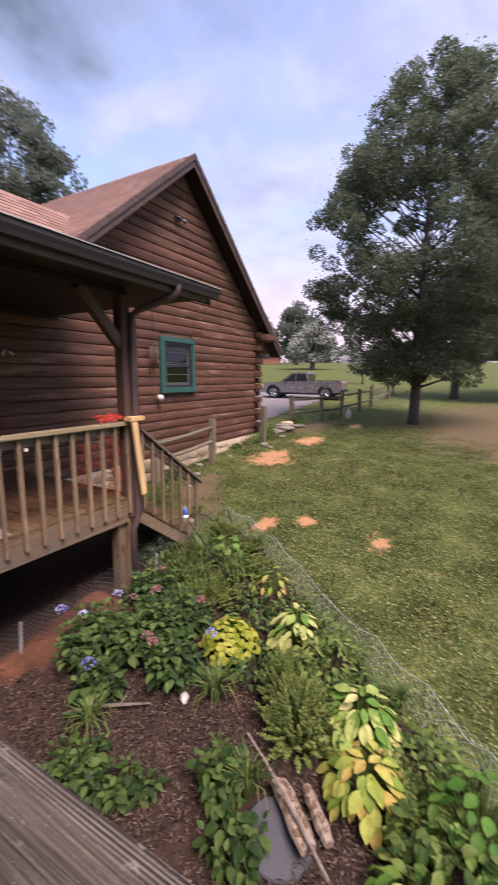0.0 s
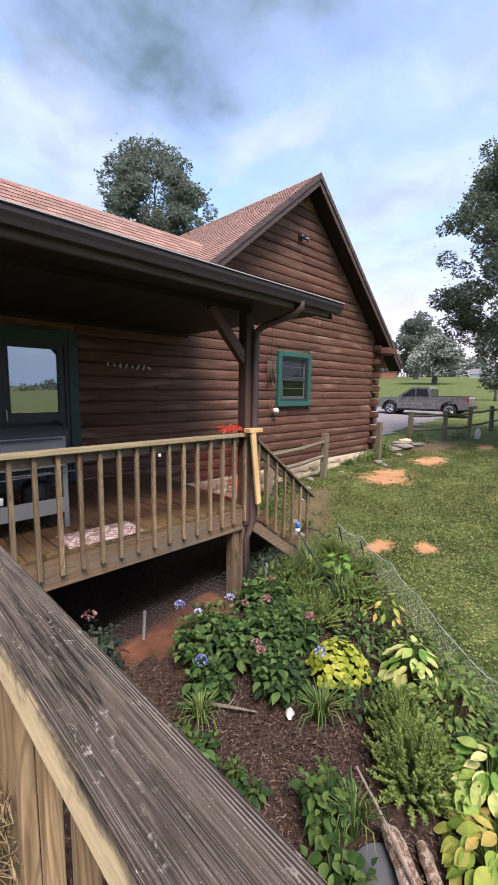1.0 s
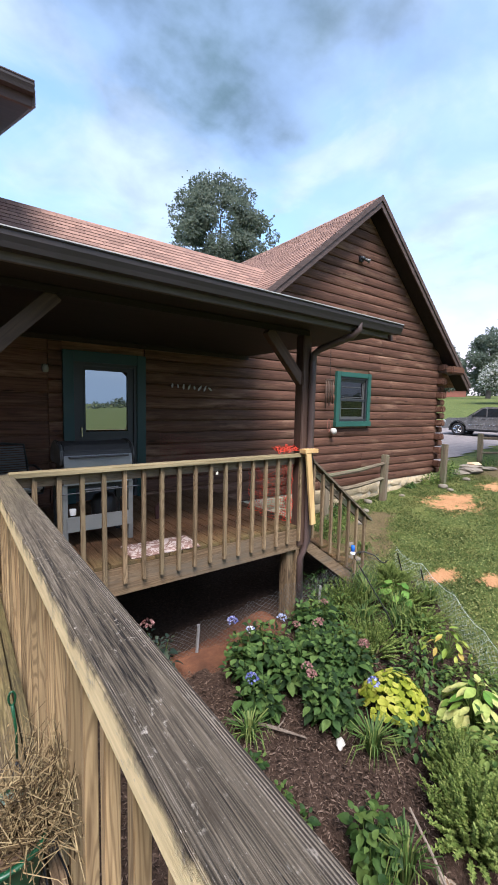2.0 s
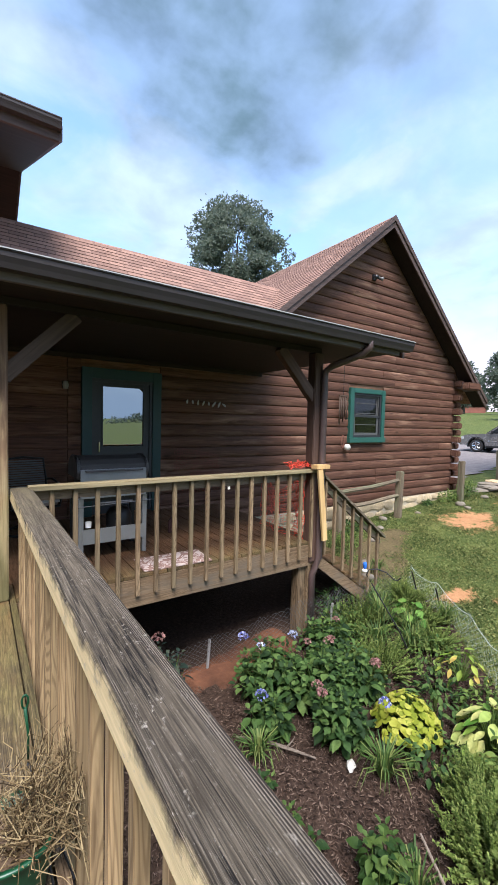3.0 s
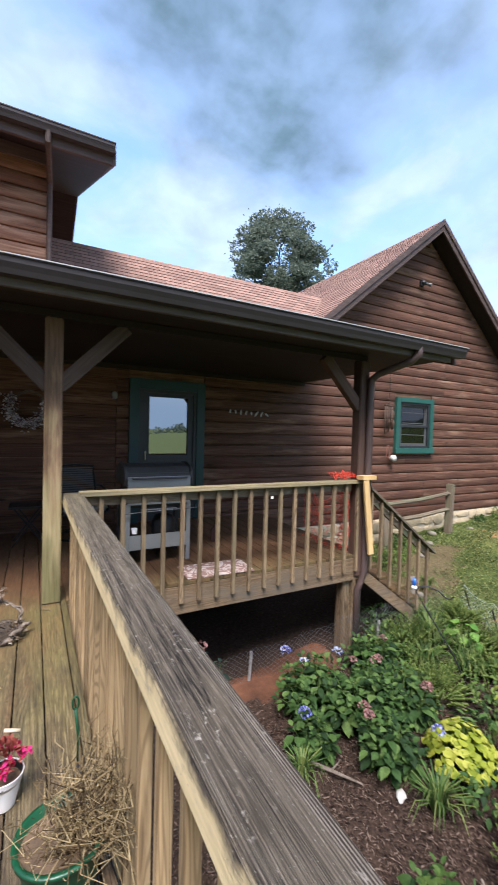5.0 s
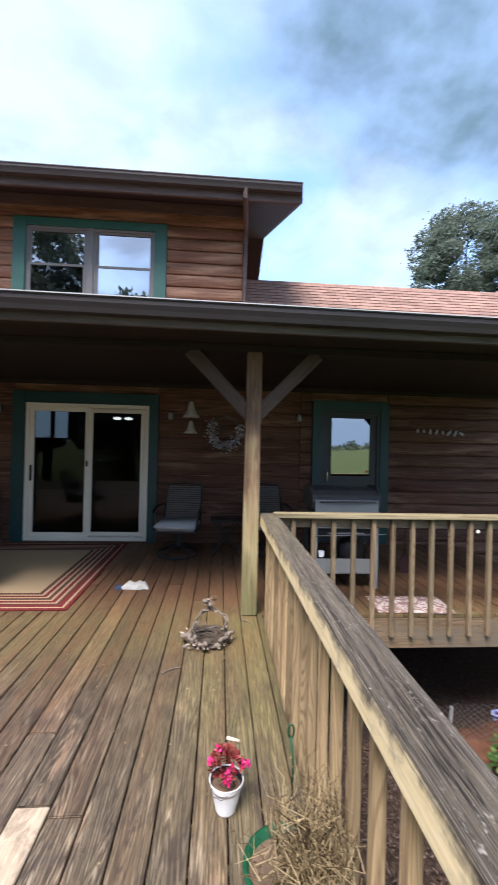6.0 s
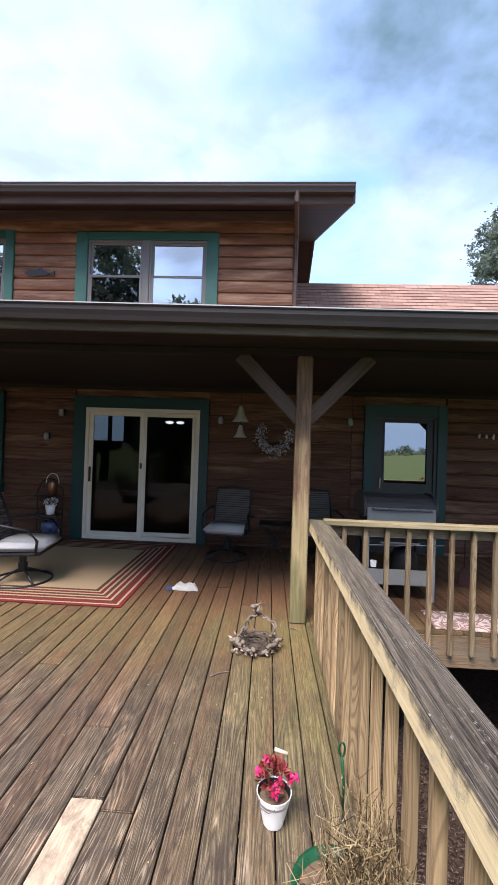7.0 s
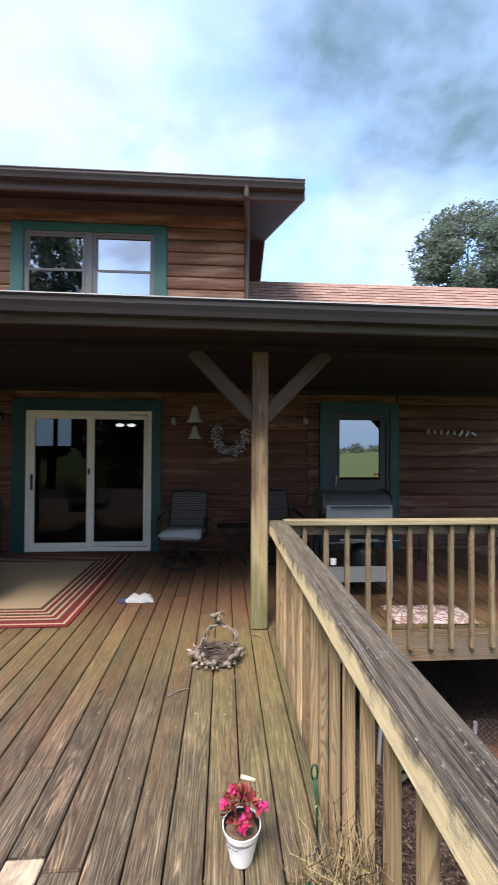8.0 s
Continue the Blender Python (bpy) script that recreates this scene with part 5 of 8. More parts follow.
def build_deck():
    rng = random.Random(21)
    floor = solo("floor_deck", Shape().box(-8.4, -6.9, -0.30, 0.06, -6.86, -0.05), BARE_X, "worn brown plank deck, weathered grey in the open", "deck", "structure")
    pitch_b, x_ref = 0.1485, -0.985
    k0 = -49
    edges = [x_ref + k * pitch_b for k in range(k0, 9)]
    for i, xe in enumerate(edges[:-1]):
        xa, xb = xe + 0.0042, min(edges[i + 1] - 0.0042, 0.10)
        pale = i == -k0 - 1
        ya = -6.9
        cuts = [-6.9]
        if pale:
            cuts += [-3.9, -1.931]
        elif i % 2:
            cuts += [rng.choice([-2.02, -1.45, -0.95, -2.5]) + rng.uniform(-0.05, 0.05)]
        else:
            cuts += [rng.uniform(-4.6, -2.8), rng.choice([0.3, 0.75, 2.0])] if i % 3 else [rng.uniform(-4.4, -3.2)]
        cuts.append(WALL - 0.02)
        for j, (c0, c1) in enumerate(zip(cuts, cuts[1:])):
            new_wood = pale and j == 1
            part("deck_board", board_shape(xa, c0 + 0.003, xb, c1 - 0.003, rng.uniform(-0.003, 0.0) + (0.004 if new_wood else 0)), PALEBOARD if new_wood else DECK, floor, bevel=0.004)
    n = int((3.50 - 0.12) / pitch_b)
    for i in range(n + 1):
        xa = 0.103 + i * pitch_b
        xb = min(xa + pitch_b - 0.006, 3.50)
        if xb - xa > 0.03:
            part("deck_board", board_shape(xa, -0.045, xb, WALL - 0.02, rng.uniform(-0.003, 0.0)), DECK, floor, bevel=0.004)
    for y in (-5.2, -3.7, -2.2, -0.7):
        part("joist", Shape().box(-8.4, y, -0.28, 0.05, y + 0.04, -0.045), BARE_X, floor)
    for y in (0.55, 1.15, 1.75, 2.3):
        part("joist", Shape().box(0.08, y, -0.28, 3.36, y + 0.04, -0.045), BARE_X, floor)
    part("skirt_board", Shape().box(-8.44, -6.9, -1.9, -8.40, 2.6, -0.05), BARE_Y, floor)
    part("skirt_board", Shape().box(-8.40, -6.94, -1.9, 0.06, -6.90, -0.31), BARE_X, floor)
    part("rim_board", Shape().box(0.06, -6.9, -0.28, 0.098, -0.05, -0.040), BARE_Y, floor, bevel=0.003)
    part("rim_board", Shape().box(0.10, -0.048, -0.315, 3.50, -0.010, -0.040), BARE_X, floor, bevel=0.003)
    part("rim_board", Shape().box(3.46, -0.008, -0.275, 3.50, 2.6, -0.040), BARE_Y, floor, bevel=0.003)
    for p in ((3.22, -0.005, 3.34, 0.13), (0.0, -2.6, 0.055, -2.46), (0.0, -0.25, 0.055, -0.11)):
        part("support_post", Shape().box(p[0], p[1], gz(p[0], p[1]) - 0.2, p[2], p[3], -0.28), BALUSTER, floor, bevel=0.008)
    part("support_brace", Shape().prism([(3.345, -0.28), (3.395, -0.28), (3.36, -1.32), (3.31, -1.32)], 1, -0.045, -0.008), BALUSTER, floor)
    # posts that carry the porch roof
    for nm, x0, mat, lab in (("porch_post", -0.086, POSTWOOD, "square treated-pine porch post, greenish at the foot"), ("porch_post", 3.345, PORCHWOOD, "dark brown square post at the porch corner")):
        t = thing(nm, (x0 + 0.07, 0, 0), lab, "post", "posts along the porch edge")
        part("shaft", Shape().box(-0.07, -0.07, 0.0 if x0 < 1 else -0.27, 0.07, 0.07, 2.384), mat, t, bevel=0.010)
        for sgn in ((-1, 1) if x0 < 1 else (-1,)):
            part("brace", Shape().box(-0.062, -0.045, -0.05, 0.062, 0.045, 0.74), PORCHWOOD if x0 > 1 else POSTBRACE, t, bevel=0.006, m=pose(sgn * 0.072, 0, 1.855, 0, sgn * 44, 0))
    t = thing("porch_post", (-4.3, 0, 0), "square treated-pine porch post, greenish at the foot", "post", "posts along the porch edge")
    part("shaft", Shape().box(-0.07, -0.07, 0, 0.07, 0.07, 2.384), POSTWOOD, t, bevel=0.010)
    # takes the ceiling's near-black, painting the shade onto the beam
    beam = solo("porch_beam", Shape().box(-8.4, -0.065, 2.385, 3.45, 0.065, 2.450), SOFFIT_SHADED, "beam under the porch roof, its shade painted near-black", "beam", bevel=0.006)


POSTBRACE = wood("brace_wood", (0.052, 0.034, 0.025), (0.118, 0.080, 0.057), 2, 30, rough=0.75, knots=False)
build_deck()


def build_rails():
    a = thing("deck_railing", (0.135, 0, 0), "weathered grey wooden railing along the open deck", "railing")
    cap = Shape().box(-0.069, -6.9, -0.100, 0.086, 0.04, 0.0)
    part("cap", cap.mesh("cap", CAPWOOD, 0.006), CAPWOOD, a, "grey split cap timber with a pale flank", m=pose(0, 0, 0.913, 0, 0, 0.5))
    bal = Shape().box(-0.019, -0.019, 0, 0.019, 0.019, 1.09).mesh("baluster", BARE_Z, 0.003)
    y = -0.16
    while y > -6.8:
        part("baluster", bal, BARE_Z, a, m=pose(0.0, y, -0.205, 0, 0, 0))
        y -= 0.19
    b = thing("porch_railing", (0, -0.07, 0), "wooden railing with square balusters along the porch", "railing")
    part("cap", Shape().box(0.193, -0.050, 0.892, 3.47, 0.090, 0.930), RAIL_CAP_X, b, "pale mossy cap board", bevel=0.005)
    part("sub_rail", Shape().box(0.14, 0.022, 0.80, 3.27, 0.056, 0.890), BARE_X, b, bevel=0.004)
    thin = Shape().box(-0.019, -0.019, 0, 0.019, 0.019, 1.09).mesh("baluster", BALUSTER, 0.003)
    for i in range(17):
        part("baluster", thin, BALUSTER, b, m=pose(0.37 + i * 0.1865, 0.0, -0.195))
    part("price_tag", Shape().box(2.095, -0.024, 0.77, 2.125, -0.0195, 0.80), WHITEVINYL, b, "small white tag stapled to a baluster")
    # stair rail and stair
    s = thing("stair_railing", (3.42, -0.07, 0), "sloping wooden railing beside the porch stair", "railing")
    def slope_bar(z0, z1, ya, yb, x0=0.12, x1=1.38):
        k = -0.767
        return Shape().prism([(x0, z0 + k * (x0 - 0.16)), (x1, z0 + k * (x1 - 0.16)), (x1, z1 + k * (x1 - 0.16)), (x0, z1 + k * (x0 - 0.16))], 1, ya, yb)
    part("cap", slope_bar(0.785, 0.825, -0.045, 0.065), GREYRAIL, s, bevel=0.004)
    part("sub_rail", slope_bar(0.66, 0.755, 0.022, 0.056, 0.12, 1.34), GREYRAIL, s, bevel=0.004)
    for i in range(7):
        x = 0.17 + i * 0.18
        top = 0.785 - 0.767 * (x - 0.16)
        part("baluster", Shape().box(x - 0.019, -0.019, top - 0.98, x + 0.019, 0.019, top), BALUSTER, s, bevel=0.003)
    st = thing("porch_stair", (3.505, 0.0, 0), "wooden stair from the porch to the garden", "stair")
    for ya in (-0.045, 1.18):
        part("stringer", Shape().prism([(0.002, -0.06), (0.055, -0.06), (0.055, -0.232), (1.36, -1.172), (1.36, -1.25), (1.21, -1.25), (0.002, -0.356)], 1, ya, ya + 0.04), BARE_X, st)
    for i in range(5):
        part("tread", Shape().box(0.03 + i * 0.25, -0.046, -0.215 - i * 0.18, 0.30 + i * 0.25, 1.222, -0.178 - i * 0.18), DECK, st, bevel=0.004)


build_rails()
brd = thing("lumber_brace", (3.40, -0.195, 0.945), "pale new pine boards nailed in a T to the post", "board")
part("batten", Shape().box(-0.108, -0.02, 0.0, 0.114, 0.09, 0.05), NEWBOARD, brd, bevel=0.003)
part("upright", Shape().box(-0.040, -0.016, -0.91, 0.040, 0.016, 0.0, pose(-0.045, -0.004, -0.006, 0, -7.3, 0)), NEWBOARD, brd, bevel=0.003)


# ---- nets and wire ----
def lattice(origin, u, v, nu, nv, sag, width, mat, name, jitter=0.0, seed=1, hexed=False):
    """Crossing threads over a sheet that sags; flat strips, one mesh."""
    rng = np.random.default_rng(seed)
    u, v, o = np.array(u, float), np.array(v, float), np.array(origin, float)
    P = np.zeros((nu + 1, nv + 1, 3))
    for i in range(nu + 1):
        for j in range(nv + 1):
            a, b = i / nu, j / nv
            P[i, j] = o + u * a + v * b + np.array(sag(a, b))
    P += rng.normal(size=P.shape) * jitter
    nrm = np.cross(u, v)
    nrm /= np.linalg.norm(nrm)
    verts, faces = [], []
    def strip(p, q):
        d = q - p
        side = np.cross(d, nrm)
        side *= width / 2 / (np.linalg.norm(side) + 1e-9)
        th = nrm * width * 0.4
        k = len(verts)
        verts.extend([p - side, p + side, q + side, q - side, p + th, q + th])
        faces.extend([(k, k + 4, k + 5, k + 3), (k + 4, k + 1, k + 2, k + 5), (k, k + 3, k + 2, k + 1)])
    for i in range(nu + 1):
        for j in range(nv + 1):
            if hexed:
                if i < nu and j < nv:
                    if (i + j) % 2 == 0:
                        strip(P[i, j], P[i + 1, j + 1])
                    else:
                        strip(P[i + 1, j], P[i, j + 1])
            else:
                if i < nu:
                    strip(P[i, j], P[i + 1, j])
                if j < nv:
                    strip(P[i, j], P[i, j + 1])
    return fast_mesh(name, verts, faces, mat)


net = thing("safety_net", (3.30, 0, 0), "torn orange plastic safety net across the stair opening", "safety net")
part("mesh", lattice((0, 0.02, 0.93), (0.0, 0.95, 0.0), (0, 0, -0.92), 15, 18, lambda a, b: (0.05 * math.sin(a * 9), 0, -0.28 * math.sin(a * 3.1) * (1 - b) - 0.12 * a * (1 - b)), 0.0042, ORANGE, "mesh", 0.010, 3), ORANGE, net)
part("crumpled_edge", lattice((-0.30, -0.06, 0.945), (0.42, 0.0, 0.0), (0.0, 0.12, 0.05), 14, 5, lambda a, b: (0, 0, 0.035 * abs(math.sin(a * 17 + b * 5))), 0.010, ORANGE, "crumpled_edge", 0.012, 5), ORANGE, net)
part("hanging_edge", lattice((-0.03, 0.0, 0.90), (0.10, 0.28, 0.0), (0.02, 0.02, -0.85), 8, 22, lambda a, b: (0.012 * math.sin(b * 20 + a * 6), 0.02 * math.sin(b * 14), 0), 0.008, ORANGE, "hanging_edge", 0.010, 6), ORANGE, net)
back_net = thing("safety_net", (2.60, WALL - 0.16, 0), "orange plastic safety net leaning on the log wall", "safety net")
part("mesh", lattice((0, 0, 1.05), (0.85, 0.0, 0.0), (0, 0, -0.78), 22, 16, lambda a, b: (0, 0.02 * math.sin(a * 8), -0.15 * a * (1 - b)), 0.003, DARK_NET, "mesh", 0.006, 8), DARK_NET, back_net)


def wire_run(pts, lean, name_thing, label, mat, cell, width, seed, hexed):
    """A low wire fence along points on the ground, each with the height there."""
    t = thing(name_thing, (pts[0][0], pts[0][1], gz(*pts[0][:2])), label, "garden fence")
    base = Vector((pts[0][0], pts[0][1], gz(*pts[0][:2])))
    for (xa, ya, ha), (xb, yb, hb) in zip(pts, pts[1:]):
        L = math.hypot(xb - xa, yb - ya)
        za, zb = gz(xa, ya), gz(xb, yb)
        o = Vector((xa, ya, za)) - base
        u = (xb - xa, yb - ya, zb - za)
        nu, nv = max(2, int(L / cell)), max(2, int((ha + hb) / 2 / cell))
        part("wire_mesh", lattice(o, u, (lean[0], lean[1], ha), nu, nv, lambda a, b: (0.02 * math.sin(a * 7 + xa), 0.02 * math.sin(a * 5), (hb - ha) * a * b - 0.05 * math.sin(a * math.pi) * b), width, mat, "wire_mesh", cell * 0.10, seed, hexed), mat, t)
    return t


wire_run([(0.35, 0.30, 0.40), (1.10, 0.30, 0.40), (2.08, 0.26, 0.38), (2.60, 0.02, 0.50), (3.00, -0.20, 0.66), (3.70, -0.22, 0.60), (4.15, -0.25, 0.62), (4.70, -0.30, 0.58)], (0, -0.03), "chicken_wire_fence", "low galvanised chicken wire fence under the porch edge", WIRE, 0.030, 0.0032, 2, True)
for k, (sx, sy, hh) in enumerate(((1.15, 0.26, 0.36), (2.07, 0.24, 0.34), (3.58, -0.24, 0.41), (4.0, 0.20, 0.20))):
    solo("garden_stake", Shape().box(-0.014, -0.014, -0.1, 0.014, 0.014, hh), STAKE, "short grey stake holding the chicken wire", "stake", bevel=0.004, m=pose(sx, sy, gz(sx, sy), 2, 3, 10 * k), group="stakes of the wire fence")
NETLINE = [(5.45, -0.05), (5.22, -0.62), (4.80, -1.32), (4.30, -1.90), (3.86, -2.42), (3.54, -3.0), (3.2, -3.5), (2.84, -3.95), (2.2, -4.6)]
wire_run([(x, y, 0.34) for x, y in NETLINE], (0.07, -0.02), "garden_net", "sagging pale nylon net round the flower bed", THREAD, 0.034, 0.0023, 4, True)
rope = []
for (xa, ya), (xb, yb) in zip(NETLINE, NETLINE[1:]):
    for k in range(8):
        u = k / 8
        x, y = xa + (xb - xa) * u, ya + (yb - ya) * u
        rope.append((x + 0.07 + 0.035 * noise.noise((x * 4, y * 4, 1)), y - 0.02 + 0.03 * noise.noise((x * 4, y * 4, 6)), gz(x, y) + 0.33 - 0.06 * math.sin(math.pi * u) + 0.05 * noise.noise((x * 3, y * 3, 9))))
solo("net_rope", Shape().tube(rope, 0.0024, 5), THREAD, "gathered upper edge of the pale garden net", "net edge")
for (px_, py_) in ((5.39, -0.29), (5.18, -0.80), (2.84, -3.93)):
    solo("net_post", Shape().tube([(0.03, 0, -0.1), (-0.08, 0.06, 0.38)], 0.010, 6), BLACKMETAL, "short dark post leaning in the flower bed", "post", m=pose(px_, py_, gz(px_, py_), 6, -10, 0), group="posts of the garden net")

hook = thing("shepherd_hook", (3.96, -1.26, gz(3.96, -1.26)), "leaning black iron shepherd hook with twin curls", "garden hook")
hk = Shape().tube([(0, 0, -0.1), (-0.11, 0.20, 0.34), (-0.26, 0.47, 0.80), (-0.30, 0.54, 0.92), (-0.28, 0.52, 0.985), (-0.22, 0.45, 1.0), (-0.15, 0.37, 0.97), (-0.10, 0.31, 0.90), (-0.07, 0.28, 0.89), (-0.05, 0.25, 0.93)], 0.0075, 6)
part("rod", hk, BLACKMETAL, hook)
orn_scale = 0.7
orn = thing("hummingbird_feeder", (3.65, -0.70, gz(3.96, -1.26) + 0.985), "small blue and white glass feeder on the hook", "bird feeder")
orn.scale = (orn_scale,) * 3
part("bottle", Shape().lathe([(0.0, 0.12), (0.025, 0.115), (0.035, 0.07), (0.03, 0.02), (0.012, 0.0)], 12), BLUEGLASS, orn, smooth=True)
part("base", Shape().lathe([(0.012, 0.0), (0.045, -0.01), (0.045, -0.045), (0.0, -0.05)], 12), WHITEPOT, orn, smooth=True)


# ---- porch furniture ----
def patio_chair(at, turn, group="swivel patio chairs"):
    c = thing("patio_chair", at, "black swivel patio chair with strap back and grey cushion", "chair", group, turn)
    ring = [(0.30 * math.cos(a), 0.30 * math.sin(a), 0.016) for a in np.linspace(0, 2 * math.pi, 29)[:-1]]
    part("base_ring", Shape().tube(ring, 0.015, 8, closed=True), BLACKMETAL, c, smooth=True)
    for k in range(4):
        a = math.pi / 4 + k * math.pi / 2
        part("base_spoke", Shape().tube([(0.29 * math.cos(a), 0.29 * math.sin(a), 0.018), (0.14 * math.cos(a), 0.14 * math.sin(a), 0.09), (0.02 * math.cos(a), 0.02 * math.sin(a), 0.14)], 0.012, 6), BLACKMETAL, c, smooth=True)
    part("swivel_column", Shape().lathe([(0.0, 0.12), (0.05, 0.12), (0.05, 0.20), (0.035, 0.20), (0.035, 0.31), (0.16, 0.325), (0.16, 0.345), (0.0, 0.345)], 16), BLACKMETAL, c, smooth=False)
    part("seat_frame", Shape().tube([(-0.27, -0.28, 0.36), (0.27, -0.28, 0.36), (0.27, 0.24, 0.345), (-0.27, 0.24, 0.345)], 0.016, 8, closed=True).box(-0.26, -0.27, 0.352, 0.26, 0.23, 0.362), BLACKMETAL, c)
    cush = Shape().box(-0.275, -0.31, 0.375, 0.275, 0.22, 0.465)
    part("cushion", cush, CUSHION, c, "light grey seat cushion", bevel=0.03, smooth=True)
    part("back_frame", Shape().tube([(-0.26, 0.22, 0.36), (-0.262, 0.30, 0.66), (-0.25, 0.40, 0.92), (0.0, 0.405, 0.945), (0.25, 0.40, 0.92), (0.262, 0.30, 0.66), (0.26, 0.22, 0.36)], 0.016, 8), BLACKMETAL, c, smooth=True)
    for i in range(15):
        z = 0.46 + i * 0.031
        y = 0.245 + (z - 0.43) * 0.32
        part("back_strap", Shape().box(-0.25, y - 0.006, z - 0.009, 0.25, y + 0.006, z + 0.009), STRAP, c)
    for sgn in (-1, 1):
        part("armrest", Shape().tube([(sgn * 0.265, 0.31, 0.64), (sgn * 0.30, 0.12, 0.66), (sgn * 0.31, -0.18, 0.62), (sgn * 0.30, -0.27, 0.50), (sgn * 0.28, -0.25, 0.37)], 0.016, 8), BLACKMETAL, c, smooth=True)
    return c


STRAP = plain("dark_strap", (0.10, 0.10, 0.10), 0.55)
chair = patio_chair((-0.86, 1.97, 0), -6)
copy_thing(chair, pose(0.42, 2.10, 0, 0, 0, 8))
copy_thing(chair, pose(-2.99, 0.66, 0, 0, 0, 97))

tab = thing("side_table", (-0.20, 2.0, 0), "small dark metal side table with crossed legs", "table")
part("tabletop", Shape().box(-0.22, -0.20, 0.47, 0.22, 0.20, 0.495), BLACKMETAL, tab, bevel=0.006)
for sx in (-1, 1):
    for sy in (-0.16, 0.16):
        part("leg", Shape().tube([(sx * 0.18, sy, 0.0), (-sx * 0.16, sy, 0.47)], 0.010, 6), BLACKMETAL, tab)

HX, HY = 1.62, 1.22
rug = solo("outdoor_rug", Shape().box(-HX, -HY, 0, HX, HY, 0.008), rug_material(HX, HY), "beige outdoor rug with red, cream and brown striped border", "rug", m=pose(-1.66 - HX, 0.06 + HY, 0.003), bevel=0.003)

doormat = solo("doormat", Shape().box(-0.37, -0.20, 0, 0.37, 0.20, 0.012), MATWEAVE, "faded patterned mat lying on the porch boards", "mat", m=pose(1.58, 0.16, 0.002, 0, 0, -3), bevel=0.004)


def build_grill():
    g = thing("gas_grill", (1.08, 0.85, 0), "grey gas grill with a dark rounded lid", "grill")
    w = 0.35
    lid = [(-0.22, 0.86), (-0.25, 0.93), (-0.24, 1.01), (-0.18, 1.065), (-0.06, 1.095), (0.10, 1.09), (0.21, 1.04), (0.25, 0.96), (0.24, 0.86)]
    part("lid", Shape().prism(lid, 0, -w, w), LIDGREY, g, bevel=0.01)
    for sx in (-1, 1):
        part("lid_end", Shape().prism([(y * 1.04, 0.85 + (z - 0.85) * 1.06) for y, z in lid], 0, sx * w, sx * (w + 0.032)), LIDEND, g, bevel=0.012)
    part("lid_handle", Shape().tube([(-0.30, -0.245, 0.95), (-0.30, -0.29, 0.95), (0.30, -0.29, 0.95), (0.30, -0.245, 0.95)], 0.010, 8), LIDEND, g)
    part("back_panel", Shape().box(-w, -0.262, 0.66, w, -0.235, 0.965), GRILLGREY, g, bevel=0.004)
    part("firebox", Shape().box(-w + 0.02, -0.22, 0.62, w - 0.02, 0.22, 0.86), BLACKMETAL, g, bevel=0.02)
    for sx in (-1, 1):
        for y in (-0.24, 0.20):
            part("leg", Shape().box(sx * (w - 0.01) - 0.025, y, 0.0, sx * (w - 0.01) + 0.025, y + 0.05, 0.66), GRILLGREY if y < 0 else BLACKMETAL, g, bevel=0.004)
    part("lower_panel", Shape().box(-w + 0.02, -0.258, 0.17, w - 0.02, -0.242, 0.33), GRILLGREY, g, bevel=0.003)
    part("bottom_shelf", Shape().box(-w + 0.02, -0.20, 0.17, w - 0.02, 0.20, 0.19), BLACKMETAL, g)
    part("gas_bottle", Shape().lathe([(0.0, 0.195), (0.12, 0.20), (0.14, 0.25), (0.14, 0.42), (0.10, 0.49), (0.03, 0.51), (0.03, 0.55), (0.0, 0.55)], 20, (0.12, 0.0, 0)), BLACKMETAL, g, smooth=True)
    part("towel_rail", Shape().tube([(-w - 0.05, -0.29, 0.58), (w + 0.08, -0.27, 0.60)], 0.006, 6), WIRE, g)
    part("burner_tube", Shape().tube([(-0.2, -0.24, 0.60), (0.2, -0.24, 0.60)], 0.012, 8), WIRE, g)
    part("drip_cup", Shape().lathe([(0.0, 0.34), (0.03, 0.34), (0.035, 0.40), (0.03, 0.40)], 12, (-0.26, -0.2, 0)), WHITEPOT, g)


LIDEND = plain("cast_lid_end", (0.075, 0.070, 0.066), 0.55, 0.3, vary=0.15)
LIDGREY = plain("dusty_lid_paint", (0.045, 0.040, 0.037), 0.62, 0.1, vary=0.25, scale=9)
RUST = plain("rusty_iron", (0.060, 0.022, 0.019), 0.75, 0.2, vary=0.3, scale=14)
build_grill()

shov = thing("grill_shovel", (2.01, 1.17, 0), "small rusty ash shovel standing on the porch", "shovel")
part("handle", Shape().tube([(0, 0, 0.12), (0.01, 0.02, 0.62)], 0.009, 6), RUST, shov)
part("blade", Shape().prism([(-0.06, 0.0), (0.06, 0.0), (0.07, 0.16), (0.02, 0.22), (-0.02, 0.22), (-0.07, 0.16)], 1, -0.008, 0.008), RUST, shov, bevel=0.004)

stand = thing("plant_stand", (-3.66, 2.38, 0), "black iron shelf stand with arched back by the wall", "plant stand")
part("frame", Shape().tube([(-0.20, 0, 0), (-0.20, 0, 0.78), (-0.12, 0, 0.93), (0.0, 0, 0.97), (0.12, 0, 0.93), (0.20, 0, 0.78), (0.20, 0, 0)], 0.010, 6), BLACKMETAL, stand)
for dx in (-0.10, 0.0, 0.10):
    part("upright_bar", Shape().tube([(dx, 0.0, 0.05), (dx, 0.0, 0.93)], 0.006, 5), BLACKMETAL, stand)
for z in (0.12, 0.42, 0.70):
    part("shelf", Shape().box(-0.20, -0.16, z, 0.20, 0.0, z + 0.012), BLACKMETAL, stand)
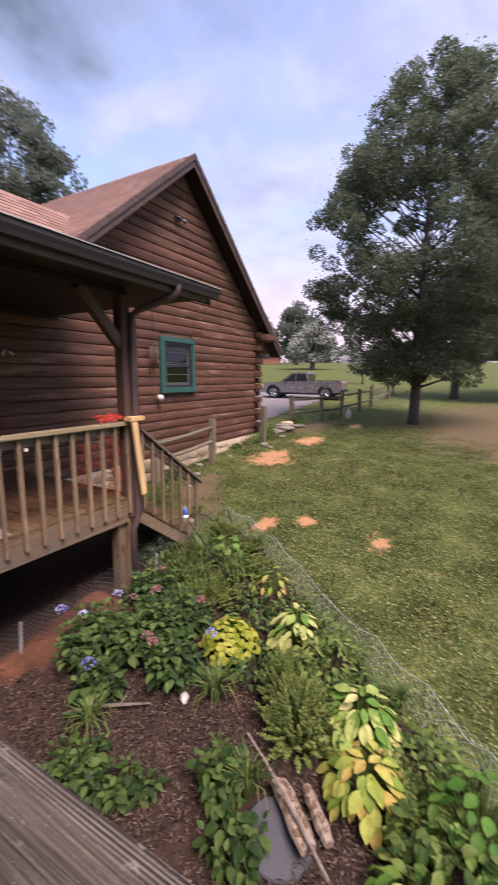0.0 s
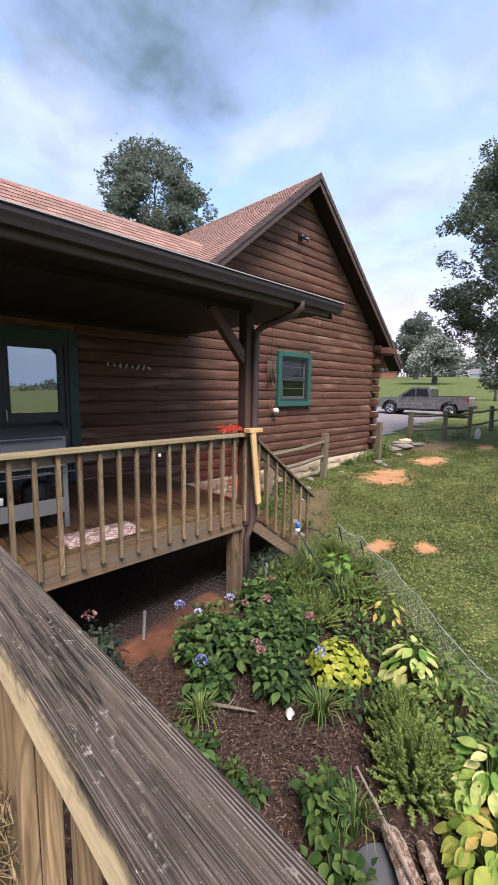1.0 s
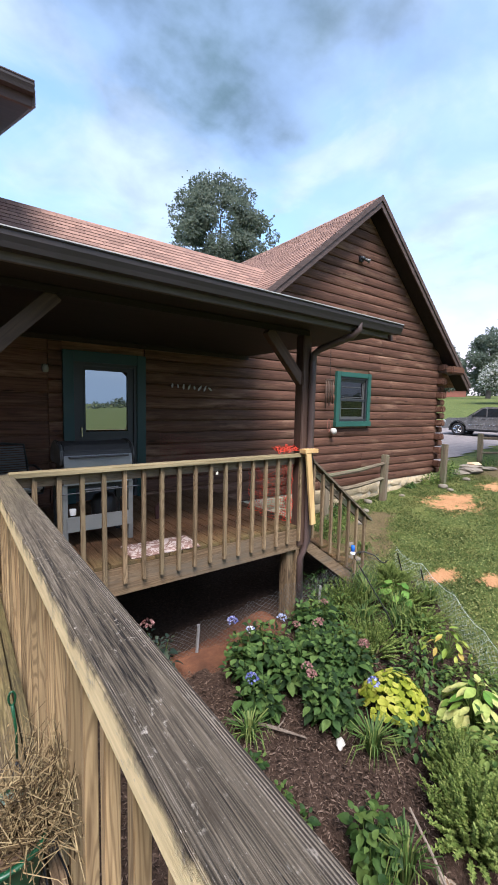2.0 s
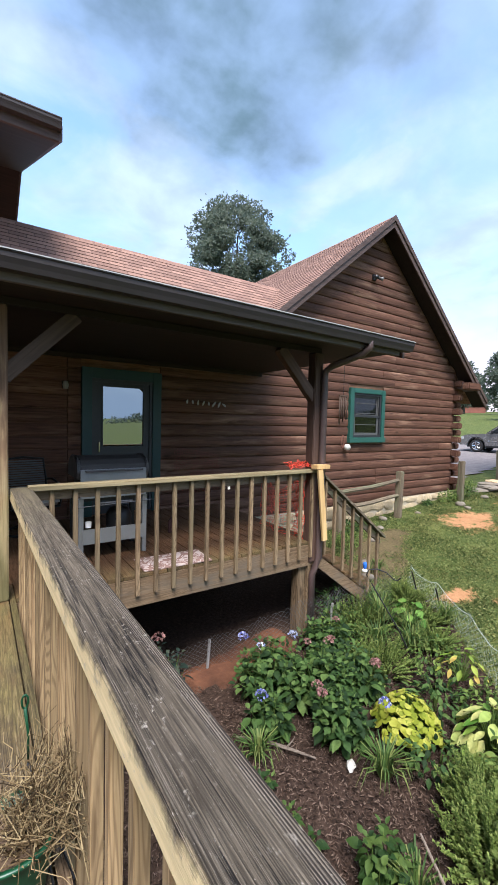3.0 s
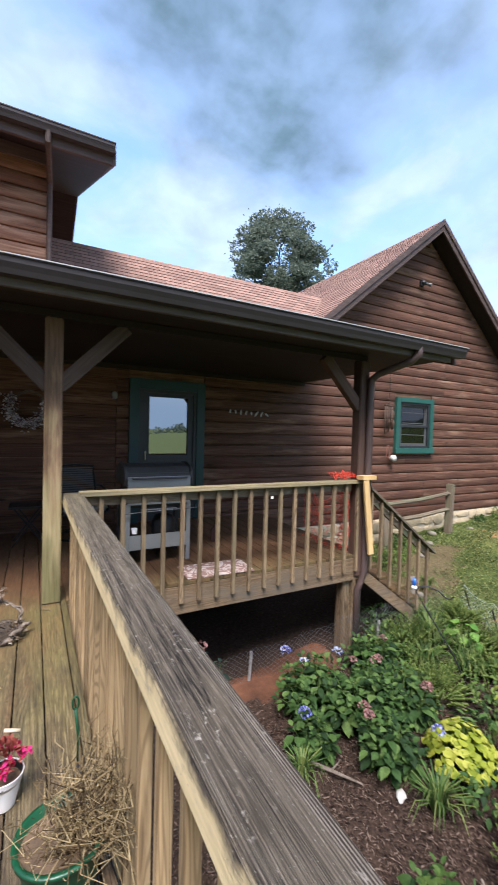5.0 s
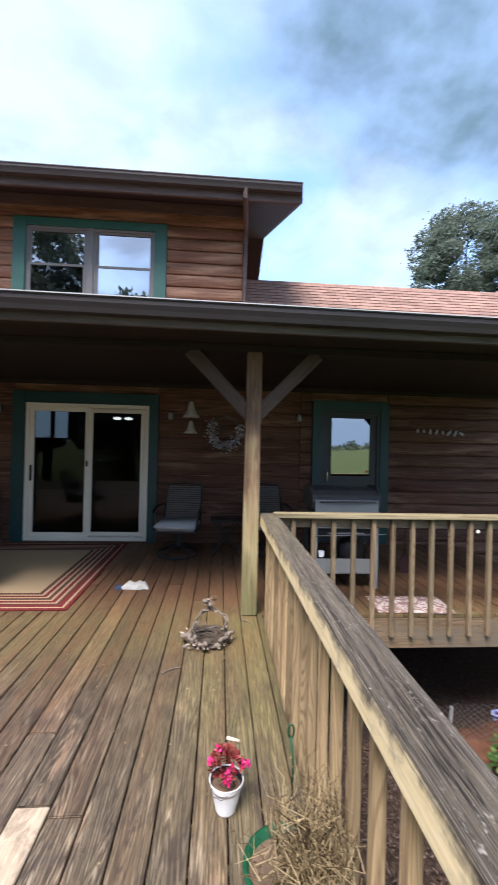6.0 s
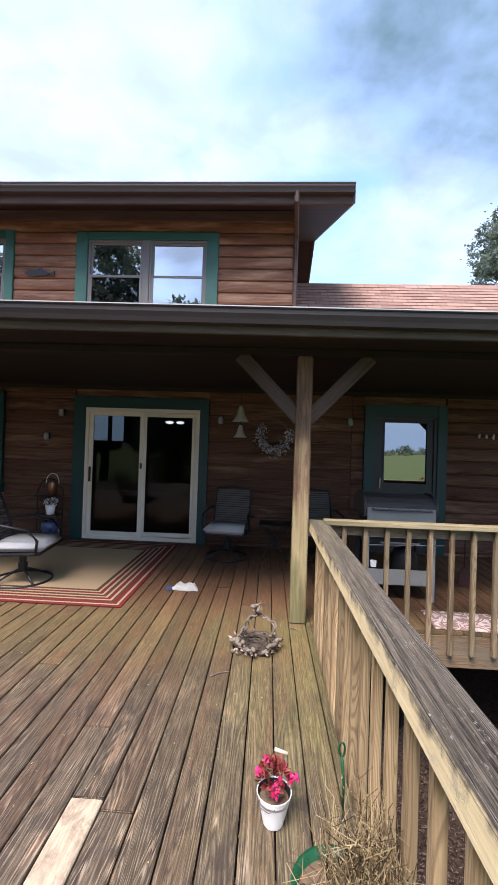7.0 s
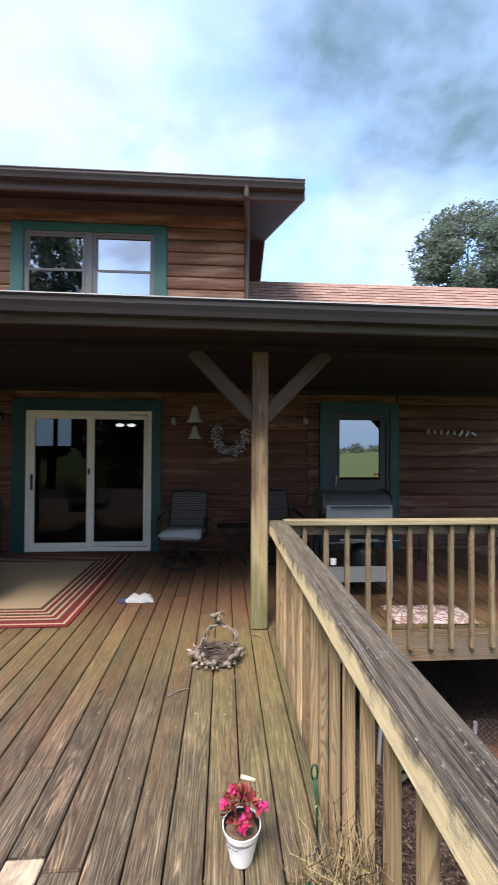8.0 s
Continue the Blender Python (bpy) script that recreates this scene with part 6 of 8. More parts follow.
can = thing("watering_can", (-3.58, 2.29, 0.713), "small copper can with a hoop handle", "watering can")
part("body", Shape().lathe([(0.0, 0.0), (0.06, 0.0), (0.055, 0.20), (0.04, 0.23), (0.0, 0.23)], 16), COPPER, can, smooth=True)
part("handle", Shape().tube([(0.10 * math.cos(a), 0, 0.20 + 0.14 * math.sin(a)) for a in np.linspace(-0.1, math.pi + 0.1, 12)], 0.007, 6), BELLMETAL, can)
wpot = thing("flower_pot", (-3.60, 2.29, 0.433), "white pot with a frilled white plant", "pot")
part("pot", Shape().lathe([(0.0, 0.0), (0.055, 0.0), (0.075, 0.14), (0.065, 0.14), (0.0, 0.12)], 16), WHITEPOT, wpot, smooth=True)
rngp = np.random.default_rng(11)
pp = unit(rngp, 60) * np.array([0.09, 0.08, 0.05]) + np.array([0, 0, 0.19])
part("flowers", leaves_mesh("flowers", pp, unit(rngp, 60), unit(rngp, 60), rngp.uniform(0.04, 0.07, 60), rngp.uniform(0.03, 0.05, 60), WREATH), WREATH, wpot)
bpot = thing("flower_pot", (-3.60, 2.29, 0.132), "round blue glazed pot on the stand", "pot")
part("pot", Shape().lathe([(0.0, 0.0), (0.08, 0.0), (0.125, 0.08), (0.12, 0.16), (0.09, 0.20), (0.08, 0.20), (0.0, 0.17)], 18), BLUEPOT, bpot, smooth=True)

# wall fittings
fish = thing("wall_plaque", (-4.10, WALL - 0.055, 4.23), "dark fish-shaped plaque on the upper siding", "wall plaque")
part("body", Shape().prism([(-0.24, 0.0), (-0.17, 0.045), (-0.02, 0.06), (0.12, 0.035), (0.19, 0.0), (0.26, 0.045), (0.26, -0.055), (0.19, -0.015), (0.10, -0.045), (-0.05, -0.06), (-0.18, -0.04)], 1, -0.02, 0.0), BLACKMETAL, fish, bevel=0.005)
part("fin", Shape().prism([(-0.06, 0.055), (0.04, 0.09), (0.08, 0.045)], 1, -0.014, -0.004), BLACKMETAL, fish)
for (lx, lz) in ((-1.08, 1.95), (0.91, 1.98), (-3.62, 2.0), (-3.85, 1.62)):
    l = thing("wall_lamp", (lx, WALL - 0.06, lz), "small dim porch lamp on the log wall", "lamp", "lamps on the porch wall")
    part("backplate", Shape().box(-0.04, 0.0, -0.05, 0.04, 0.02, 0.06), BLACKMETAL, l, bevel=0.006)
    part("shade", Shape().lathe([(0.0, -0.06), (0.035, -0.055), (0.042, 0.0), (0.03, 0.05), (0.0, 0.06)], 14, (0, -0.045, 0)), LAMPGREY, l, "dim grey glass shade", smooth=True)

bells = thing("bell_chime", (-0.757, 2.38, 2.186), "two pale metal bells hanging one below another", "wind chime")
part("cord", Shape().tube([(0, 0, 1.0), (0, 0, -0.50)], 0.004, 5), BLACKMETAL, bells)
for zc, sc in ((-0.02, 1.05), (-0.31, 0.82)):
    prof = [(0.0, 0.0), (0.025, 0.0), (0.045, -0.05), (0.060, -0.12), (0.085, -0.18), (0.125, -0.225), (0.118, -0.23), (0.07, -0.17), (0.05, -0.10), (0.0, -0.02)]
    part("bell", Shape().lathe([(r * sc, z * sc + zc) for r, z in prof], 20), BELLMETAL, bells, smooth=True)

wr = thing("wreath", (-0.235, 2.50, 1.725), "dried grapevine wreath with pale berries and leaves", "wreath")
vine = Shape()
rw = random.Random(5)
for k in range(7):
    ph = rw.random() * 6
    vine.tube([((0.27 + 0.03 * math.sin(3 * a + ph)) * math.cos(a), 0.03 * math.sin(5 * a + ph), (0.27 + 0.03 * math.sin(3 * a + ph)) * math.sin(a)) for a in np.linspace(0, 2 * math.pi, 30)[:-1]], 0.006, 5, closed=True)
part("vine", vine, TWIG, wr)
ang = rngp.uniform(math.pi * 0.75, math.pi * 2.15, 900)
rad = 0.27 + rngp.normal(0, 0.045, 900)
pts = np.stack([rad * np.cos(ang), -np.abs(rngp.normal(0, 0.035, 900)) - 0.01, rad * np.sin(ang)], -1)
tagged(part("dried_bloom", leaves_mesh("dried_bloom", pts, unit(rngp, 900), unit(rngp, 900), rngp.uniform(0.025, 0.06, 900), rngp.uniform(0.015, 0.035, 900), WREATH), WREATH, wr), kind="stuff")

wr.scale = (0.82, 1.0, 0.82)
# a row of small silvery ornaments on the wall, too worn to read
sign = thing("wall_ornament", (2.82, WALL - 0.075, 1.83), "row of small silvery leaf-shaped ornaments on the wall", "wall ornament")
for i, (ln, an) in enumerate(((0.08, 75), (0.07, 100), (0.10, 80), (0.10, 62), (0.07, 95), (0.13, 50), (0.12, 62), (0.10, -40))):
    s = Shape().prism([(-ln / 2, 0), (-ln / 6, 0.020), (ln / 3, 0.016), (ln / 2, 0), (ln / 6, -0.014), (-ln / 3, -0.016)], 1, -0.012, 0.0)
    part("ornament_leaf", s, BELLMETAL, sign, m=pose(0.03 + i * 0.105, 0, -0.005 * i, 0, -an, 0), bevel=0.003)

chime = thing("wind_chime", (6.60, 2.49, 2.78), "wooden wind chime on a chain beside the window", "wind chime")
chain = Shape()
for i in range(19):
    z = -i * 0.034
    ring = [((0.009 if i % 2 else 0.003) * math.cos(a), (0.003 if i % 2 else 0.009) * math.cos(a), z + 0.02 * math.sin(a)) for a in np.linspace(0, 2 * math.pi, 9)[:-1]]
    chain.tube(ring, 0.0035, 4, closed=True)
part("chain", chain, BLACKMETAL, chime)
part("top_bar", Shape().box(-0.13, -0.02, -0.66, 0.13, 0.02, -0.63), POSTBRACE, chime, bevel=0.004)
for i, ln in enumerate((0.62, 0.50, 0.56, 0.44, 0.52)):
    part("chime_tube", Shape().tube([(-0.11 + i * 0.055, 0, -0.66), (-0.11 + i * 0.055, 0, -0.66 - ln)], 0.013, 8), POSTBRACE, chime, smooth=True)
bird = thing("hanging_ornament", (6.68, 2.50, 1.02), "red cord with a small white ball ornament on the wall", "ornament")
part("red_cord", Shape().tube([(-0.05 + 0.05 * math.cos(a), 0, 0.10 + 0.14 * math.sin(a)) for a in np.linspace(0, 2 * math.pi, 19)[:-1]], 0.008, 6, closed=True), BRICKRED, bird, smooth=True)
part("white_ball", Shape().lathe([(0.0, -0.06), (0.06, -0.04), (0.08, 0.02), (0.05, 0.08), (0.0, 0.09)], 14, (0.11, 0, -0.05)), WHITEROCK, bird, smooth=True)
flood = thing("floodlight", (7.59, WALL - 0.10, 4.955), "twin security floodlight high on the gable", "floodlight")
part("box", Shape().box(-0.06, 0.0, -0.06, 0.06, 0.09, 0.06), DARKFRAME, flood, bevel=0.008)
for dx, mt in ((-0.10, DARKFRAME), (0.13, GREYVINYL)):
    part("lamp_head", Shape().lathe([(0.0, 0.0), (0.028, 0.0), (0.036, 0.08), (0.050, 0.13), (0.0, 0.135)], 14).mesh("lamp_head", mt, 0, True), mt, flood, m=pose(dx * 0.5, -0.02, 0, 115, 0, -30 if dx < 0 else 35))

# ---- small things on the deck ----
rug_toy = thing("crumpled_cloth", (-1.19, 0.64, 0.0), "crumpled white and navy cloth on the deck", "cloth")
def crumple(rx, ry, h, seed, at):
    rg = random.Random(seed)
    s = Shape()
    nx, ny = 14, 9
    v = []
    for i in range(nx + 1):
        for j in range(ny + 1):
            a, b = i / nx * 2 - 1, j / ny * 2 - 1
            edge = max(0, 1 - max(abs(a), abs(b)) ** 4)
            z = 0.004 + h * edge * (0.45 + 0.8 * abs(noise.noise((a * 2 + seed, b * 2, seed))) + 0.3 * abs(noise.noise((a * 6, b * 6 + seed, 2))))
            v.append((at[0] + rx * a * (1 + 0.25 * noise.noise((b * 2, seed, 1))), at[1] + ry * b * (1 + 0.3 * noise.noise((a * 2, seed, 5))), at[2] + z))
    f = [(i * (ny + 1) + j, (i + 1) * (ny + 1) + j, (i + 1) * (ny + 1) + j + 1, i * (ny + 1) + j + 1) for i in range(nx) for j in range(ny)]
    return s.add(v, f)
part("white_fold", crumple(0.135, 0.06, 0.085, 3, (0.02, 0, 0.0)), CLOTH, rug_toy, smooth=True)
part("navy_fold", crumple(0.045, 0.04, 0.05, 7, (-0.14, -0.02, 0.0)), NAVY, rug_toy, smooth=True)

nest = thing("grapevine_basket", (-0.37, -0.54, 0.0), "weathered grapevine basket with handle lying on the deck", "basket")
rn = random.Random(12)


def gnarl(pts, r, seed, wob=0.012, n=14):
    """A knotty branch through some points."""
    pts = [Vector(p) for p in pts]
    out, rad = [], []
    for i in range(n):
        q = i / (n - 1) * (len(pts) - 1)
        k = min(int(q), len(pts) - 2)
        p = pts[k].lerp(pts[k + 1], q - k)
        out.append(p + Vector([wob * noise.noise((q * 2.3 + seed, 3.1 * j + seed, 0.5)) * 2 for j in range(3)]))
        rad.append(r * (0.75 + 0.6 * abs(noise.noise((q * 3 + seed, 7, seed)))))
    return Shape().tube(out, rad, 7)


weave = Shape()
for k in range(46):
    q = rn.random()
    r = 0.03 + 0.085 * q
    h = 0.012 + 0.05 * q * q
    ph, a0, span_ = rn.random() * 6, rn.random() * 6, rn.uniform(2.0, 5.0)
    weave.tube([((r + 0.012 * math.sin(3 * a + ph)) * math.cos(a), (r + 0.012 * math.sin(2 * a + ph)) * math.sin(a) * 0.85, h + 0.012 * math.sin(3 * a + ph)) for a in np.linspace(a0, a0 + span_, 12)], 0.0035, 4)
weave.disc(0.10, 0.012, 16)
tagged(part("bowl", weave, TWIG_DARK, nest, "dark fine twigs filling the bowl", m=pose(0, 0.0, 0.012, 16, 4, 0)), kind="stuff")
for k in range(8):
    a = k * 0.785 + rn.uniform(-0.2, 0.2)
    p0 = (0.115 * math.cos(a), 0.10 * math.sin(a), 0.025)
    p1 = (0.135 * math.cos(a + 0.5), 0.12 * math.sin(a + 0.5), 0.045 + rn.uniform(0, 0.02))
    p2 = (0.17 * math.cos(a + 0.95), 0.15 * math.sin(a + 0.95), 0.03 + rn.uniform(0, 0.05))
    part("rim_branch", gnarl([p0, p1, p2], rn.uniform(0.012, 0.022), k * 3.7, 0.022), TWIG, nest, smooth=True)
for kk in range(2):
    part("handle", gnarl([(0.13, 0.03, 0.05), (0.13, 0.08, 0.14 + 0.02 * kk), (0.07, 0.09, 0.21), (0.0, 0.08 + 0.01 * kk, 0.235), (-0.06, 0.08, 0.18), (-0.10, 0.05, 0.10), (-0.12, 0.02, 0.05)], 0.0095, 5 + 9 * kk, 0.014, 22), TWIG, nest, smooth=True)
part("knot", gnarl([(0.02, 0.08, 0.23), (0.0, 0.08, 0.27), (-0.03, 0.07, 0.30)], 0.017, 41, 0.01, 8), TWIG, nest, smooth=True)
lf = np.random.default_rng(31)
aa = lf.uniform(0, 2 * math.pi, 90)
rr_ = lf.uniform(0.08, 0.165, 90)
lp = np.stack([rr_ * np.cos(aa), rr_ * 0.92 * np.sin(aa) - 0.01, lf.uniform(0.015, 0.07, 90)], -1)
lp[:14] = np.stack([lf.normal(0.0, 0.02, 14), lf.normal(0.08, 0.015, 14), lf.uniform(0.27, 0.32, 14)], -1)
part("dried_leaves", leaves_mesh("dried_leaves", lp, np.stack([np.cos(aa), np.sin(aa), lf.normal(0.1, 0.4, 90)], -1), unit(lf, 90), lf.uniform(0.015, 0.05, 90), lf.uniform(0.010, 0.026, 90), WREATH_BROWN := leaf("basket_leaf", [(0.16, 0.12, 0.08), (0.30, 0.24, 0.18), (0.44, 0.37, 0.30)], 0.1, 0.8, 0.2)), WREATH_BROWN, nest)

nest.scale = (1.10, 1.10, 0.98)
pot = thing("flower_pot", (-0.25, -1.975, 0.0), "white metal pot with pink flowers and bronze leaves", "flower pot")
part("pot", Shape().lathe([(0.0, 0.0), (0.054, 0.0), (0.058, 0.001), (0.0595, 0.004), (0.0605, 0.010), (0.0975, 0.178), (0.0985, 0.183), (0.102, 0.190), (0.101, 0.194), (0.098, 0.190), (0.090, 0.14), (0.0, 0.14)], 28), WHITEPOT, pot, smooth=True)
# dark band inside the pot, from rim down to soil
part("liner", Shape().lathe([(0.095, 0.188), (0.088, 0.170), (0.083, 0.148)], 28), BLACKMETAL, pot, "dark band inside the rim", smooth=True)
part("soil", Shape().disc(0.084, 0.152, 24), SOIL, pot)
part("handle", Shape().tube([(-0.085, -0.062, 0.185), (-0.080, -0.090, 0.165), (-0.03, -0.112, 0.155), (0.005, -0.108, 0.172)], 0.003, 6), WIRE, pot, smooth=True)
part("bail", Shape().tube([(0.085, 0.05, 0.19), (0.075, 0.07, 0.36), (-0.005, 0.075, 0.385), (-0.05, 0.085, 0.20)], 0.002, 5), WIRE, pot)
part("grip", Shape().tube([(0.075, 0.07, 0.362), (-0.002, 0.075, 0.384)], 0.011, 8), PALEGRIP, pot, "pale wooden grip of the bail", smooth=True)
fr = np.random.default_rng(8)
n = 150
d = unit(fr, n); d[:, 2] = np.abs(d[:, 2]) * 1.1 + 0.2
fp = d * np.array([0.075, 0.07, 0.10]) + np.array([0, 0.02, 0.21])
part("foliage", leaves_mesh("foliage", fp, d + unit(fr, n) * 0.5, unit(fr, n), fr.uniform(0.025, 0.05, n), fr.uniform(0.018, 0.034, n), LEAF_BRONZE), LEAF_BRONZE, pot)
for bx, by, bz in ((-0.04, 0.02, 0.345), (0.045, 0.03, 0.315), (0.025, -0.04, 0.262), (0.105, 0.0, 0.275), (-0.085, 0.03, 0.275), (-0.005, -0.06, 0.235)):
    q = unit(fr, 16) * 0.020 + np.array([bx, by, bz])
    part("flower", leaves_mesh("flower", q, unit(fr, 16), unit(fr, 16), fr.uniform(0.02, 0.034, 16), fr.uniform(0.018, 0.03, 16), FLOWER_PINK), FLOWER_PINK, pot)
for sx_, sy_ in ((-0.03, 0.0), (0.03, 0.02), (0.0, -0.03)):
    part("stem", Shape().tube([(sx_ * 0.6, sy_ * 0.6, 0.16), (sx_ * 1.4, sy_, 0.28)], 0.003, 5), LEAF_BRONZE, pot)

pot.scale = (0.72, 0.72, 0.68)
gp = thing("planter", (-0.065, -2.41, 0.0), "green plastic planter with a dried-out straw plant", "planter")
part("pot", Shape().lathe([(0.0, 0.0), (0.10, 0.0), (0.102, 0.01), (0.134, 0.23), (0.136, 0.24), (0.150, 0.245), (0.150, 0.262), (0.134, 0.262), (0.128, 0.22), (0.0, 0.22)], 28), GREENPOT, gp, smooth=True)
part("soil", Shape().disc(0.129, 0.225, 24), SOIL, gp)
st_ = Shape()
rs = random.Random(77)
for i in range(270):
    a = rs.uniform(0, 6.28)
    r0, out, hgt = rs.uniform(0, 0.09), rs.uniform(0.02, 0.22), rs.uniform(0.05, 0.40)
    p0 = Vector((r0 * math.cos(a) + 0.075, r0 * math.sin(a) - 0.02, 0.22))
    pts = [p0]
    d = Vector((math.cos(a) * out + 0.05, math.sin(a) * out, hgt))
    for s in range(1, 6):
        q = p0 + d * (s / 5) + Vector((rs.gauss(0, 0.034), rs.gauss(0, 0.034), rs.gauss(0, 0.030) - 0.10 * out * (s / 5) ** 2 * 4))
        if q.x > 0.17:
            q.x = 0.17 + (q.x - 0.17) * 0.15
        pts.append(q)
    st_.tube(pts, [0.0024, 0.0022, 0.0020, 0.0017, 0.0014, 0.0010], 4)
tagged(part("straw", st_, STRAW, gp), kind="stuff")
cl = np.random.default_rng(78)
n = 620
cp = cl.normal(size=(n, 3)) * np.array([0.085, 0.11, 0.085]) + np.array([0.08, -0.02, 0.37])
cp[:, 0] = np.minimum(cp[:, 0], 0.18)
part("dry_leaves", leaves_mesh("dry_leaves", cp, unit(cl, n), unit(cl, n), cl.uniform(0.006, 0.018, n), cl.uniform(0.002, 0.006, n), STRAW), STRAW, gp)
gp.scale = (0.95, 0.95, 0.80)
stk = thing("plant_stake", (0.005, -2.12, 0.0), "green plastic stake with wire legs leaning at the railing", "plant stake")
part("stem", Shape().tube([(0, 0, 0.16), (0.0, 0.0, 0.30), (-0.01, 0.0, 0.40)], [0.004, 0.005, 0.006], 7), GREENPOT, stk, smooth=True)
part("loop", Shape().tube([(-0.01 + 0.011 * math.cos(a), 0, 0.425 + 0.026 * math.sin(a)) for a in np.linspace(0, 2 * math.pi, 15)[:-1]], 0.004, 6, closed=True), GREENPOT, stk, smooth=True)
for ex, ey in ((-0.16, -0.34), (0.04, -0.36), (0.10, -0.36)):
    part("leg", Shape().tube([(0, 0, 0.18), (ex * 0.4, ey * 0.4, 0.10), (ex, ey, 0.004)], 0.003, 5), BLACKMETAL, stk)
for i, (tx, ty, L_, an) in enumerate(((-0.60, -0.93, 0.15, 30), (-1.75, -1.93, 0.14, 10), (-0.05, -0.20, 0.10, -50), (-1.1, -0.9, 0.05, 70))):
    solo("twig", Shape().tube([(-L_ / 2, 0, 0.006), (0, 0.012, 0.010), (L_ / 2, 0.0, 0.007)], [0.005, 0.004, 0.002], 5), TWIG, "short dry twig on the deck boards", "twig", m=pose(tx, ty, 0, 0, 0, an), group="twigs on the deck")


def deck_litter():
    rng = np.random.default_rng(61)
    n = 700
    x, y = rng.uniform(-4.5, 0.06, n), -3.6 + rng.uniform(0, 1, n) * 4.2
    p = np.stack([x, y, rng.uniform(0.002, 0.006, n)], -1)
    a = rng.uniform(0, 6.28, n)
    me = leaves_mesh("leaf_litter", p, np.stack([np.cos(a), np.sin(a), rng.normal(0, 0.1, n)], -1), np.stack([rng.normal(0, 0.2, n), rng.normal(0, 0.2, n), np.ones(n)], -1), rng.uniform(0.006, 0.022, n), rng.uniform(0.003, 0.009, n), STRAW, "diamond")
    tagged(new("leaf_litter", me), "dry specks and leaf bits on the deck", "leaf litter", kind="stuff")


deck_litter()


# ---- flower bed ----
def bush(name, at, rx, ry, h, n, lmin, lmax, mat, label, seed, ratio=0.62, droop=0.35, flowers=(), stems=9, low=0.15, category="shrub", group=""):
    """A dome of leaves on thin stems, with optional flower heads."""
    rng = np.random.default_rng(seed)
    t = thing(name, at, label, category, group)
    for i in range(stems):
        a, r = rng.uniform(0, 6.28), rng.uniform(0.2, 0.85)
        s = Shape().tube([(0.05 * math.cos(a), 0.05 * math.sin(a), -0.05), (0.5 * rx * r * math.cos(a), 0.5 * ry * r * math.sin(a), 0.5 * h), (rx * r * math.cos(a), ry * r * math.sin(a), h * (0.95 - 0.35 * r))], [0.008, 0.006, 0.003], 4)
        part("stem", s, LEAF_MID, t)
    d = unit(rng, n)
    d[:, 2] = np.abs(d[:, 2])
    rad = rng.uniform(0.45, 1.0, n) ** 0.6
    lump = 1 + 0.22 * np.sin(d[:, 0] * 5 + seed) * np.cos(d[:, 1] * 6 + seed * 2)
    p = d * rad[:, None] * lump[:, None] * np.array([rx, ry, h * (1 - low)]) + np.array([0, 0, h * low])
    fwd = d * np.array([1, 1, 0.3]) + unit(rng, n) * 0.6
    fwd[:, 2] -= droop
    nrm = d * 0.6 + np.array([0, 0, 1.0]) + unit(rng, n) * 0.35
    L = rng.uniform(lmin, lmax, n)
    part("foliage", leaves_mesh("foliage", p, fwd, nrm, L, L * ratio, mat), mat, t)
    for (fx, fy, fz, r, fm) in flowers:
        k = 46
        r *= 0.85
        q = unit(rng, k)
        q[:, 2] = np.abs(q[:, 2]) * 0.8
        part("flower_head", leaves_mesh("flower_head", q * r + np.array([fx, fy, fz]), q + unit(rng, k) * 0.8, q + unit(rng, k) * 0.5, np.full(k, r * 0.55), np.full(k, r * 0.5), fm), fm, t)
    return t


def whorl_bush(name, at, rx, ry, h, heads, lmin, lmax, mat, label, seed, flowers=()):
    """Stems that each carry tiers of large leaves, upright at the tip and drooping below."""
    rng = np.random.default_rng(seed)
    t = thing(name, at, label, "shrub")
    p, f, u, L = [], [], [], []
    for i in range(heads):
        a, q = i * 2.399 + rng.uniform(-0.4, 0.4), math.sqrt((i + 0.5) / heads)
        c, s = math.cos(a), math.sin(a)
        top = np.array([rx * q * c, ry * q * s, h * (1 - 0.5 * q * q) * rng.uniform(0.75, 1.1)])
        base = np.array([0.3 * rx * q * c, 0.3 * ry * q * s, -0.05])
        part("stem", Shape().tube([tuple(base), tuple((base + top) / 2 + np.array([0, 0, 0.05 * h])), tuple(top)], [0.007, 0.005, 0.003], 4), LEAF_MID, t)
        for tier, (m, size, rise) in enumerate(((4, 0.55, 0.55), (5, 0.95, -0.15), (4, 1.0, -0.6), (3, 0.9, -0.8))):
            mid = top + (base - top) * (0.20 * tier)
            for k in range(m):
                b = k * 2 * math.pi / m + tier * 0.8 + rng.uniform(-0.35, 0.35)
                d = np.array([math.cos(b), math.sin(b), rise + rng.uniform(-0.35, 0.3)])
                p.append(mid + d * np.array([0.03, 0.03, 0.01]))
                f.append(d)
                u.append(np.array([0.5 * d[0], 0.5 * d[1], 1.0]) + rng.normal(size=3) * 0.22)
                L.append(size * rng.uniform(lmin, lmax))
    L = np.array(L)
    part("foliage", leaves_mesh("foliage", np.array(p), np.array(f), np.array(u), L, L * rng.uniform(0.52, 0.70, len(L)), mat), mat, t)
    for (fx, fy, fz, r, fm) in flowers:
        n = 46
        r *= 0.85
        q = unit(rng, n)
        q[:, 2] = np.abs(q[:, 2]) * 0.8
        part("flower_head", leaves_mesh("flower_head", q * r + np.array([fx, fy, fz]), q + unit(rng, n) * 0.8, q + unit(rng, n) * 0.5, np.full(n, r * 0.55), np.full(n, r * 0.5), fm), fm, t)
    return t


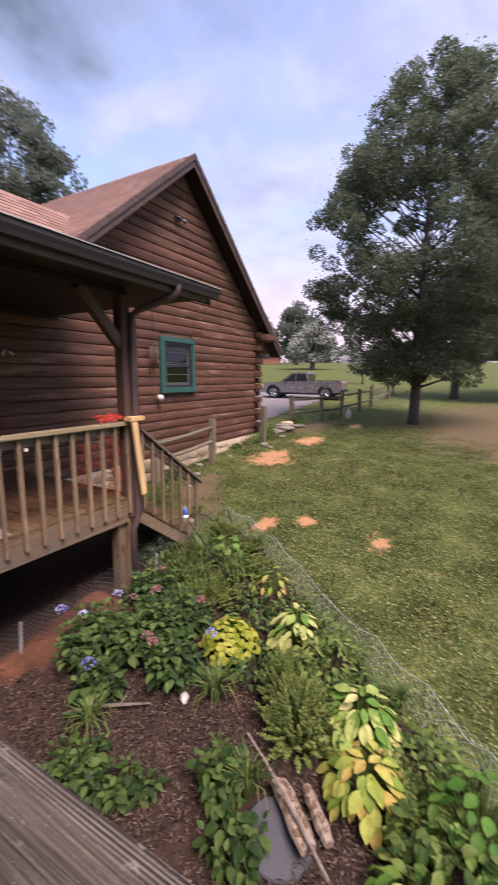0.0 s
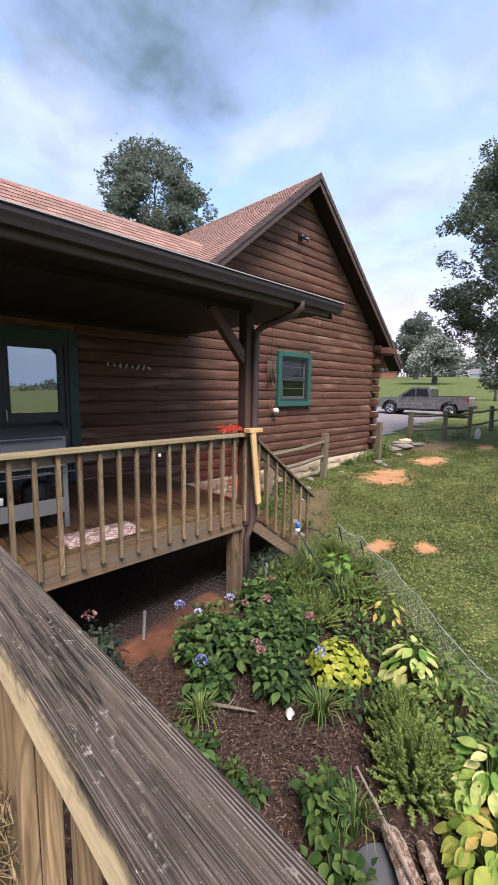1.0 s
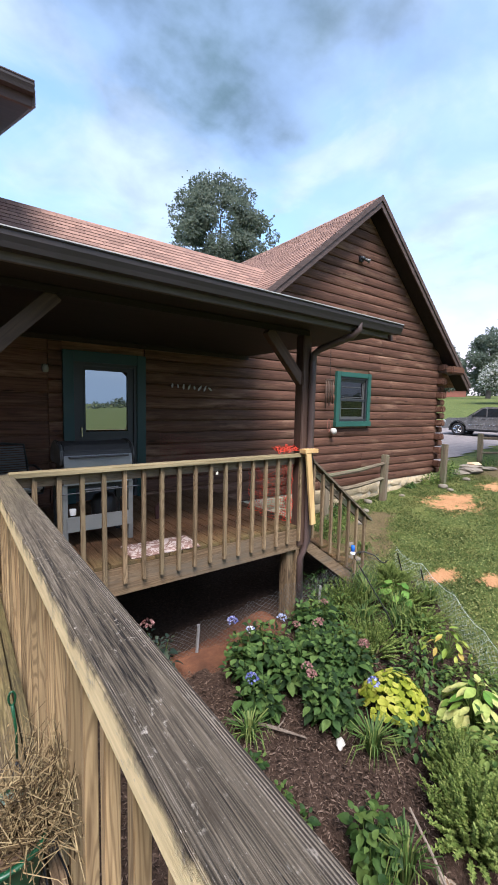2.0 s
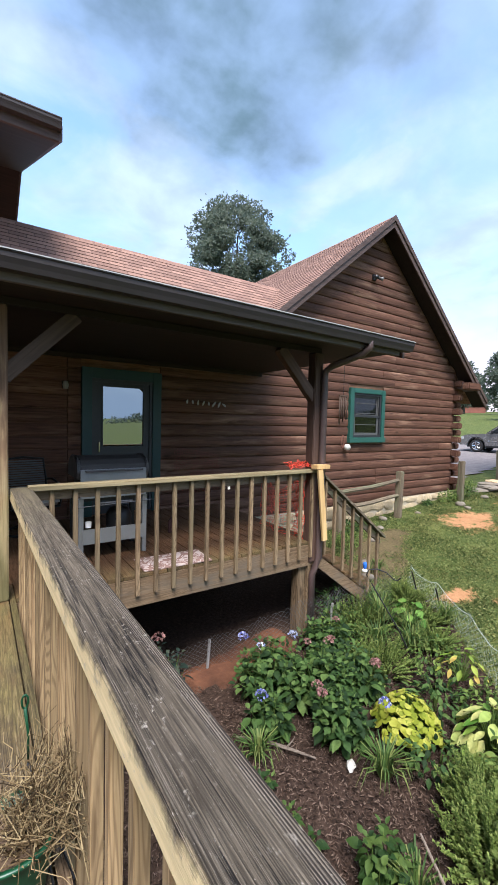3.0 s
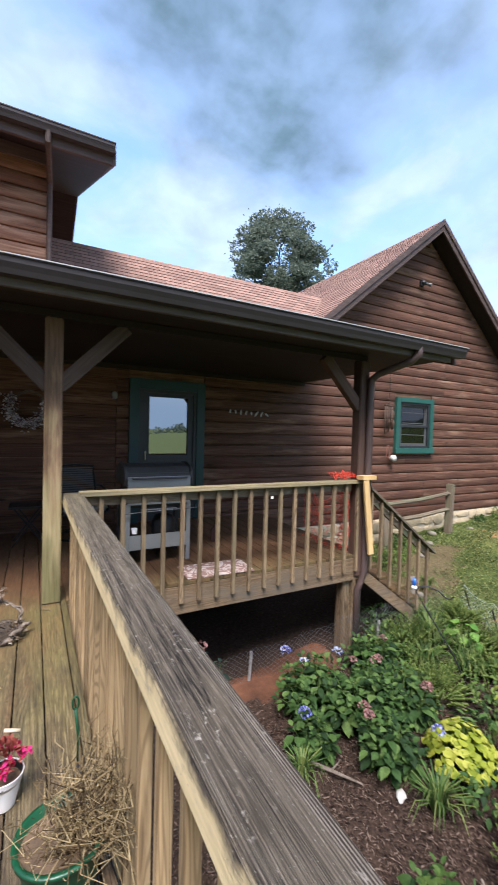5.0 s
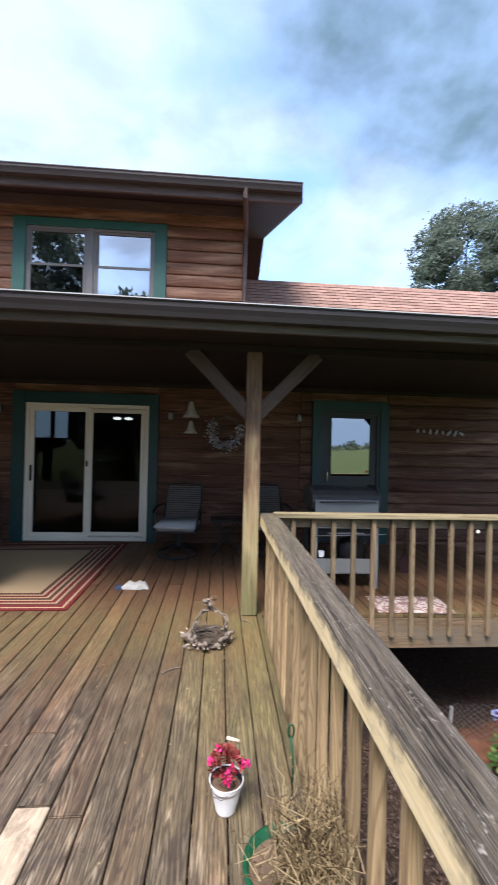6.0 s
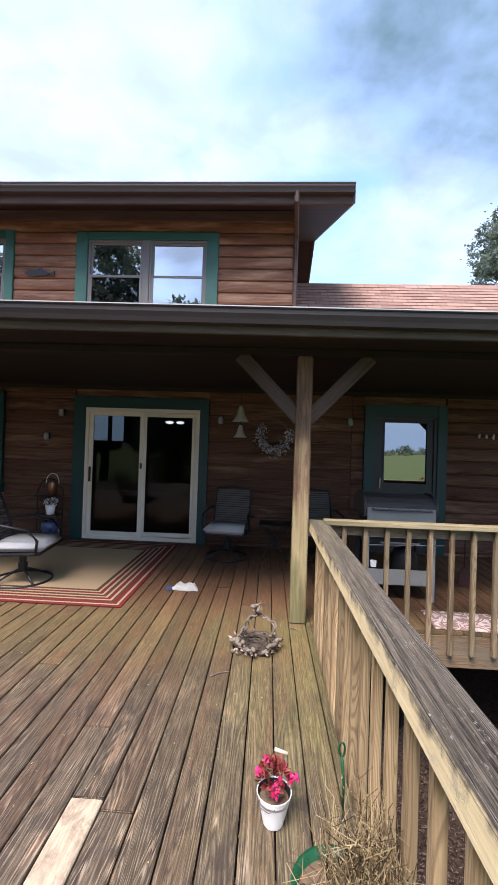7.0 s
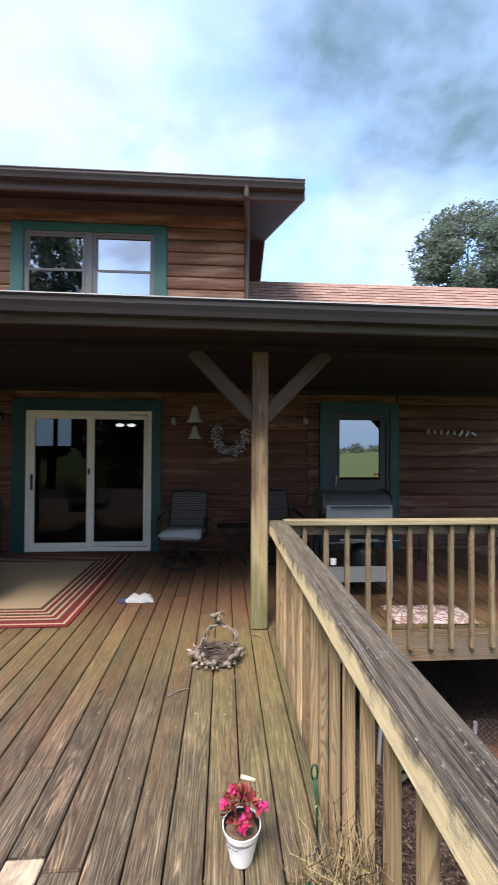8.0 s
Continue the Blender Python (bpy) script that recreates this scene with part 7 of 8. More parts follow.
def sprig_bush(name, at, rx, ry, h, n, label, seed):
    """Upright sprigs, each a thin stem set with small paired leaves."""
    rng = np.random.default_rng(seed)
    t = thing(name, at, label, "shrub")
    stems = Shape()
    p, f, u, L = [], [], [], []
    for i in range(n):
        a, q = rng.uniform(0, 6.283), math.sqrt(rng.uniform(0, 1))
        base = np.array([0.45 * rx * q * math.cos(a), 0.45 * ry * q * math.sin(a), 0.0])
        tip = np.array([rx * q * math.cos(a), ry * q * math.sin(a), h * (1.0 - 0.62 * q * q) * rng.uniform(0.5, 1.18)]) + np.append(rng.normal(size=2) * 0.045, 0.0)
        bend = (base + tip) / 2 + np.array([0, 0, 0.06 * h])
        stems.tube([tuple(base), tuple(bend), tuple(tip)], [0.004, 0.003, 0.0015], 4)
        for k in range(22):
            c = 0.28 + 0.72 * k / 21
            at_ = (1 - c) ** 2 * base + 2 * c * (1 - c) * bend + c * c * tip
            b = k * 2.4 + rng.uniform(0, 1)
            for turn in (b, b + math.pi):
                p.append(at_)
                f.append((math.cos(turn), math.sin(turn), 0.55))
                u.append((-math.cos(turn) * 0.5, -math.sin(turn) * 0.5, 1.0))
                L.append(rng.uniform(0.022, 0.042) * (1.15 - 0.5 * c))
    tagged(part("stalk_tuft", stems, LEAF_MID, t), kind="stuff")
    L = np.array(L)
    part("foliage", leaves_mesh("foliage", np.array(p), np.array(f), np.array(u), L, L * 0.52, LEAF_SPRIG), LEAF_SPRIG, t)
    return t


def on(x, y, dz=0.0):
    return (x, y, gz(x, y) + dz)


HYDRANGEAS = (
    (2.42, -0.50, 0.40, 0.36, 0.50, 260, "hydrangea bush with blue and pale lacecap flowers", ((-0.15, 0.30, 0.50, 0.055, FLOWER_BLUE), (-0.06, 0.08, 0.47, 0.045, FLOWER_PALE), (0.33, 0.02, 0.52, 0.05, FLOWER_PALE))),
    (2.72, -0.92, 0.42, 0.36, 0.52, 270, "hydrangea bush with fading pink flower heads", ((0.20, 0.06, 0.55, 0.05, FLOWER_FADED), (0.02, 0.20, 0.52, 0.045, FLOWER_FADED), (-0.25, -0.25, 0.40, 0.05, FLOWER_FADED))),
    (2.13, -0.90, 0.20, 0.19, 0.36, 90, "small hydrangea with one blue flower head", ((-0.12, -0.02, 0.39, 0.055, FLOWER_BLUE),)),
    (2.60, -1.36, 0.27, 0.27, 0.46, 170, "dense green hydrangea with a blue flower head", ((0.19, -0.32, 0.46, 0.05, FLOWER_BLUE), (-0.17, 0.09, 0.44, 0.045, FLOWER_FADED), (-0.08, 0.16, 0.36, 0.04, FLOWER_FADED))),
    (3.08, -1.06, 0.36, 0.34, 0.46, 210, "leafy hydrangea with faded pink heads", ((-0.02, -0.30, 0.48, 0.05, FLOWER_FADED), (0.04, -0.24, 0.42, 0.045, FLOWER_FADED), (-0.1, 0.22, 0.50, 0.04, FLOWER_FADED))),
    (3.32, -0.48, 0.34, 0.32, 0.42, 190, "leafy hydrangea with faded pink heads", ((0.0, -0.1, 0.45, 0.04, FLOWER_FADED),)),
)
for i, (hx, hy, hrx, hry, hh, hn, hl, hf) in enumerate(HYDRANGEAS):
    whorl_bush("hydrangea", on(hx, hy), hrx, hry, hh, int(hn * 0.125), 0.085, 0.150, LEAF_HYD, hl, 1 + i, flowers=hf)
LEAF_DULL = leaf("dull_leaf", [(0.020, 0.035, 0.026), (0.040, 0.062, 0.045), (0.07, 0.085, 0.055)], 0.2, 0.4, 0.2)
whorl_bush("hydrangea", on(1.50, -1.40), 0.26, 0.28, 0.30, 16, 0.07, 0.12, LEAF_YOUNG, "low bright green bush beside the deck", 36)
whorl_bush("hydrangea", on(1.62, -1.80), 0.18, 0.22, 0.24, 7, 0.07, 0.11, LEAF_YOUNG, "low bright green bush beside the deck", 37)
whorl_bush("garden_shrub", on(1.46, 0.04), 0.22, 0.22, 0.56, 15, 0.07, 0.12, LEAF_DULL, "dark shrub with a withered brown flower by the porch", 38, flowers=((-0.06, 0.05, 0.66, 0.06, FLOWER_FADED),))
whorl_bush("hydrangea", on(1.93, -2.34), 0.19, 0.17, 0.40, 8, 0.08, 0.13, LEAF_YOUNG, "young hydrangea with large toothed leaves in mulch", 39)
whorl_bush("hydrangea", on(1.70, -2.62), 0.21, 0.18, 0.32, 8, 0.07, 0.12, LEAF_YOUNG, "young hydrangea with large toothed leaves in mulch", 31)
sprig_bush("garden_shrub", on(2.62, -2.66), 0.36, 0.36, 0.48, 200, "feathery green garden shrub with fine leaves", 10)
sprig_bush("garden_shrub", on(2.92, -2.44), 0.32, 0.30, 0.46, 150, "feathery green garden shrub with fine leaves", 11)
SHRUBS = (
    (3.32, -2.66, 0.38, 0.34, 0.48, 330, 0.05, 0.10, LEAF_MID, 0.5, "leafy green perennial beside the garden net", 12),
    (3.55, -1.05, 0.42, 0.38, 0.34, 420, 0.03, 0.07, LEAF_FEATHER, 0.5, "tangled green perennials in the flower bed", 13),
    (4.00, -0.40, 0.46, 0.40, 0.40, 560, 0.03, 0.07, LEAF_FEATHER, 0.45, "tangled green perennials in the flower bed", 14),
    (4.10, -1.32, 0.36, 0.34, 0.28, 340, 0.03, 0.07, LEAF_MID, 0.5, "tangled green perennials in the flower bed", 15),
    (3.55, -1.70, 0.32, 0.28, 0.28, 220, 0.05, 0.09, LEAF_HYD, 0.5, "dark-leaved perennial in the flower bed", 16),
    (4.66, -0.80, 0.36, 0.34, 0.30, 460, 0.03, 0.06, LEAF_FEATHER, 0.45, "tangled green perennials near the garden net", 17),
    (3.95, 0.10, 0.34, 0.28, 0.38, 280, 0.04, 0.08, LEAF_HYD, 0.5, "green perennials at the foot of the stair", 18),
    (3.02, -2.02, 0.28, 0.26, 0.26, 190, 0.04, 0.08, LEAF_HYD, 0.55, "dark-leaved perennial in the flower bed", 19),
    (2.12, -3.80, 0.44, 0.38, 0.42, 330, 0.06, 0.11, LEAF_MID, 0.55, "lush green perennial at the edge of the bed", 20),
    (2.72, -3.62, 0.34, 0.32, 0.36, 280, 0.05, 0.09, LEAF_MID, 0.5, "lush green perennial at the edge of the bed", 22),
    (3.12, -3.02, 0.28, 0.26, 0.32, 260, 0.03, 0.08, LEAF_HYD, 0.5, "dark-leaved perennial beside the garden net", 23),
    (3.85, -2.06, 0.28, 0.26, 0.28, 300, 0.03, 0.07, LEAF_MID, 0.5, "mixed green perennials filling the flower bed", 42),
    (4.38, -1.18, 0.30, 0.28, 0.28, 330, 0.03, 0.07, LEAF_FEATHER, 0.5, "mixed green perennials filling the flower bed", 45),
    (5.00, -0.36, 0.32, 0.30, 0.30, 360, 0.03, 0.07, LEAF_FEATHER, 0.5, "mixed green perennials filling the flower bed", 46),
    (3.62, -0.40, 0.34, 0.32, 0.38, 330, 0.03, 0.07, LEAF_MID, 0.5, "mixed green perennials filling the flower bed", 47),
    (2.40, -3.60, 0.30, 0.28, 0.34, 300, 0.03, 0.07, LEAF_FEATHER, 0.5, "mixed green perennials filling the flower bed", 48),
)
for sx, sy, srx, sry, sh, sn, sa, sb, sm, sq, sl, sd in SHRUBS:
    if sm is LEAF_FEATHER:
        sprig_bush("garden_shrub", on(sx, sy), srx * 1.1, sry * 1.1, sh, int(sn * 0.30), sl, sd)
        continue
    bush("garden_shrub", on(sx, sy), srx, sry, sh, sn, sa, sb, sm, sl, sd, ratio=sq, stems=7)

for i, (wx, wy, wr_) in enumerate(((5.9, 1.6, 0.34), (6.6, 2.2, 0.30), (7.3, 2.40, 0.16), (9.9, 2.42, 0.14), (10.7, 2.3, 0.30), (11.6, 2.3, 0.36), (12.3, 2.6, 0.40), (14.9, 2.6, 0.36), (17.2, 1.9, 0.34))):
    bush("weed_clump", on(wx, wy), wr_, wr_ * 0.7, wr_ * 1.1, 260, 0.035, 0.09, (LEAF_MID, LEAF_HYD)[i % 2], "dark green weeds growing at the foundation", 70 + i, ratio=0.4, stems=5, category="weed", group="weeds along the foundation")


def rosette(name, at, n, L, width, mat, label, seed, spread=0.30, height=0.30, lobed=False, category="plant"):
    """A clump of broad leaves; each leaf is a piece of its own."""
    rng = random.Random(seed)
    t = thing(name, at, label, category)
    kinds = []
    for k in range(3):
        v, f = [], []
        rows = 6
        for i in range(rows + 1):
            a = i / rows
            if lobed:
                w = (0.5 * math.sin(math.pi * min(1, a * 0.92 + 0.08)) ** 0.6) * (1 + 0.16 * math.cos(a * 15 + k))
            else:
                w = 0.5 * math.sin(math.pi * (a * 0.97 + 0.02)) ** 0.85 * (1.05 - 0.25 * a)
            z = -0.28 * a * a * (0.7 + 0.3 * k) + 0.05 * a
            for b in (-1, -0.5, 0, 0.5, 1):
                v.append((a, w * b, z + 0.10 * abs(b) * (1 - a * 0.5) + (0.035 * math.sin(9 * a + b * 4 + k) if lobed else 0.012 * math.sin(14 * b))))
        f = [(i * 5 + j, i * 5 + j + 1, (i + 1) * 5 + j + 1, (i + 1) * 5 + j) for i in range(rows) for j in range(4)]
        kinds.append(Shape().add([(x * L, y * width, z * L) for x, y, z in v], f).mesh("leaf", mat, smooth=True))
    stalks = Shape()
    for i in range(n):
        a = i * 2.399 + rng.uniform(-0.3, 0.3)
        q = math.sqrt((i + 0.5) / n)
        x, y = spread * q * math.cos(a), spread * q * math.sin(a)
        z = height * (1 - 0.65 * q * q) * rng.uniform(0.85, 1.1)
        tilt = 15 + 45 * q + rng.uniform(-12, 12)
        sc = rng.uniform(0.7, 1.1)
        m = pose(x, y, z, 0, 0, math.degrees(a) + rng.uniform(-25, 25)) @ pose(0, 0, 0, rng.uniform(-18, 18), tilt - 20, 0) @ Matrix.Diagonal((sc, sc, sc, 1))
        part("leaf", kinds[i % 3], mat, t, m=m)
        stalks.tube([(x * 0.1, y * 0.1, 0), (x * 0.6, y * 0.6, z * 0.7), (x, y, z)], 0.004, 4)
    tagged(part("rootstock", stalks, LEAF_MID, t), kind="stuff")
    return t


rosette("heuchera", on(3.09, -1.70), 260, 0.058, 0.080, LEAF_LIME, "lime-yellow coral bells with ruffled leaves", 1, 0.29, 0.34, lobed=True)
rosette("hosta", on(3.46, -2.26, 0.04), 70, 0.15, 0.090, LEAF_HOSTA, "variegated green and cream hosta", 2, 0.24, 0.36)
rosette("hosta", on(2.84, -3.08), 120, 0.155, 0.100, LEAF_HOSTA, "variegated green and cream hosta", 3, 0.28, 0.38)
rosette("hosta", on(2.44, -3.24), 90, 0.140, 0.095, LEAF_GOLD, "hosta with yellowing and brown leaves", 4, 0.26, 0.30)
rosette("broadleaf_plant", on(2.42, -3.92), 80, 0.105, 0.08, LEAF_BROAD, "broad-leaved green plant at the bed edge", 5, 0.36, 0.48)
rosette("broadleaf_plant", on(1.88, -3.62), 40, 0.13, 0.075, LEAF_HOSTA, "variegated green and cream hosta", 6, 0.26, 0.30)
rosette("broadleaf_plant", on(4.50, -0.76), 22, 0.13, 0.12, LEAF_BROAD, "bright broad-leaved plant beside the net", 7, 0.20, 0.36)
rosette("hosta", on(4.06, -1.68, 0.03), 26, 0.11, 0.055, LEAF_GOLD, "hosta with yellowing and brown leaves", 8, 0.22, 0.30)


def grass_clump(name, at, n, L, spread, mat, label, seed):
    rng = np.random.default_rng(seed)
    t = thing(name, at, label, "grass clump")
    s = Shape()
    for i in range(n):
        a, o, l = rng.uniform(0, 6.28), rng.uniform(0.3, 1.0) * spread, rng.uniform(0.6, 1.0) * L
        c, sn = math.cos(a), math.sin(a)
        w = 0.006
        pts = [(0.03 * c, 0.03 * sn, 0), (0.35 * o * c, 0.35 * o * sn, l * 0.65), (0.75 * o * c, 0.75 * o * sn, l * 0.85), (o * c, o * sn, l * (0.85 - 0.5 * o / spread))]
        v = []
        for k, p in enumerate(pts):
            ww = w * (1, 1, 0.7, 0.1)[k]
            v += [(p[0] - sn * ww, p[1] + c * ww, p[2]), (p[0] + sn * ww, p[1] - c * ww, p[2])]
        s.add(v, [(0, 1, 3, 2), (2, 3, 5, 4), (4, 5, 7, 6)])
    tagged(part("tuft", s, mat, t), kind="stuff")
    return t


grass_clump("grass_clump", on(2.60, -1.84), 80, 0.34, 0.34, LEAF_CLUMP, "clump of arching daylily leaves", 1)
grass_clump("grass_clump", on(1.86, -1.10), 70, 0.28, 0.30, LEAF_CLUMP, "clump of arching daylily leaves", 2)
grass_clump("grass_clump", on(4.24, -0.50), 140, 0.46, 0.36, LEAF_CLUMP, "tall clump of narrow green leaves by the stair", 3)
grass_clump("grass_clump", on(2.02, -2.52), 60, 0.40, 0.26, LEAF_CLUMP, "clump of arching daylily leaves", 4)
grass_clump("grass_clump", on(4.95, -1.0), 90, 0.34, 0.30, LEAF_CLUMP, "wild grass tuft at the garden net", 5)
grass_clump("grass_clump", on(4.3, -0.9), 80, 0.38, 0.30, LEAF_CLUMP, "wild grass tuft in the flower bed", 6)
grass_clump("grass_clump", on(5.5, 0.55), 100, 0.25, 0.25, LEAF_CLUMP, "wild grass tuft by the stair foot", 7)
grass_clump("grass_clump", on(3.80, -0.80), 110, 0.36, 0.34, LEAF_CLUMP, "wild grass tuft in the flower bed", 9)
grass_clump("grass_clump", on(4.12, -1.05), 100, 0.32, 0.34, LEAF_CLUMP, "wild grass tuft in the flower bed", 10)
grass_clump("grass_clump", on(4.55, -0.15), 110, 0.36, 0.34, LEAF_CLUMP, "wild grass tuft in the flower bed", 11)
grass_clump("grass_clump", on(3.3, -3.3), 70, 0.26, 0.26, LEAF_CLUMP, "wild grass tuft at the garden net", 8)


def build_mulch():
    rng = np.random.default_rng(50)
    n = 85000
    x, y = rng.uniform(0.2, 5.4, n), rng.uniform(-4.8, 0.3, n)
    keep = inside(x, y, BED) & ~((x > 1.6) & (x < 3.2) & (y > bank_edge(x)))
    x, y = x[keep], y[keep]
    n = len(x)
    p = np.stack([x, y, land(x, y) + rng.uniform(0.0, 0.035, n)], -1)
    a = rng.uniform(0, 2 * math.pi, n)
    fwd = np.stack([np.cos(a), np.sin(a), rng.normal(0, 0.25, n)], -1)
    nrm = np.stack([rng.normal(0, 0.45, n), rng.normal(0, 0.45, n), np.ones(n)], -1)
    me = leaves_mesh("mulch", p, fwd, nrm, rng.uniform(0.012, 0.060, n), rng.uniform(0.004, 0.013, n), MULCHCHIP, "diamond")
    tagged(new("mulch", me), "dark brown shredded bark mulch over the bed", "mulch", kind="stuff")


build_mulch()


def build_lawn():
    rng = np.random.default_rng(51)
    n = 300000
    r = 3.2 + 13.5 * rng.uniform(0, 1, n) ** 0.75
    a = rng.uniform(radians(-14), radians(46), n)
    x, y = -0.1 + r * np.cos(a), -3.7 + r * np.sin(a)
    keep = ~inside(x, y, BED) & (y < 2.45) & (spots(x, y, CLAY) < 0.5 + rng.uniform(-0.1, 0.12, n)) & (spots(x, y, WORN) < 0.55 + rng.uniform(-0.15, 0.2, n)) & ~((x < 4.9) & (y > -0.2))
    dens = np.array([noise.noise((u * 1.3, v * 1.3, 7)) for u, v in zip(x, y)])
    keep &= rng.uniform(-0.75, 0.45, n) < dens
    x, y = x[keep], y[keep]
    n = len(x)
    p = np.stack([x, y, land(x, y) + 0.0], -1)
    b = rng.uniform(0, 2 * math.pi, n)
    fwd = np.stack([np.cos(b) * 0.75, np.sin(b) * 0.75, np.full(n, 0.75)], -1) + rng.normal(size=(n, 3)) * 0.25
    nrm = np.stack([-np.cos(b), -np.sin(b), np.full(n, 0.6)], -1)
    L = rng.uniform(0.025, 0.085, n)
    me = leaves_mesh("lawn_grass", p, fwd, nrm, L, rng.uniform(0.005, 0.012, n), LEAF_GRASS, "blade")
    tagged(new("lawn_grass", me), "short uneven blades of lawn grass", "grass", kind="stuff")
    # clover and plantain leaves that catch the light
    m = 34000
    r = 3.2 + 8.5 * rng.uniform(0, 1, m) ** 0.8
    a = rng.uniform(radians(-14), radians(46), m)
    x, y = -0.1 + r * np.cos(a), -3.7 + r * np.sin(a)
    keep = ~inside(x, y, BED) & (y < 2.4) & (spots(x, y, CLAY) < 0.5) & (spots(x, y, WORN) < 0.5) & ~((x < 4.9) & (y > -0.2))
    x, y = x[keep], y[keep]
    m = len(x)
    p = np.stack([x, y, land(x, y) + rng.uniform(0.015, 0.055, m)], -1)
    b = rng.uniform(0, 2 * math.pi, m)
    me = leaves_mesh("clover", p, np.stack([np.cos(b), np.sin(b), rng.normal(0, 0.2, m)], -1), np.stack([rng.normal(0, 0.3, m), rng.normal(0, 0.3, m), np.ones(m)], -1), rng.uniform(0.015, 0.036, m), rng.uniform(0.010, 0.024, m), LEAF_CLOVER, "leaf")
    tagged(new("clover", me), "pale clover leaves scattered in the lawn", "clover", kind="stuff")


LEAF_CLOVER = leaf("clover_leaf", [(0.06, 0.11, 0.025), (0.11, 0.16, 0.04), (0.24, 0.27, 0.09), (0.33, 0.34, 0.14)], 0.2, 0.5, 0.15)
build_lawn()

# things lying in the bed
disc = solo("garden_disc", Shape().lathe([(0.0, 0.0), (0.215, 0.0), (0.225, 0.01), (0.215, 0.022), (0.0, 0.028)], 32), SLATE, "round grey metal disc lying in the mulch", "disc", smooth=False, m=pose(1.90, -2.82, gz(1.9, -2.82) + 0.03, 8, -6, 0))
logs = [((2.20, -2.70, 0.06), (1.90, -3.04, 0.09), 0.052), ((2.26, -2.86, 0.05), (2.00, -3.12, 0.06), 0.046), ((2.14, -2.68, 0.12), (1.84, -3.03, 0.14), 0.048)]
for a, b, r in logs:
    s = Shape()
    va, vb = Vector(on(a[0], a[1], a[2])), Vector(on(b[0], b[1], b[2]))
    mid = (va + vb) / 2 + Vector((0.01, 0.015, 0.01))
    s.tube([va, va.lerp(mid, 0.5), mid, mid.lerp(vb, 0.5), vb], [r * 0.7, r, r * 0.9, r * 1.05, r * 0.75], 7)
    solo("firewood", s, BIRCH, "split pale firewood piece lying in the bed", "firewood", group="firewood in the bed", bevel=0.004)
solo("stick", Shape().tube([on(2.16, -2.44, 0.36), on(2.10, -2.64, 0.26), on(1.95, -2.90, 0.21), on(1.74, -3.20, 0.20)], [0.008, 0.010, 0.012, 0.012], 6), TWIG, "long bare stick leaning over the firewood", "stick")
solo("branch", Shape().tube([on(1.78, -0.86, 0.07), on(1.94, -1.04, 0.09), on(2.08, -1.21, 0.07), on(2.24, -1.42, 0.05)], [0.009, 0.015, 0.016, 0.007], 6).tube([on(2.08, -1.21, 0.07), on(2.17, -1.19, 0.08), on(2.23, -1.15, 0.06)], [0.009, 0.006, 0.003], 5), TWIG, "forked dry branch lying on the mulch", "branch")
rr = random.Random(15)
solo("white_stone", Shape().rock(on(2.45, -1.62, 0.03), 0.060, 0.038, 0.030, rr, 0.6), WHITEROCK, "jagged white stone in the flower bed", "stone")
for sx, sy, sr in ((6.6, 1.5, 0.13), (7.3, 1.9, 0.12), (7.9, 2.3, 0.14), (10.6, 1.9, 0.18), (10.4, 1.6, 0.13), (9.0, 2.1, 0.10), (5.6, 0.9, 0.12), (5.2, 0.5, 0.14), (11.9, 1.9, 0.14)):
    solo("rock", Shape().rock(on(sx, sy, sr * 0.2), sr * 0.8, sr * 0.65, sr * 0.42, rr, sx), ROCK, "rounded grey field rock in the grass", "rock", group="rocks by the house", smooth=True)
for i, (sx, sy, a, b, z) in enumerate(((13.3, 2.5, 0.55, 0.4, 0.05), (13.2, 2.4, 0.42, 0.30, 0.13), (13.35, 2.45, 0.36, 0.26, 0.20), (12.8, 2.5, 0.30, 0.25, 0.04), (13.5, 2.45, 0.26, 0.2, 0.26), (14.2, 2.3, 0.26, 0.18, 0.06))):
    solo("stone_slab", Shape().rock(on(sx, sy, z), a, b, 0.06, rr, i), ROCK if i != 4 else SPLIT, "flat stone slabs piled by the fence", "stone slab", group="slabs by the fence")
solo("white_stone", Shape().rock(on(17.6, 1.35, 0.22), 0.12, 0.10, 0.26, rr, 1), WHITEROCK, "upright white stone by the fence", "stone")


# ---- fences ----
def rail_fence(pts, heights, rails, label, group):
    for i, ((x, y), h) in enumerate(zip(pts, heights)):
        t = thing("fence_post", on(x, y), label, "fence post", group)
        part("post", Shape().box(-0.075, -0.075, -0.2, 0.075, 0.075, h, pose(0, 0, 0, 1.5 * (i % 3 - 1), 2 * (i % 2), 12 * i)), GREYPOST, t, bevel=0.012)
    for i, ((xa, ya), (xb, yb)) in enumerate(zip(pts, pts[1:])):
        for z in rails:
            a, b = Vector(on(xa, ya, z)), Vector(on(xb, yb, z - (0.05 if i % 2 else 0)))
            mid = (a + b) / 2 + Vector((0, 0, -0.03))
            solo("fence_rail", Shape().tube([a, mid, b], [0.045, 0.05, 0.042], 7), GREYRAIL, "weathered grey split fence rail", "fence rail", group=group)


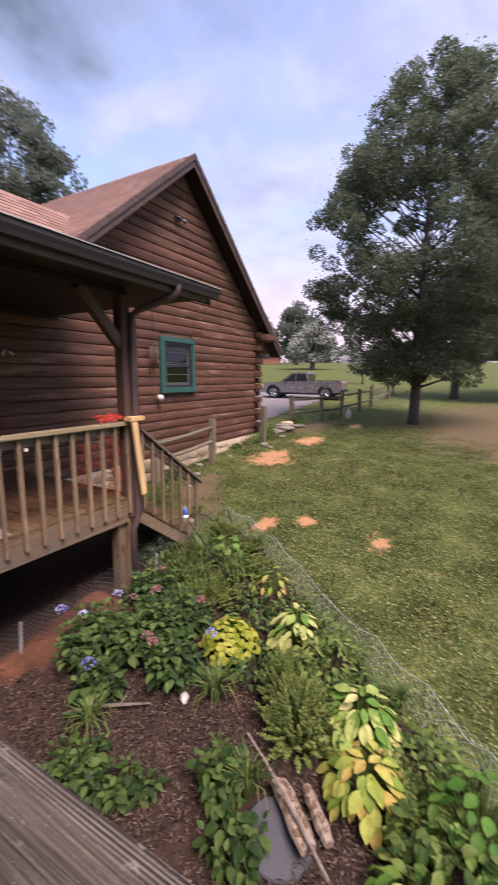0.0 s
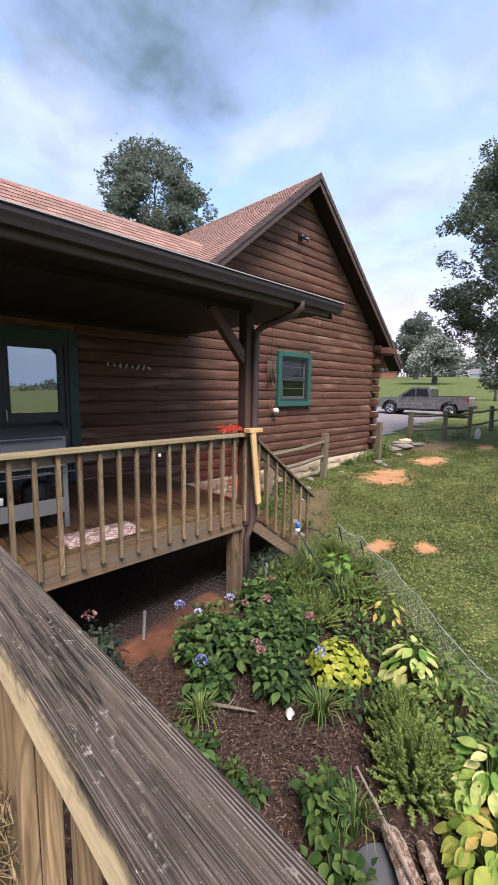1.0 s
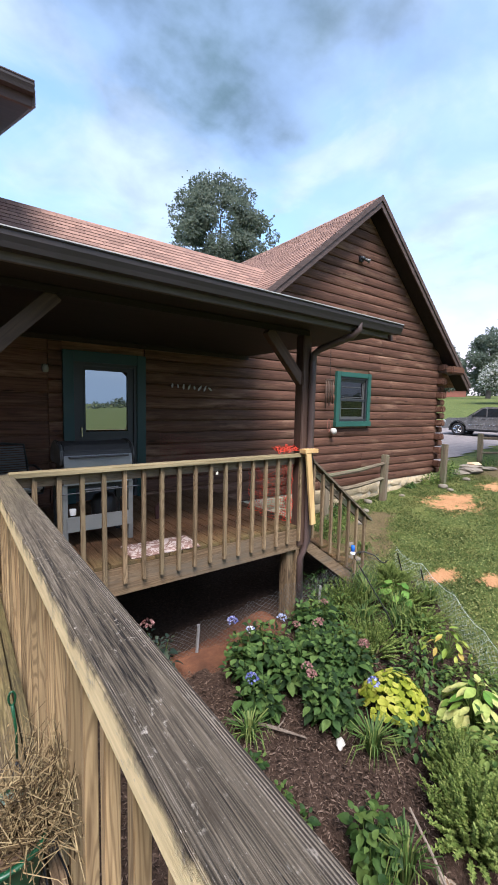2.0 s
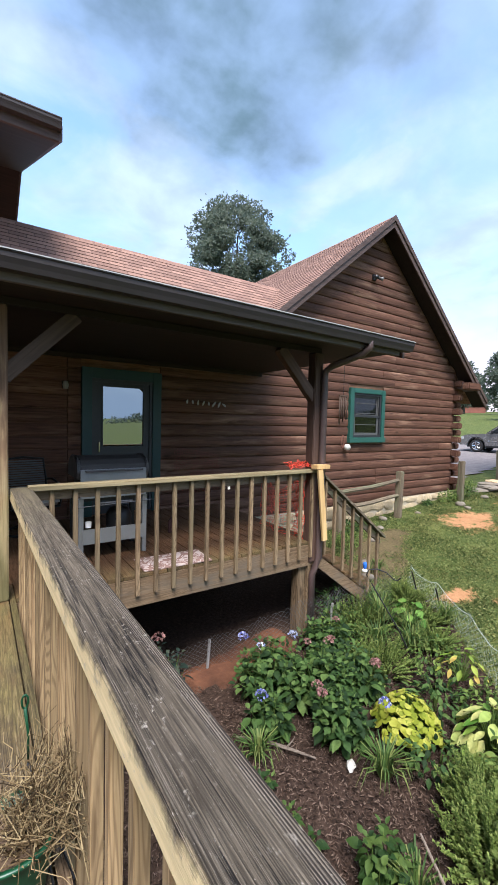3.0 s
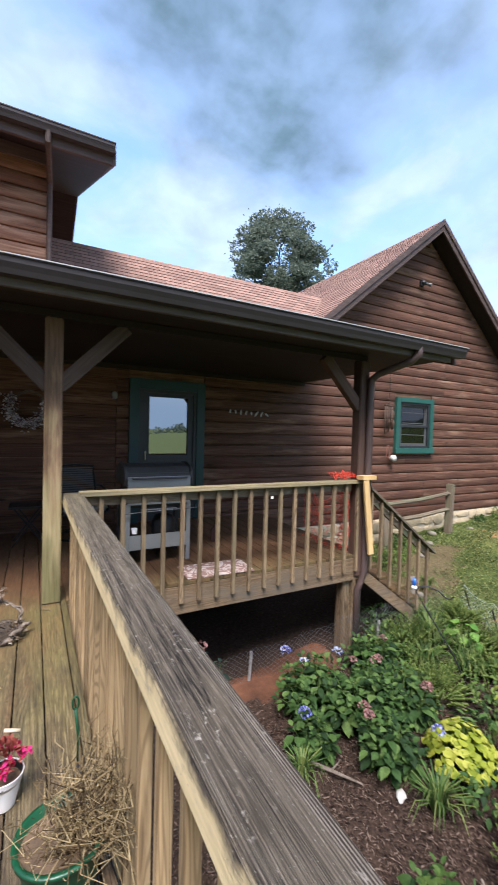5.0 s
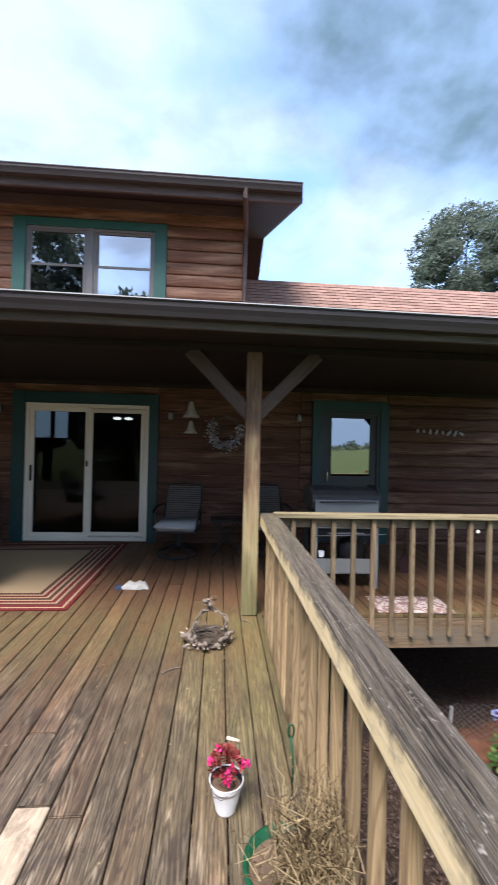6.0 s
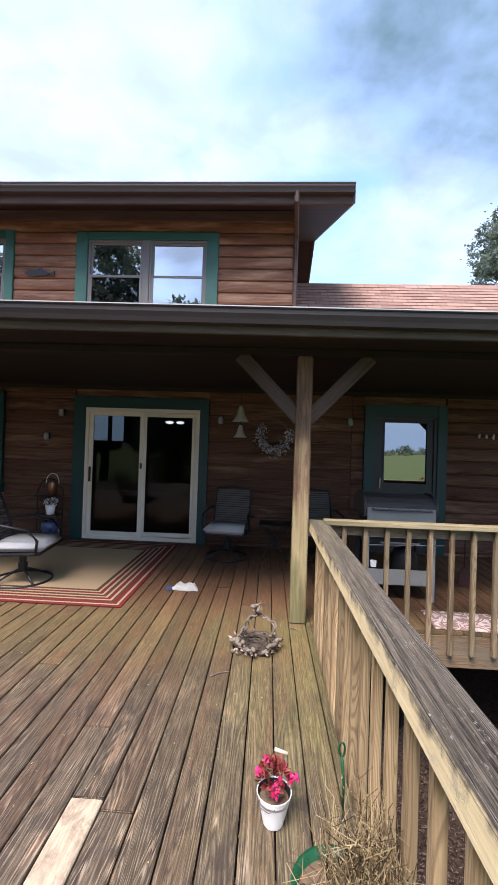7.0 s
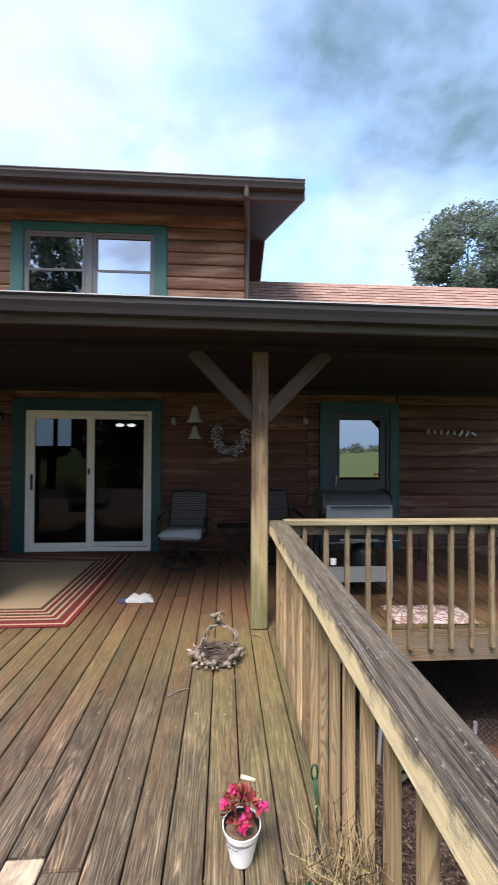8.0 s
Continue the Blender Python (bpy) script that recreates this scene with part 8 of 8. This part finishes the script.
rail_fence([(15.0, 2.93), (16.6, 2.26), (18.25, 1.89), (20.9, 1.74), (23.6, 1.80), (29.4, 1.98), (32.8, 2.3)], [1.15, 1.15, 1.15, 1.15, 1.2, 1.2, 1.25], (0.45, 0.98), "weathered grey split-rail fence post", "fence by the driveway")
rail_fence([(6.3, 2.22), (8.3, 2.18)], [0.98, 1.14], (0.57, 0.93), "weathered grey post of the fence at the log wall", "fence along the log wall")
t = thing("fence_post", on(11.05, 2.15), "weathered grey post at the house corner", "fence post", "fence along the log wall")
part("post", Shape().box(-0.07, -0.07, -0.2, 0.07, 0.07, 1.12), GREYPOST, t, bevel=0.012)


# ---- trees ----
def crown_leaves(rng, blobs, n, size, mat, name, stray=0.0):
    """Leaves thrown in clumps over many small balls, denser at their skins."""
    blobs = np.array(blobs)
    w = blobs[:, 3] ** 2
    pick = rng.choice(len(blobs), n, p=w / w.sum())
    d = unit(rng, n)
    c, r = blobs[pick, :3], blobs[pick, 3]
    p = c + d * (r * rng.uniform(0.35, 1.05, n) ** 0.5)[:, None] * np.array([1, 1, 0.75])
    loose = rng.uniform(0, 1, n) < stray
    p[loose] += rng.normal(size=(int(loose.sum()), 3)) * 0.42 * r[loose][:, None]
    fwd = d + unit(rng, n) * 0.9
    fwd[:, 2] -= 0.3
    L = rng.uniform(0.6, 1.25, n) * size
    return leaves_mesh(name, p, fwd, unit(rng, n) + np.array([0, 0, 0.7]), L, L * 0.6, mat, "diamond")


def tree(at, h, radius_at, trunk_r, n, size, mat, label, seed, low, clumps=90, clump_r=(0.5, 1.0), depth=1.0, group="", lean=(0, 0), stray=0.0):
    """A tapered trunk, limbs to the clumps of the crown; radius_at: rows of height share and half width."""
    rng = np.random.default_rng(seed)
    rnd = random.Random(seed)
    t = thing("tree", at, label, "tree", group)
    hs, rs_ = [q[0] * h for q in radius_at], [q[1] for q in radius_at]
    blobs = []
    while len(blobs) < clumps:
        z = rnd.uniform(low, h)
        R = float(np.interp(z, hs, rs_))
        if rnd.random() > (R / max(rs_)) ** 1.2 + 0.05:
            continue
        a = rnd.uniform(0, 6.283)
        q = rnd.uniform(0.25, 1.0) ** 0.5
        cr = rnd.uniform(*clump_r) * min(1, 0.45 + R / max(rs_))
        rr_ = max(0.0, R - cr * 0.8) * q
        blobs.append((lean[0] * z + rr_ * math.cos(a) * depth, lean[1] * z + rr_ * math.sin(a), z, cr))
    s = Shape()
    s.tube([(0, 0, -0.3), (0, 0, 0.3), (0.04 * h * 0.2, 0, h * 0.25), (lean[0] * h * 0.5, lean[1] * h * 0.5, h * 0.5), (lean[0] * h * 0.85, lean[1] * h * 0.85, h * 0.85)], [trunk_r * 1.5, trunk_r, trunk_r * 0.85, trunk_r * 0.55, trunk_r * 0.12], 10)
    limbs = s
    for i, b in enumerate(blobs):
        if i % 5:
            continue
        z0 = max(low * 0.75, b[2] - 0.6 * math.hypot(b[0], b[1]) - 0.3)
        z0 = min(z0, h * 0.8)
        k = max(0.1, 1 - z0 / h)
        x0_, y0_ = lean[0] * z0, lean[1] * z0
        limbs.tube([(x0_, y0_, z0), ((x0_ + b[0]) / 2, (y0_ + b[1]) / 2, (z0 + b[2]) / 2 + 0.1), b[:3]], [trunk_r * 0.32 * k, trunk_r * 0.2 * k, trunk_r * 0.05], 5)
    part("trunk", limbs, BARK, t, smooth=True)
    part("crown", crown_leaves(rng, blobs, n, size, mat, "crown", stray), mat, t)
    return t


# big shade trees by the lawn
PROF_LAWN = [(0.10, 1.4), (0.14, 2.5), (0.23, 2.8), (0.29, 3.6), (0.37, 4.6), (0.47, 5.0), (0.63, 4.5), (0.78, 3.5), (0.86, 2.7), (0.93, 2.3), (1.0, 1.5)]
PROF_A = [(0.16, 2.4), (0.25, 4.2), (0.42, 4.7), (0.62, 4.4), (0.80, 3.3), (0.92, 2.0), (1.0, 0.7)]
tree(on(17.5, -1.36), 12.9, PROF_LAWN, 0.21, 200000, 0.10, LEAF_OAK, "tall leafy shade tree with dense dark crown", 1, 1.9, 520, (0.22, 0.58), group="shade trees by the lawn", stray=0.05)
tree(on(30.7, -5.0), 19.5, [(0.12, 2.4), (0.25, 3.6), (0.50, 3.4), (0.75, 2.8), (0.9, 1.7), (1.0, 0.6)], 0.30, 120000, 0.11, LEAF_OAK, "tall leafy shade tree with dense dark crown", 2, 2.6, 360, (0.3, 0.75), group="shade trees by the lawn", stray=0.05)
tree(on(32.0, -2.0), 9.5, [(0.25, 2.2), (0.4, 3.4), (0.7, 3.0), (1.0, 0.8)], 0.30, 30000, 0.22, LEAF_OAK, "leafy shade tree with a low crown", 3, 3.0, 90, (0.5, 1.0), group="shade trees by the lawn")
tree(on(35.0, -11.0), 17.0, [(0.15, 2.5), (0.3, 4.6), (0.5, 5.4), (0.75, 4.0), (1, 0.8)], 0.38, 40000, 0.30, LEAF_OAK, "tall leafy shade tree with dense dark crown", 4, 3.4, 100, (0.8, 1.5), group="shade trees by the lawn")
# tree behind the house
tree((21.2, 30.8, 1.0), 22.1, [(0.3, 3.9), (0.5, 5.6), (0.7, 6.0), (0.85, 4.9), (0.95, 3.0), (1.0, 1.4)], 0.4, 52000, 0.28, LEAF_FAR, "rounded tree standing behind the house", 5, 8.0, 240, (0.5, 1.1), stray=0.08)
# flowering and far trees
tree(on(75.0, 25.3), 8.6, [(0.2, 2.5), (0.4, 5.0), (0.7, 4.8), (0.9, 2.8), (1, 0.8)], 0.5, 12000, 0.38, LEAF_BLOSSOM, "white-blossomed spreading tree beyond the driveway", 6, 2.2, 60, (0.9, 1.5))
tree(on(108, 43), 17.0, [(0.2, 3.5), (0.45, 6.5), (0.7, 6.0), (0.9, 3.5), (1, 1)], 0.6, 12000, 0.65, LEAF_FAR, "round green tree in the far field", 7, 3.0, 60, (1.2, 2.2))
tree(on(43.0, 7.3), 3.2, [(0.3, 0.8), (0.6, 1.5), (0.85, 1.2), (1, 0.4)], 0.12, 900, 0.16, LEAF_FAR, "small sparse tree in the field", 8, 1.0, 26, (0.3, 0.5))
tree(on(115, 58), 15.0, [(0.2, 3.5), (0.45, 6.5), (0.7, 6.0), (0.9, 3.5), (1, 1)], 0.6, 9000, 0.65, LEAF_FAR, "round green tree in the far field", 9, 3.0, 50, (1.2, 2.2))
# trees across the field behind the deck, seen in the window panes; further left, unseen ones added to block low sky
for i, (tx, ty, hh) in enumerate(((-11.5, -18, 19), (-7.0, -21, 14), (-17, -24, 17), (-11.0, -11.5, 12), (-16.5, -12, 14), (-19, -5, 14), (-15, -17, 15))):
    tree(on(tx, ty), hh, PROF_A, 0.3, 9000, 0.42, LEAF_FAR, "leafy tree behind the deck, some added to block low sky", 20 + i, 3.0, 60, (0.8, 1.4), group="trees across the field")


def conifer(at, h, r, label, seed):
    """A spruce: a straight trunk and tiers of drooping boughs of needles."""
    rng = np.random.default_rng(seed)
    t = thing("conifer", at, label, "tree")
    s = Shape().tube([(0, 0, -0.3), (0, 0, h * 0.5), (0, 0, h * 0.98)], [0.2, 0.12, 0.02], 8)
    p, f = [], []
    for i in range(150):
        z = h * (0.06 + 0.92 * i / 150)
        R = r * (1 - z / h) ** 0.85 * rng.uniform(0.75, 1.1)
        a = i * 2.4
        d = np.array([math.cos(a), math.sin(a), -0.28])
        s.tube([(0, 0, z), tuple(np.array([0, 0, z]) + d * R)], [0.03, 0.006], 4)
        m = int(30 + 60 * R / r)
        k = rng.uniform(0.1, 1, m)
        q = np.array([0, 0, z]) + d * (k * R)[:, None] + rng.normal(size=(m, 3)) * 0.10
        p.append(q)
        f.append(np.tile(d, (m, 1)) + rng.normal(size=(m, 3)) * 0.5)
    part("trunk", s, BARK, t)
    p, f = np.concatenate(p), np.concatenate(f)
    n = len(p)
    tagged(part("needles", leaves_mesh("needles", p, f, unit(rng, n), rng.uniform(0.14, 0.28, n), rng.uniform(0.05, 0.09, n), LEAF_DULL, "diamond"), LEAF_DULL, t), kind="stuff")


conifer(on(-6.1, -15.0), 9.5, 2.3, "dark spruce on the lawn beyond the deck", 33)


def far_woods():
    rng = np.random.default_rng(90)
    blobs = []
    for ang in np.arange(-40, 230, 0.9):
        r = 260 + 60 * math.sin(ang * 0.11) + rng.uniform(-15, 15)
        x, y = r * math.cos(radians(ang - 70)), r * math.sin(radians(ang - 70))
        hgt = rng.uniform(5, 12) if x > 40 and y > -60 else rng.uniform(2.5, 4.5)
        for k in range(3):
            blobs.append((x + rng.uniform(-4, 4), y + rng.uniform(-4, 4), gz(x, y) + hgt * (0.3 + 0.3 * k), hgt * 0.42))
    me = crown_leaves(rng, blobs, 60000, 1.6, LEAF_FAR, "far_woods")
    tagged(new("far_woods", me), "distant line of dark green woods", "woods", kind="stuff")


far_woods()


def far_house(at, w, d, h, wallm, label, turn):
    t = thing("house", at, label, "house", "houses across the field", turn)
    part("wall", Shape().box(-w / 2, -d / 2, -1, w / 2, d / 2, h), wallm, t)
    part("roof", Shape().prism([(-d / 2 - 0.5, h - 0.15), (d / 2 + 0.5, h - 0.15), (0, h + d * 0.32)], 0, -w / 2 - 0.5, w / 2 + 0.5), FARROOF, t)
    for i in range(4):
        x = -w / 2 + (i + 0.6) * w / 4.3
        wn = part("window", Shape().box(x, -d / 2 - 0.06, 1.0, x + 1.1, -d / 2 - 0.01, 2.3), FARWHITE, t)
        part("pane", Shape().box(x + 0.12, -d / 2 - 0.09, 1.12, x + 0.98, -d / 2 - 0.065, 2.18), CARGLASS, wn)


far_house(on(150, 74), 9, 9, 2.8, BRICKRED, "low red brick house across the field", 120)
far_house(on(165, 40, -1.0), 13, 6, 2.4, FARWHITE, "long pale house across the field", 95)
far_house(on(150, 22), 14, 8, 3.2, FARWHITE, "long pale house across the field", 95)


# ---- vehicles ----
def wheel(parent, x, y, r, w):
    wl = part("wheel", Shape().lathe([(0.0, -w / 2), (r * 0.62, -w / 2), (r * 0.62, w / 2), (0.0, w / 2)], 20).mesh("wheel", DARKFRAME), DARKFRAME, parent, m=pose(x, y, r, 90, 0, 90))
    part("tyre", Shape().lathe([(r * 0.62, -w / 2), (r * 0.93, -w / 2), (r, -w * 0.35), (r, w * 0.35), (r * 0.93, w / 2), (r * 0.62, w / 2)], 28), TYRE, wl, smooth=False)
    rim = Shape().lathe([(r * 0.64, -w * 0.52), (r * 0.60, -w * 0.54), (r * 0.56, -w * 0.50), (r * 0.64, -w * 0.46)], 24)
    rim.lathe([(r * 0.64, w * 0.52), (r * 0.60, w * 0.54), (r * 0.56, w * 0.50), (r * 0.64, w * 0.46)], 24)
    for k in range(5):
        a = k * 2 * math.pi / 5
        for sgn in (-1, 1):
            c, s_ = math.cos(a), math.sin(a)
            rim.tube([(0.05 * c, 0.05 * s_, sgn * w * 0.5), (r * 0.60 * c, r * 0.60 * s_, sgn * w * 0.5)], r * 0.085, 5)
    part("rim", rim, CHROME, wl)


def pickup(at, turn):
    """An extended-cab pickup; local y runs to its nose, x across."""
    t = thing("pickup_truck", at, "dark grey pickup truck parked on the gravel drive", "truck", "", turn)
    hw, L0, L1 = 0.95, -2.85, 2.90
    fw, rwh, r = 1.95, -1.78, 0.40
    def arch(cy):
        return [(cy + 0.50 * math.cos(a), r + 0.05 + 0.50 * math.sin(a)) for a in np.linspace(0, math.pi, 9)]
    side = [(L1, 0.45), (L1, 0.62), (2.86, 0.92), (2.70, 1.06), (1.55, 1.16), (1.42, 1.18), (-0.55, 1.20), (-0.58, 1.22), (-2.82, 1.24), (L0, 1.15), (L0, 0.55), (-2.7, 0.45)]
    low = [(rwh - 0.52, 0.42)] + [p for p in reversed(arch(rwh))] + [(rwh + 0.52, 0.36), (fw - 0.52, 0.36)] + [p for p in reversed(arch(fw))] + [(fw + 0.52, 0.42)]
    part("body", Shape().prism(side + low, 0, -hw, hw), CARPAINT, t, bevel=0.03)
    cab = [(1.45, 1.18), (0.62, 1.78), (0.35, 1.83), (-0.40, 1.82), (-0.56, 1.76), (-0.62, 1.20)]
    part("cab", Shape().prism(cab, 0, -hw + 0.10, hw - 0.10), CARPAINT, t, bevel=0.04)
    for sgn in (-1, 1):
        xo = sgn * (hw - 0.098)
        xi = sgn * (hw - 0.085)
        part("side_window", Shape().prism([(1.18, 1.24), (0.58, 1.70), (0.36, 1.73), (0.36, 1.24)], 0, min(xo, xi), max(xo, xi)), CARGLASS, t)
        part("side_window", Shape().prism([(0.28, 1.24), (0.28, 1.73), (-0.36, 1.72), (-0.50, 1.24)], 0, min(xo, xi), max(xo, xi)), CARGLASS, t)
        part("chrome_strip", Shape().box(sgn * hw - 0.012, -0.75, 0.70, sgn * hw + 0.014, 1.30, 0.745), CHROME, t)
        part("door_handle", Shape().box(sgn * hw - 0.01, 0.38, 1.04, sgn * hw + 0.025, 0.56, 1.07), BLACKMETAL, t)
        part("mirror", Shape().box(sgn * (hw + 0.01) - 0.02, 0.98, 1.18, sgn * (hw + 0.18), 1.08, 1.36), BLACKMETAL, t, bevel=0.02)
        part("tail_light", Shape().box(sgn * (hw - 0.10) - 0.03, L0 - 0.012, 0.94, sgn * (hw + 0.008), L0 + 0.11, 1.16), REDLENS, t, bevel=0.01)
        part("headlight", Shape().box(sgn * (hw - 0.30) - 0.05, 2.70, 0.78, sgn * (hw + 0.006), 2.905, 0.98), PALE, t, bevel=0.02)
    part("windscreen", Shape().prism([(1.49, 1.20), (0.66, 1.79), (0.64, 1.765), (1.44, 1.19)], 0, -hw + 0.20, hw - 0.20), CARGLASS, t)
    part("rear_window", Shape().box(-0.70, -0.635, 1.28, 0.70, -0.60, 1.70), CARGLASS, t)
    part("bed_rail", Shape().box(-hw + 0.01, -2.83, 1.24, -hw + 0.09, -0.70, 1.27).box(hw - 0.09, -2.83, 1.24, hw - 0.01, -0.70, 1.27), BLACKMETAL, t)
    part("rear_bumper", Shape().box(-hw + 0.03, L0 - 0.13, 0.50, hw - 0.03, L0, 0.68), BLACKMETAL, t, bevel=0.03)
    part("front_bumper", Shape().box(-hw + 0.02, L1 - 0.02, 0.42, hw - 0.02, L1 + 0.13, 0.64), CHROME, t, bevel=0.04)
    part("grille", Shape().box(-0.55, L1 - 0.03, 0.66, 0.55, L1 + 0.02, 0.96), BLACKMETAL, t, bevel=0.02)
    for sgn in (-1, 1):
        part("sill", Shape().box(sgn * hw - 0.03, -1.20, 0.34, sgn * hw + 0.012, 1.38, 0.44), BLACKMETAL, t, bevel=0.01)
        part("shoulder_line", Shape().box(sgn * hw - 0.01, -2.70, 1.10, sgn * hw + 0.010, 2.60, 1.125), CARPAINT, t, bevel=0.004)
        for cy in (fw, rwh):
            part("arch_lip", Shape().tube([(sgn * (hw - 0.005), y_, z_) for y_, z_ in arch(cy)], 0.035, 6), BLACKMETAL, t)
    part("chassis", Shape().box(-0.7, -2.6, 0.30, 0.7, 2.6, 0.46), BLACKMETAL, t)
    for sgn in (-1, 1):
        for cy in (fw, rwh):
            wheel(t, sgn * (hw - 0.13), cy, r, 0.25)


pickup((27.0, 7.35, gz(27.0, 7.35) + 0.02), 5)


def far_car(at, turn, mat, label):
    t = thing("car", at, label, "car", "cars across the field", turn)
    part("body", Shape().prism([(-2.2, 0.35), (2.2, 0.35), (2.2, 0.75), (1.3, 0.9), (-2.1, 0.95), (-2.2, 0.8)], 0, -0.85, 0.85), mat, t, bevel=0.08)
    part("cab", Shape().prism([(1.1, 0.9), (0.5, 1.4), (-1.0, 1.42), (-1.7, 0.95)], 0, -0.75, 0.75), CARGLASS, t, bevel=0.08)
    for sgn in (-1, 1):
        for cy in (1.35, -1.35):
            wheel(t, sgn * 0.75, cy, 0.32, 0.2)


far_car(on(64, 6.9), 8, FARWHITE, "white car parked across the field")
far_car(on(88, 1.5), 8, BRICKRED, "red car parked across the field")
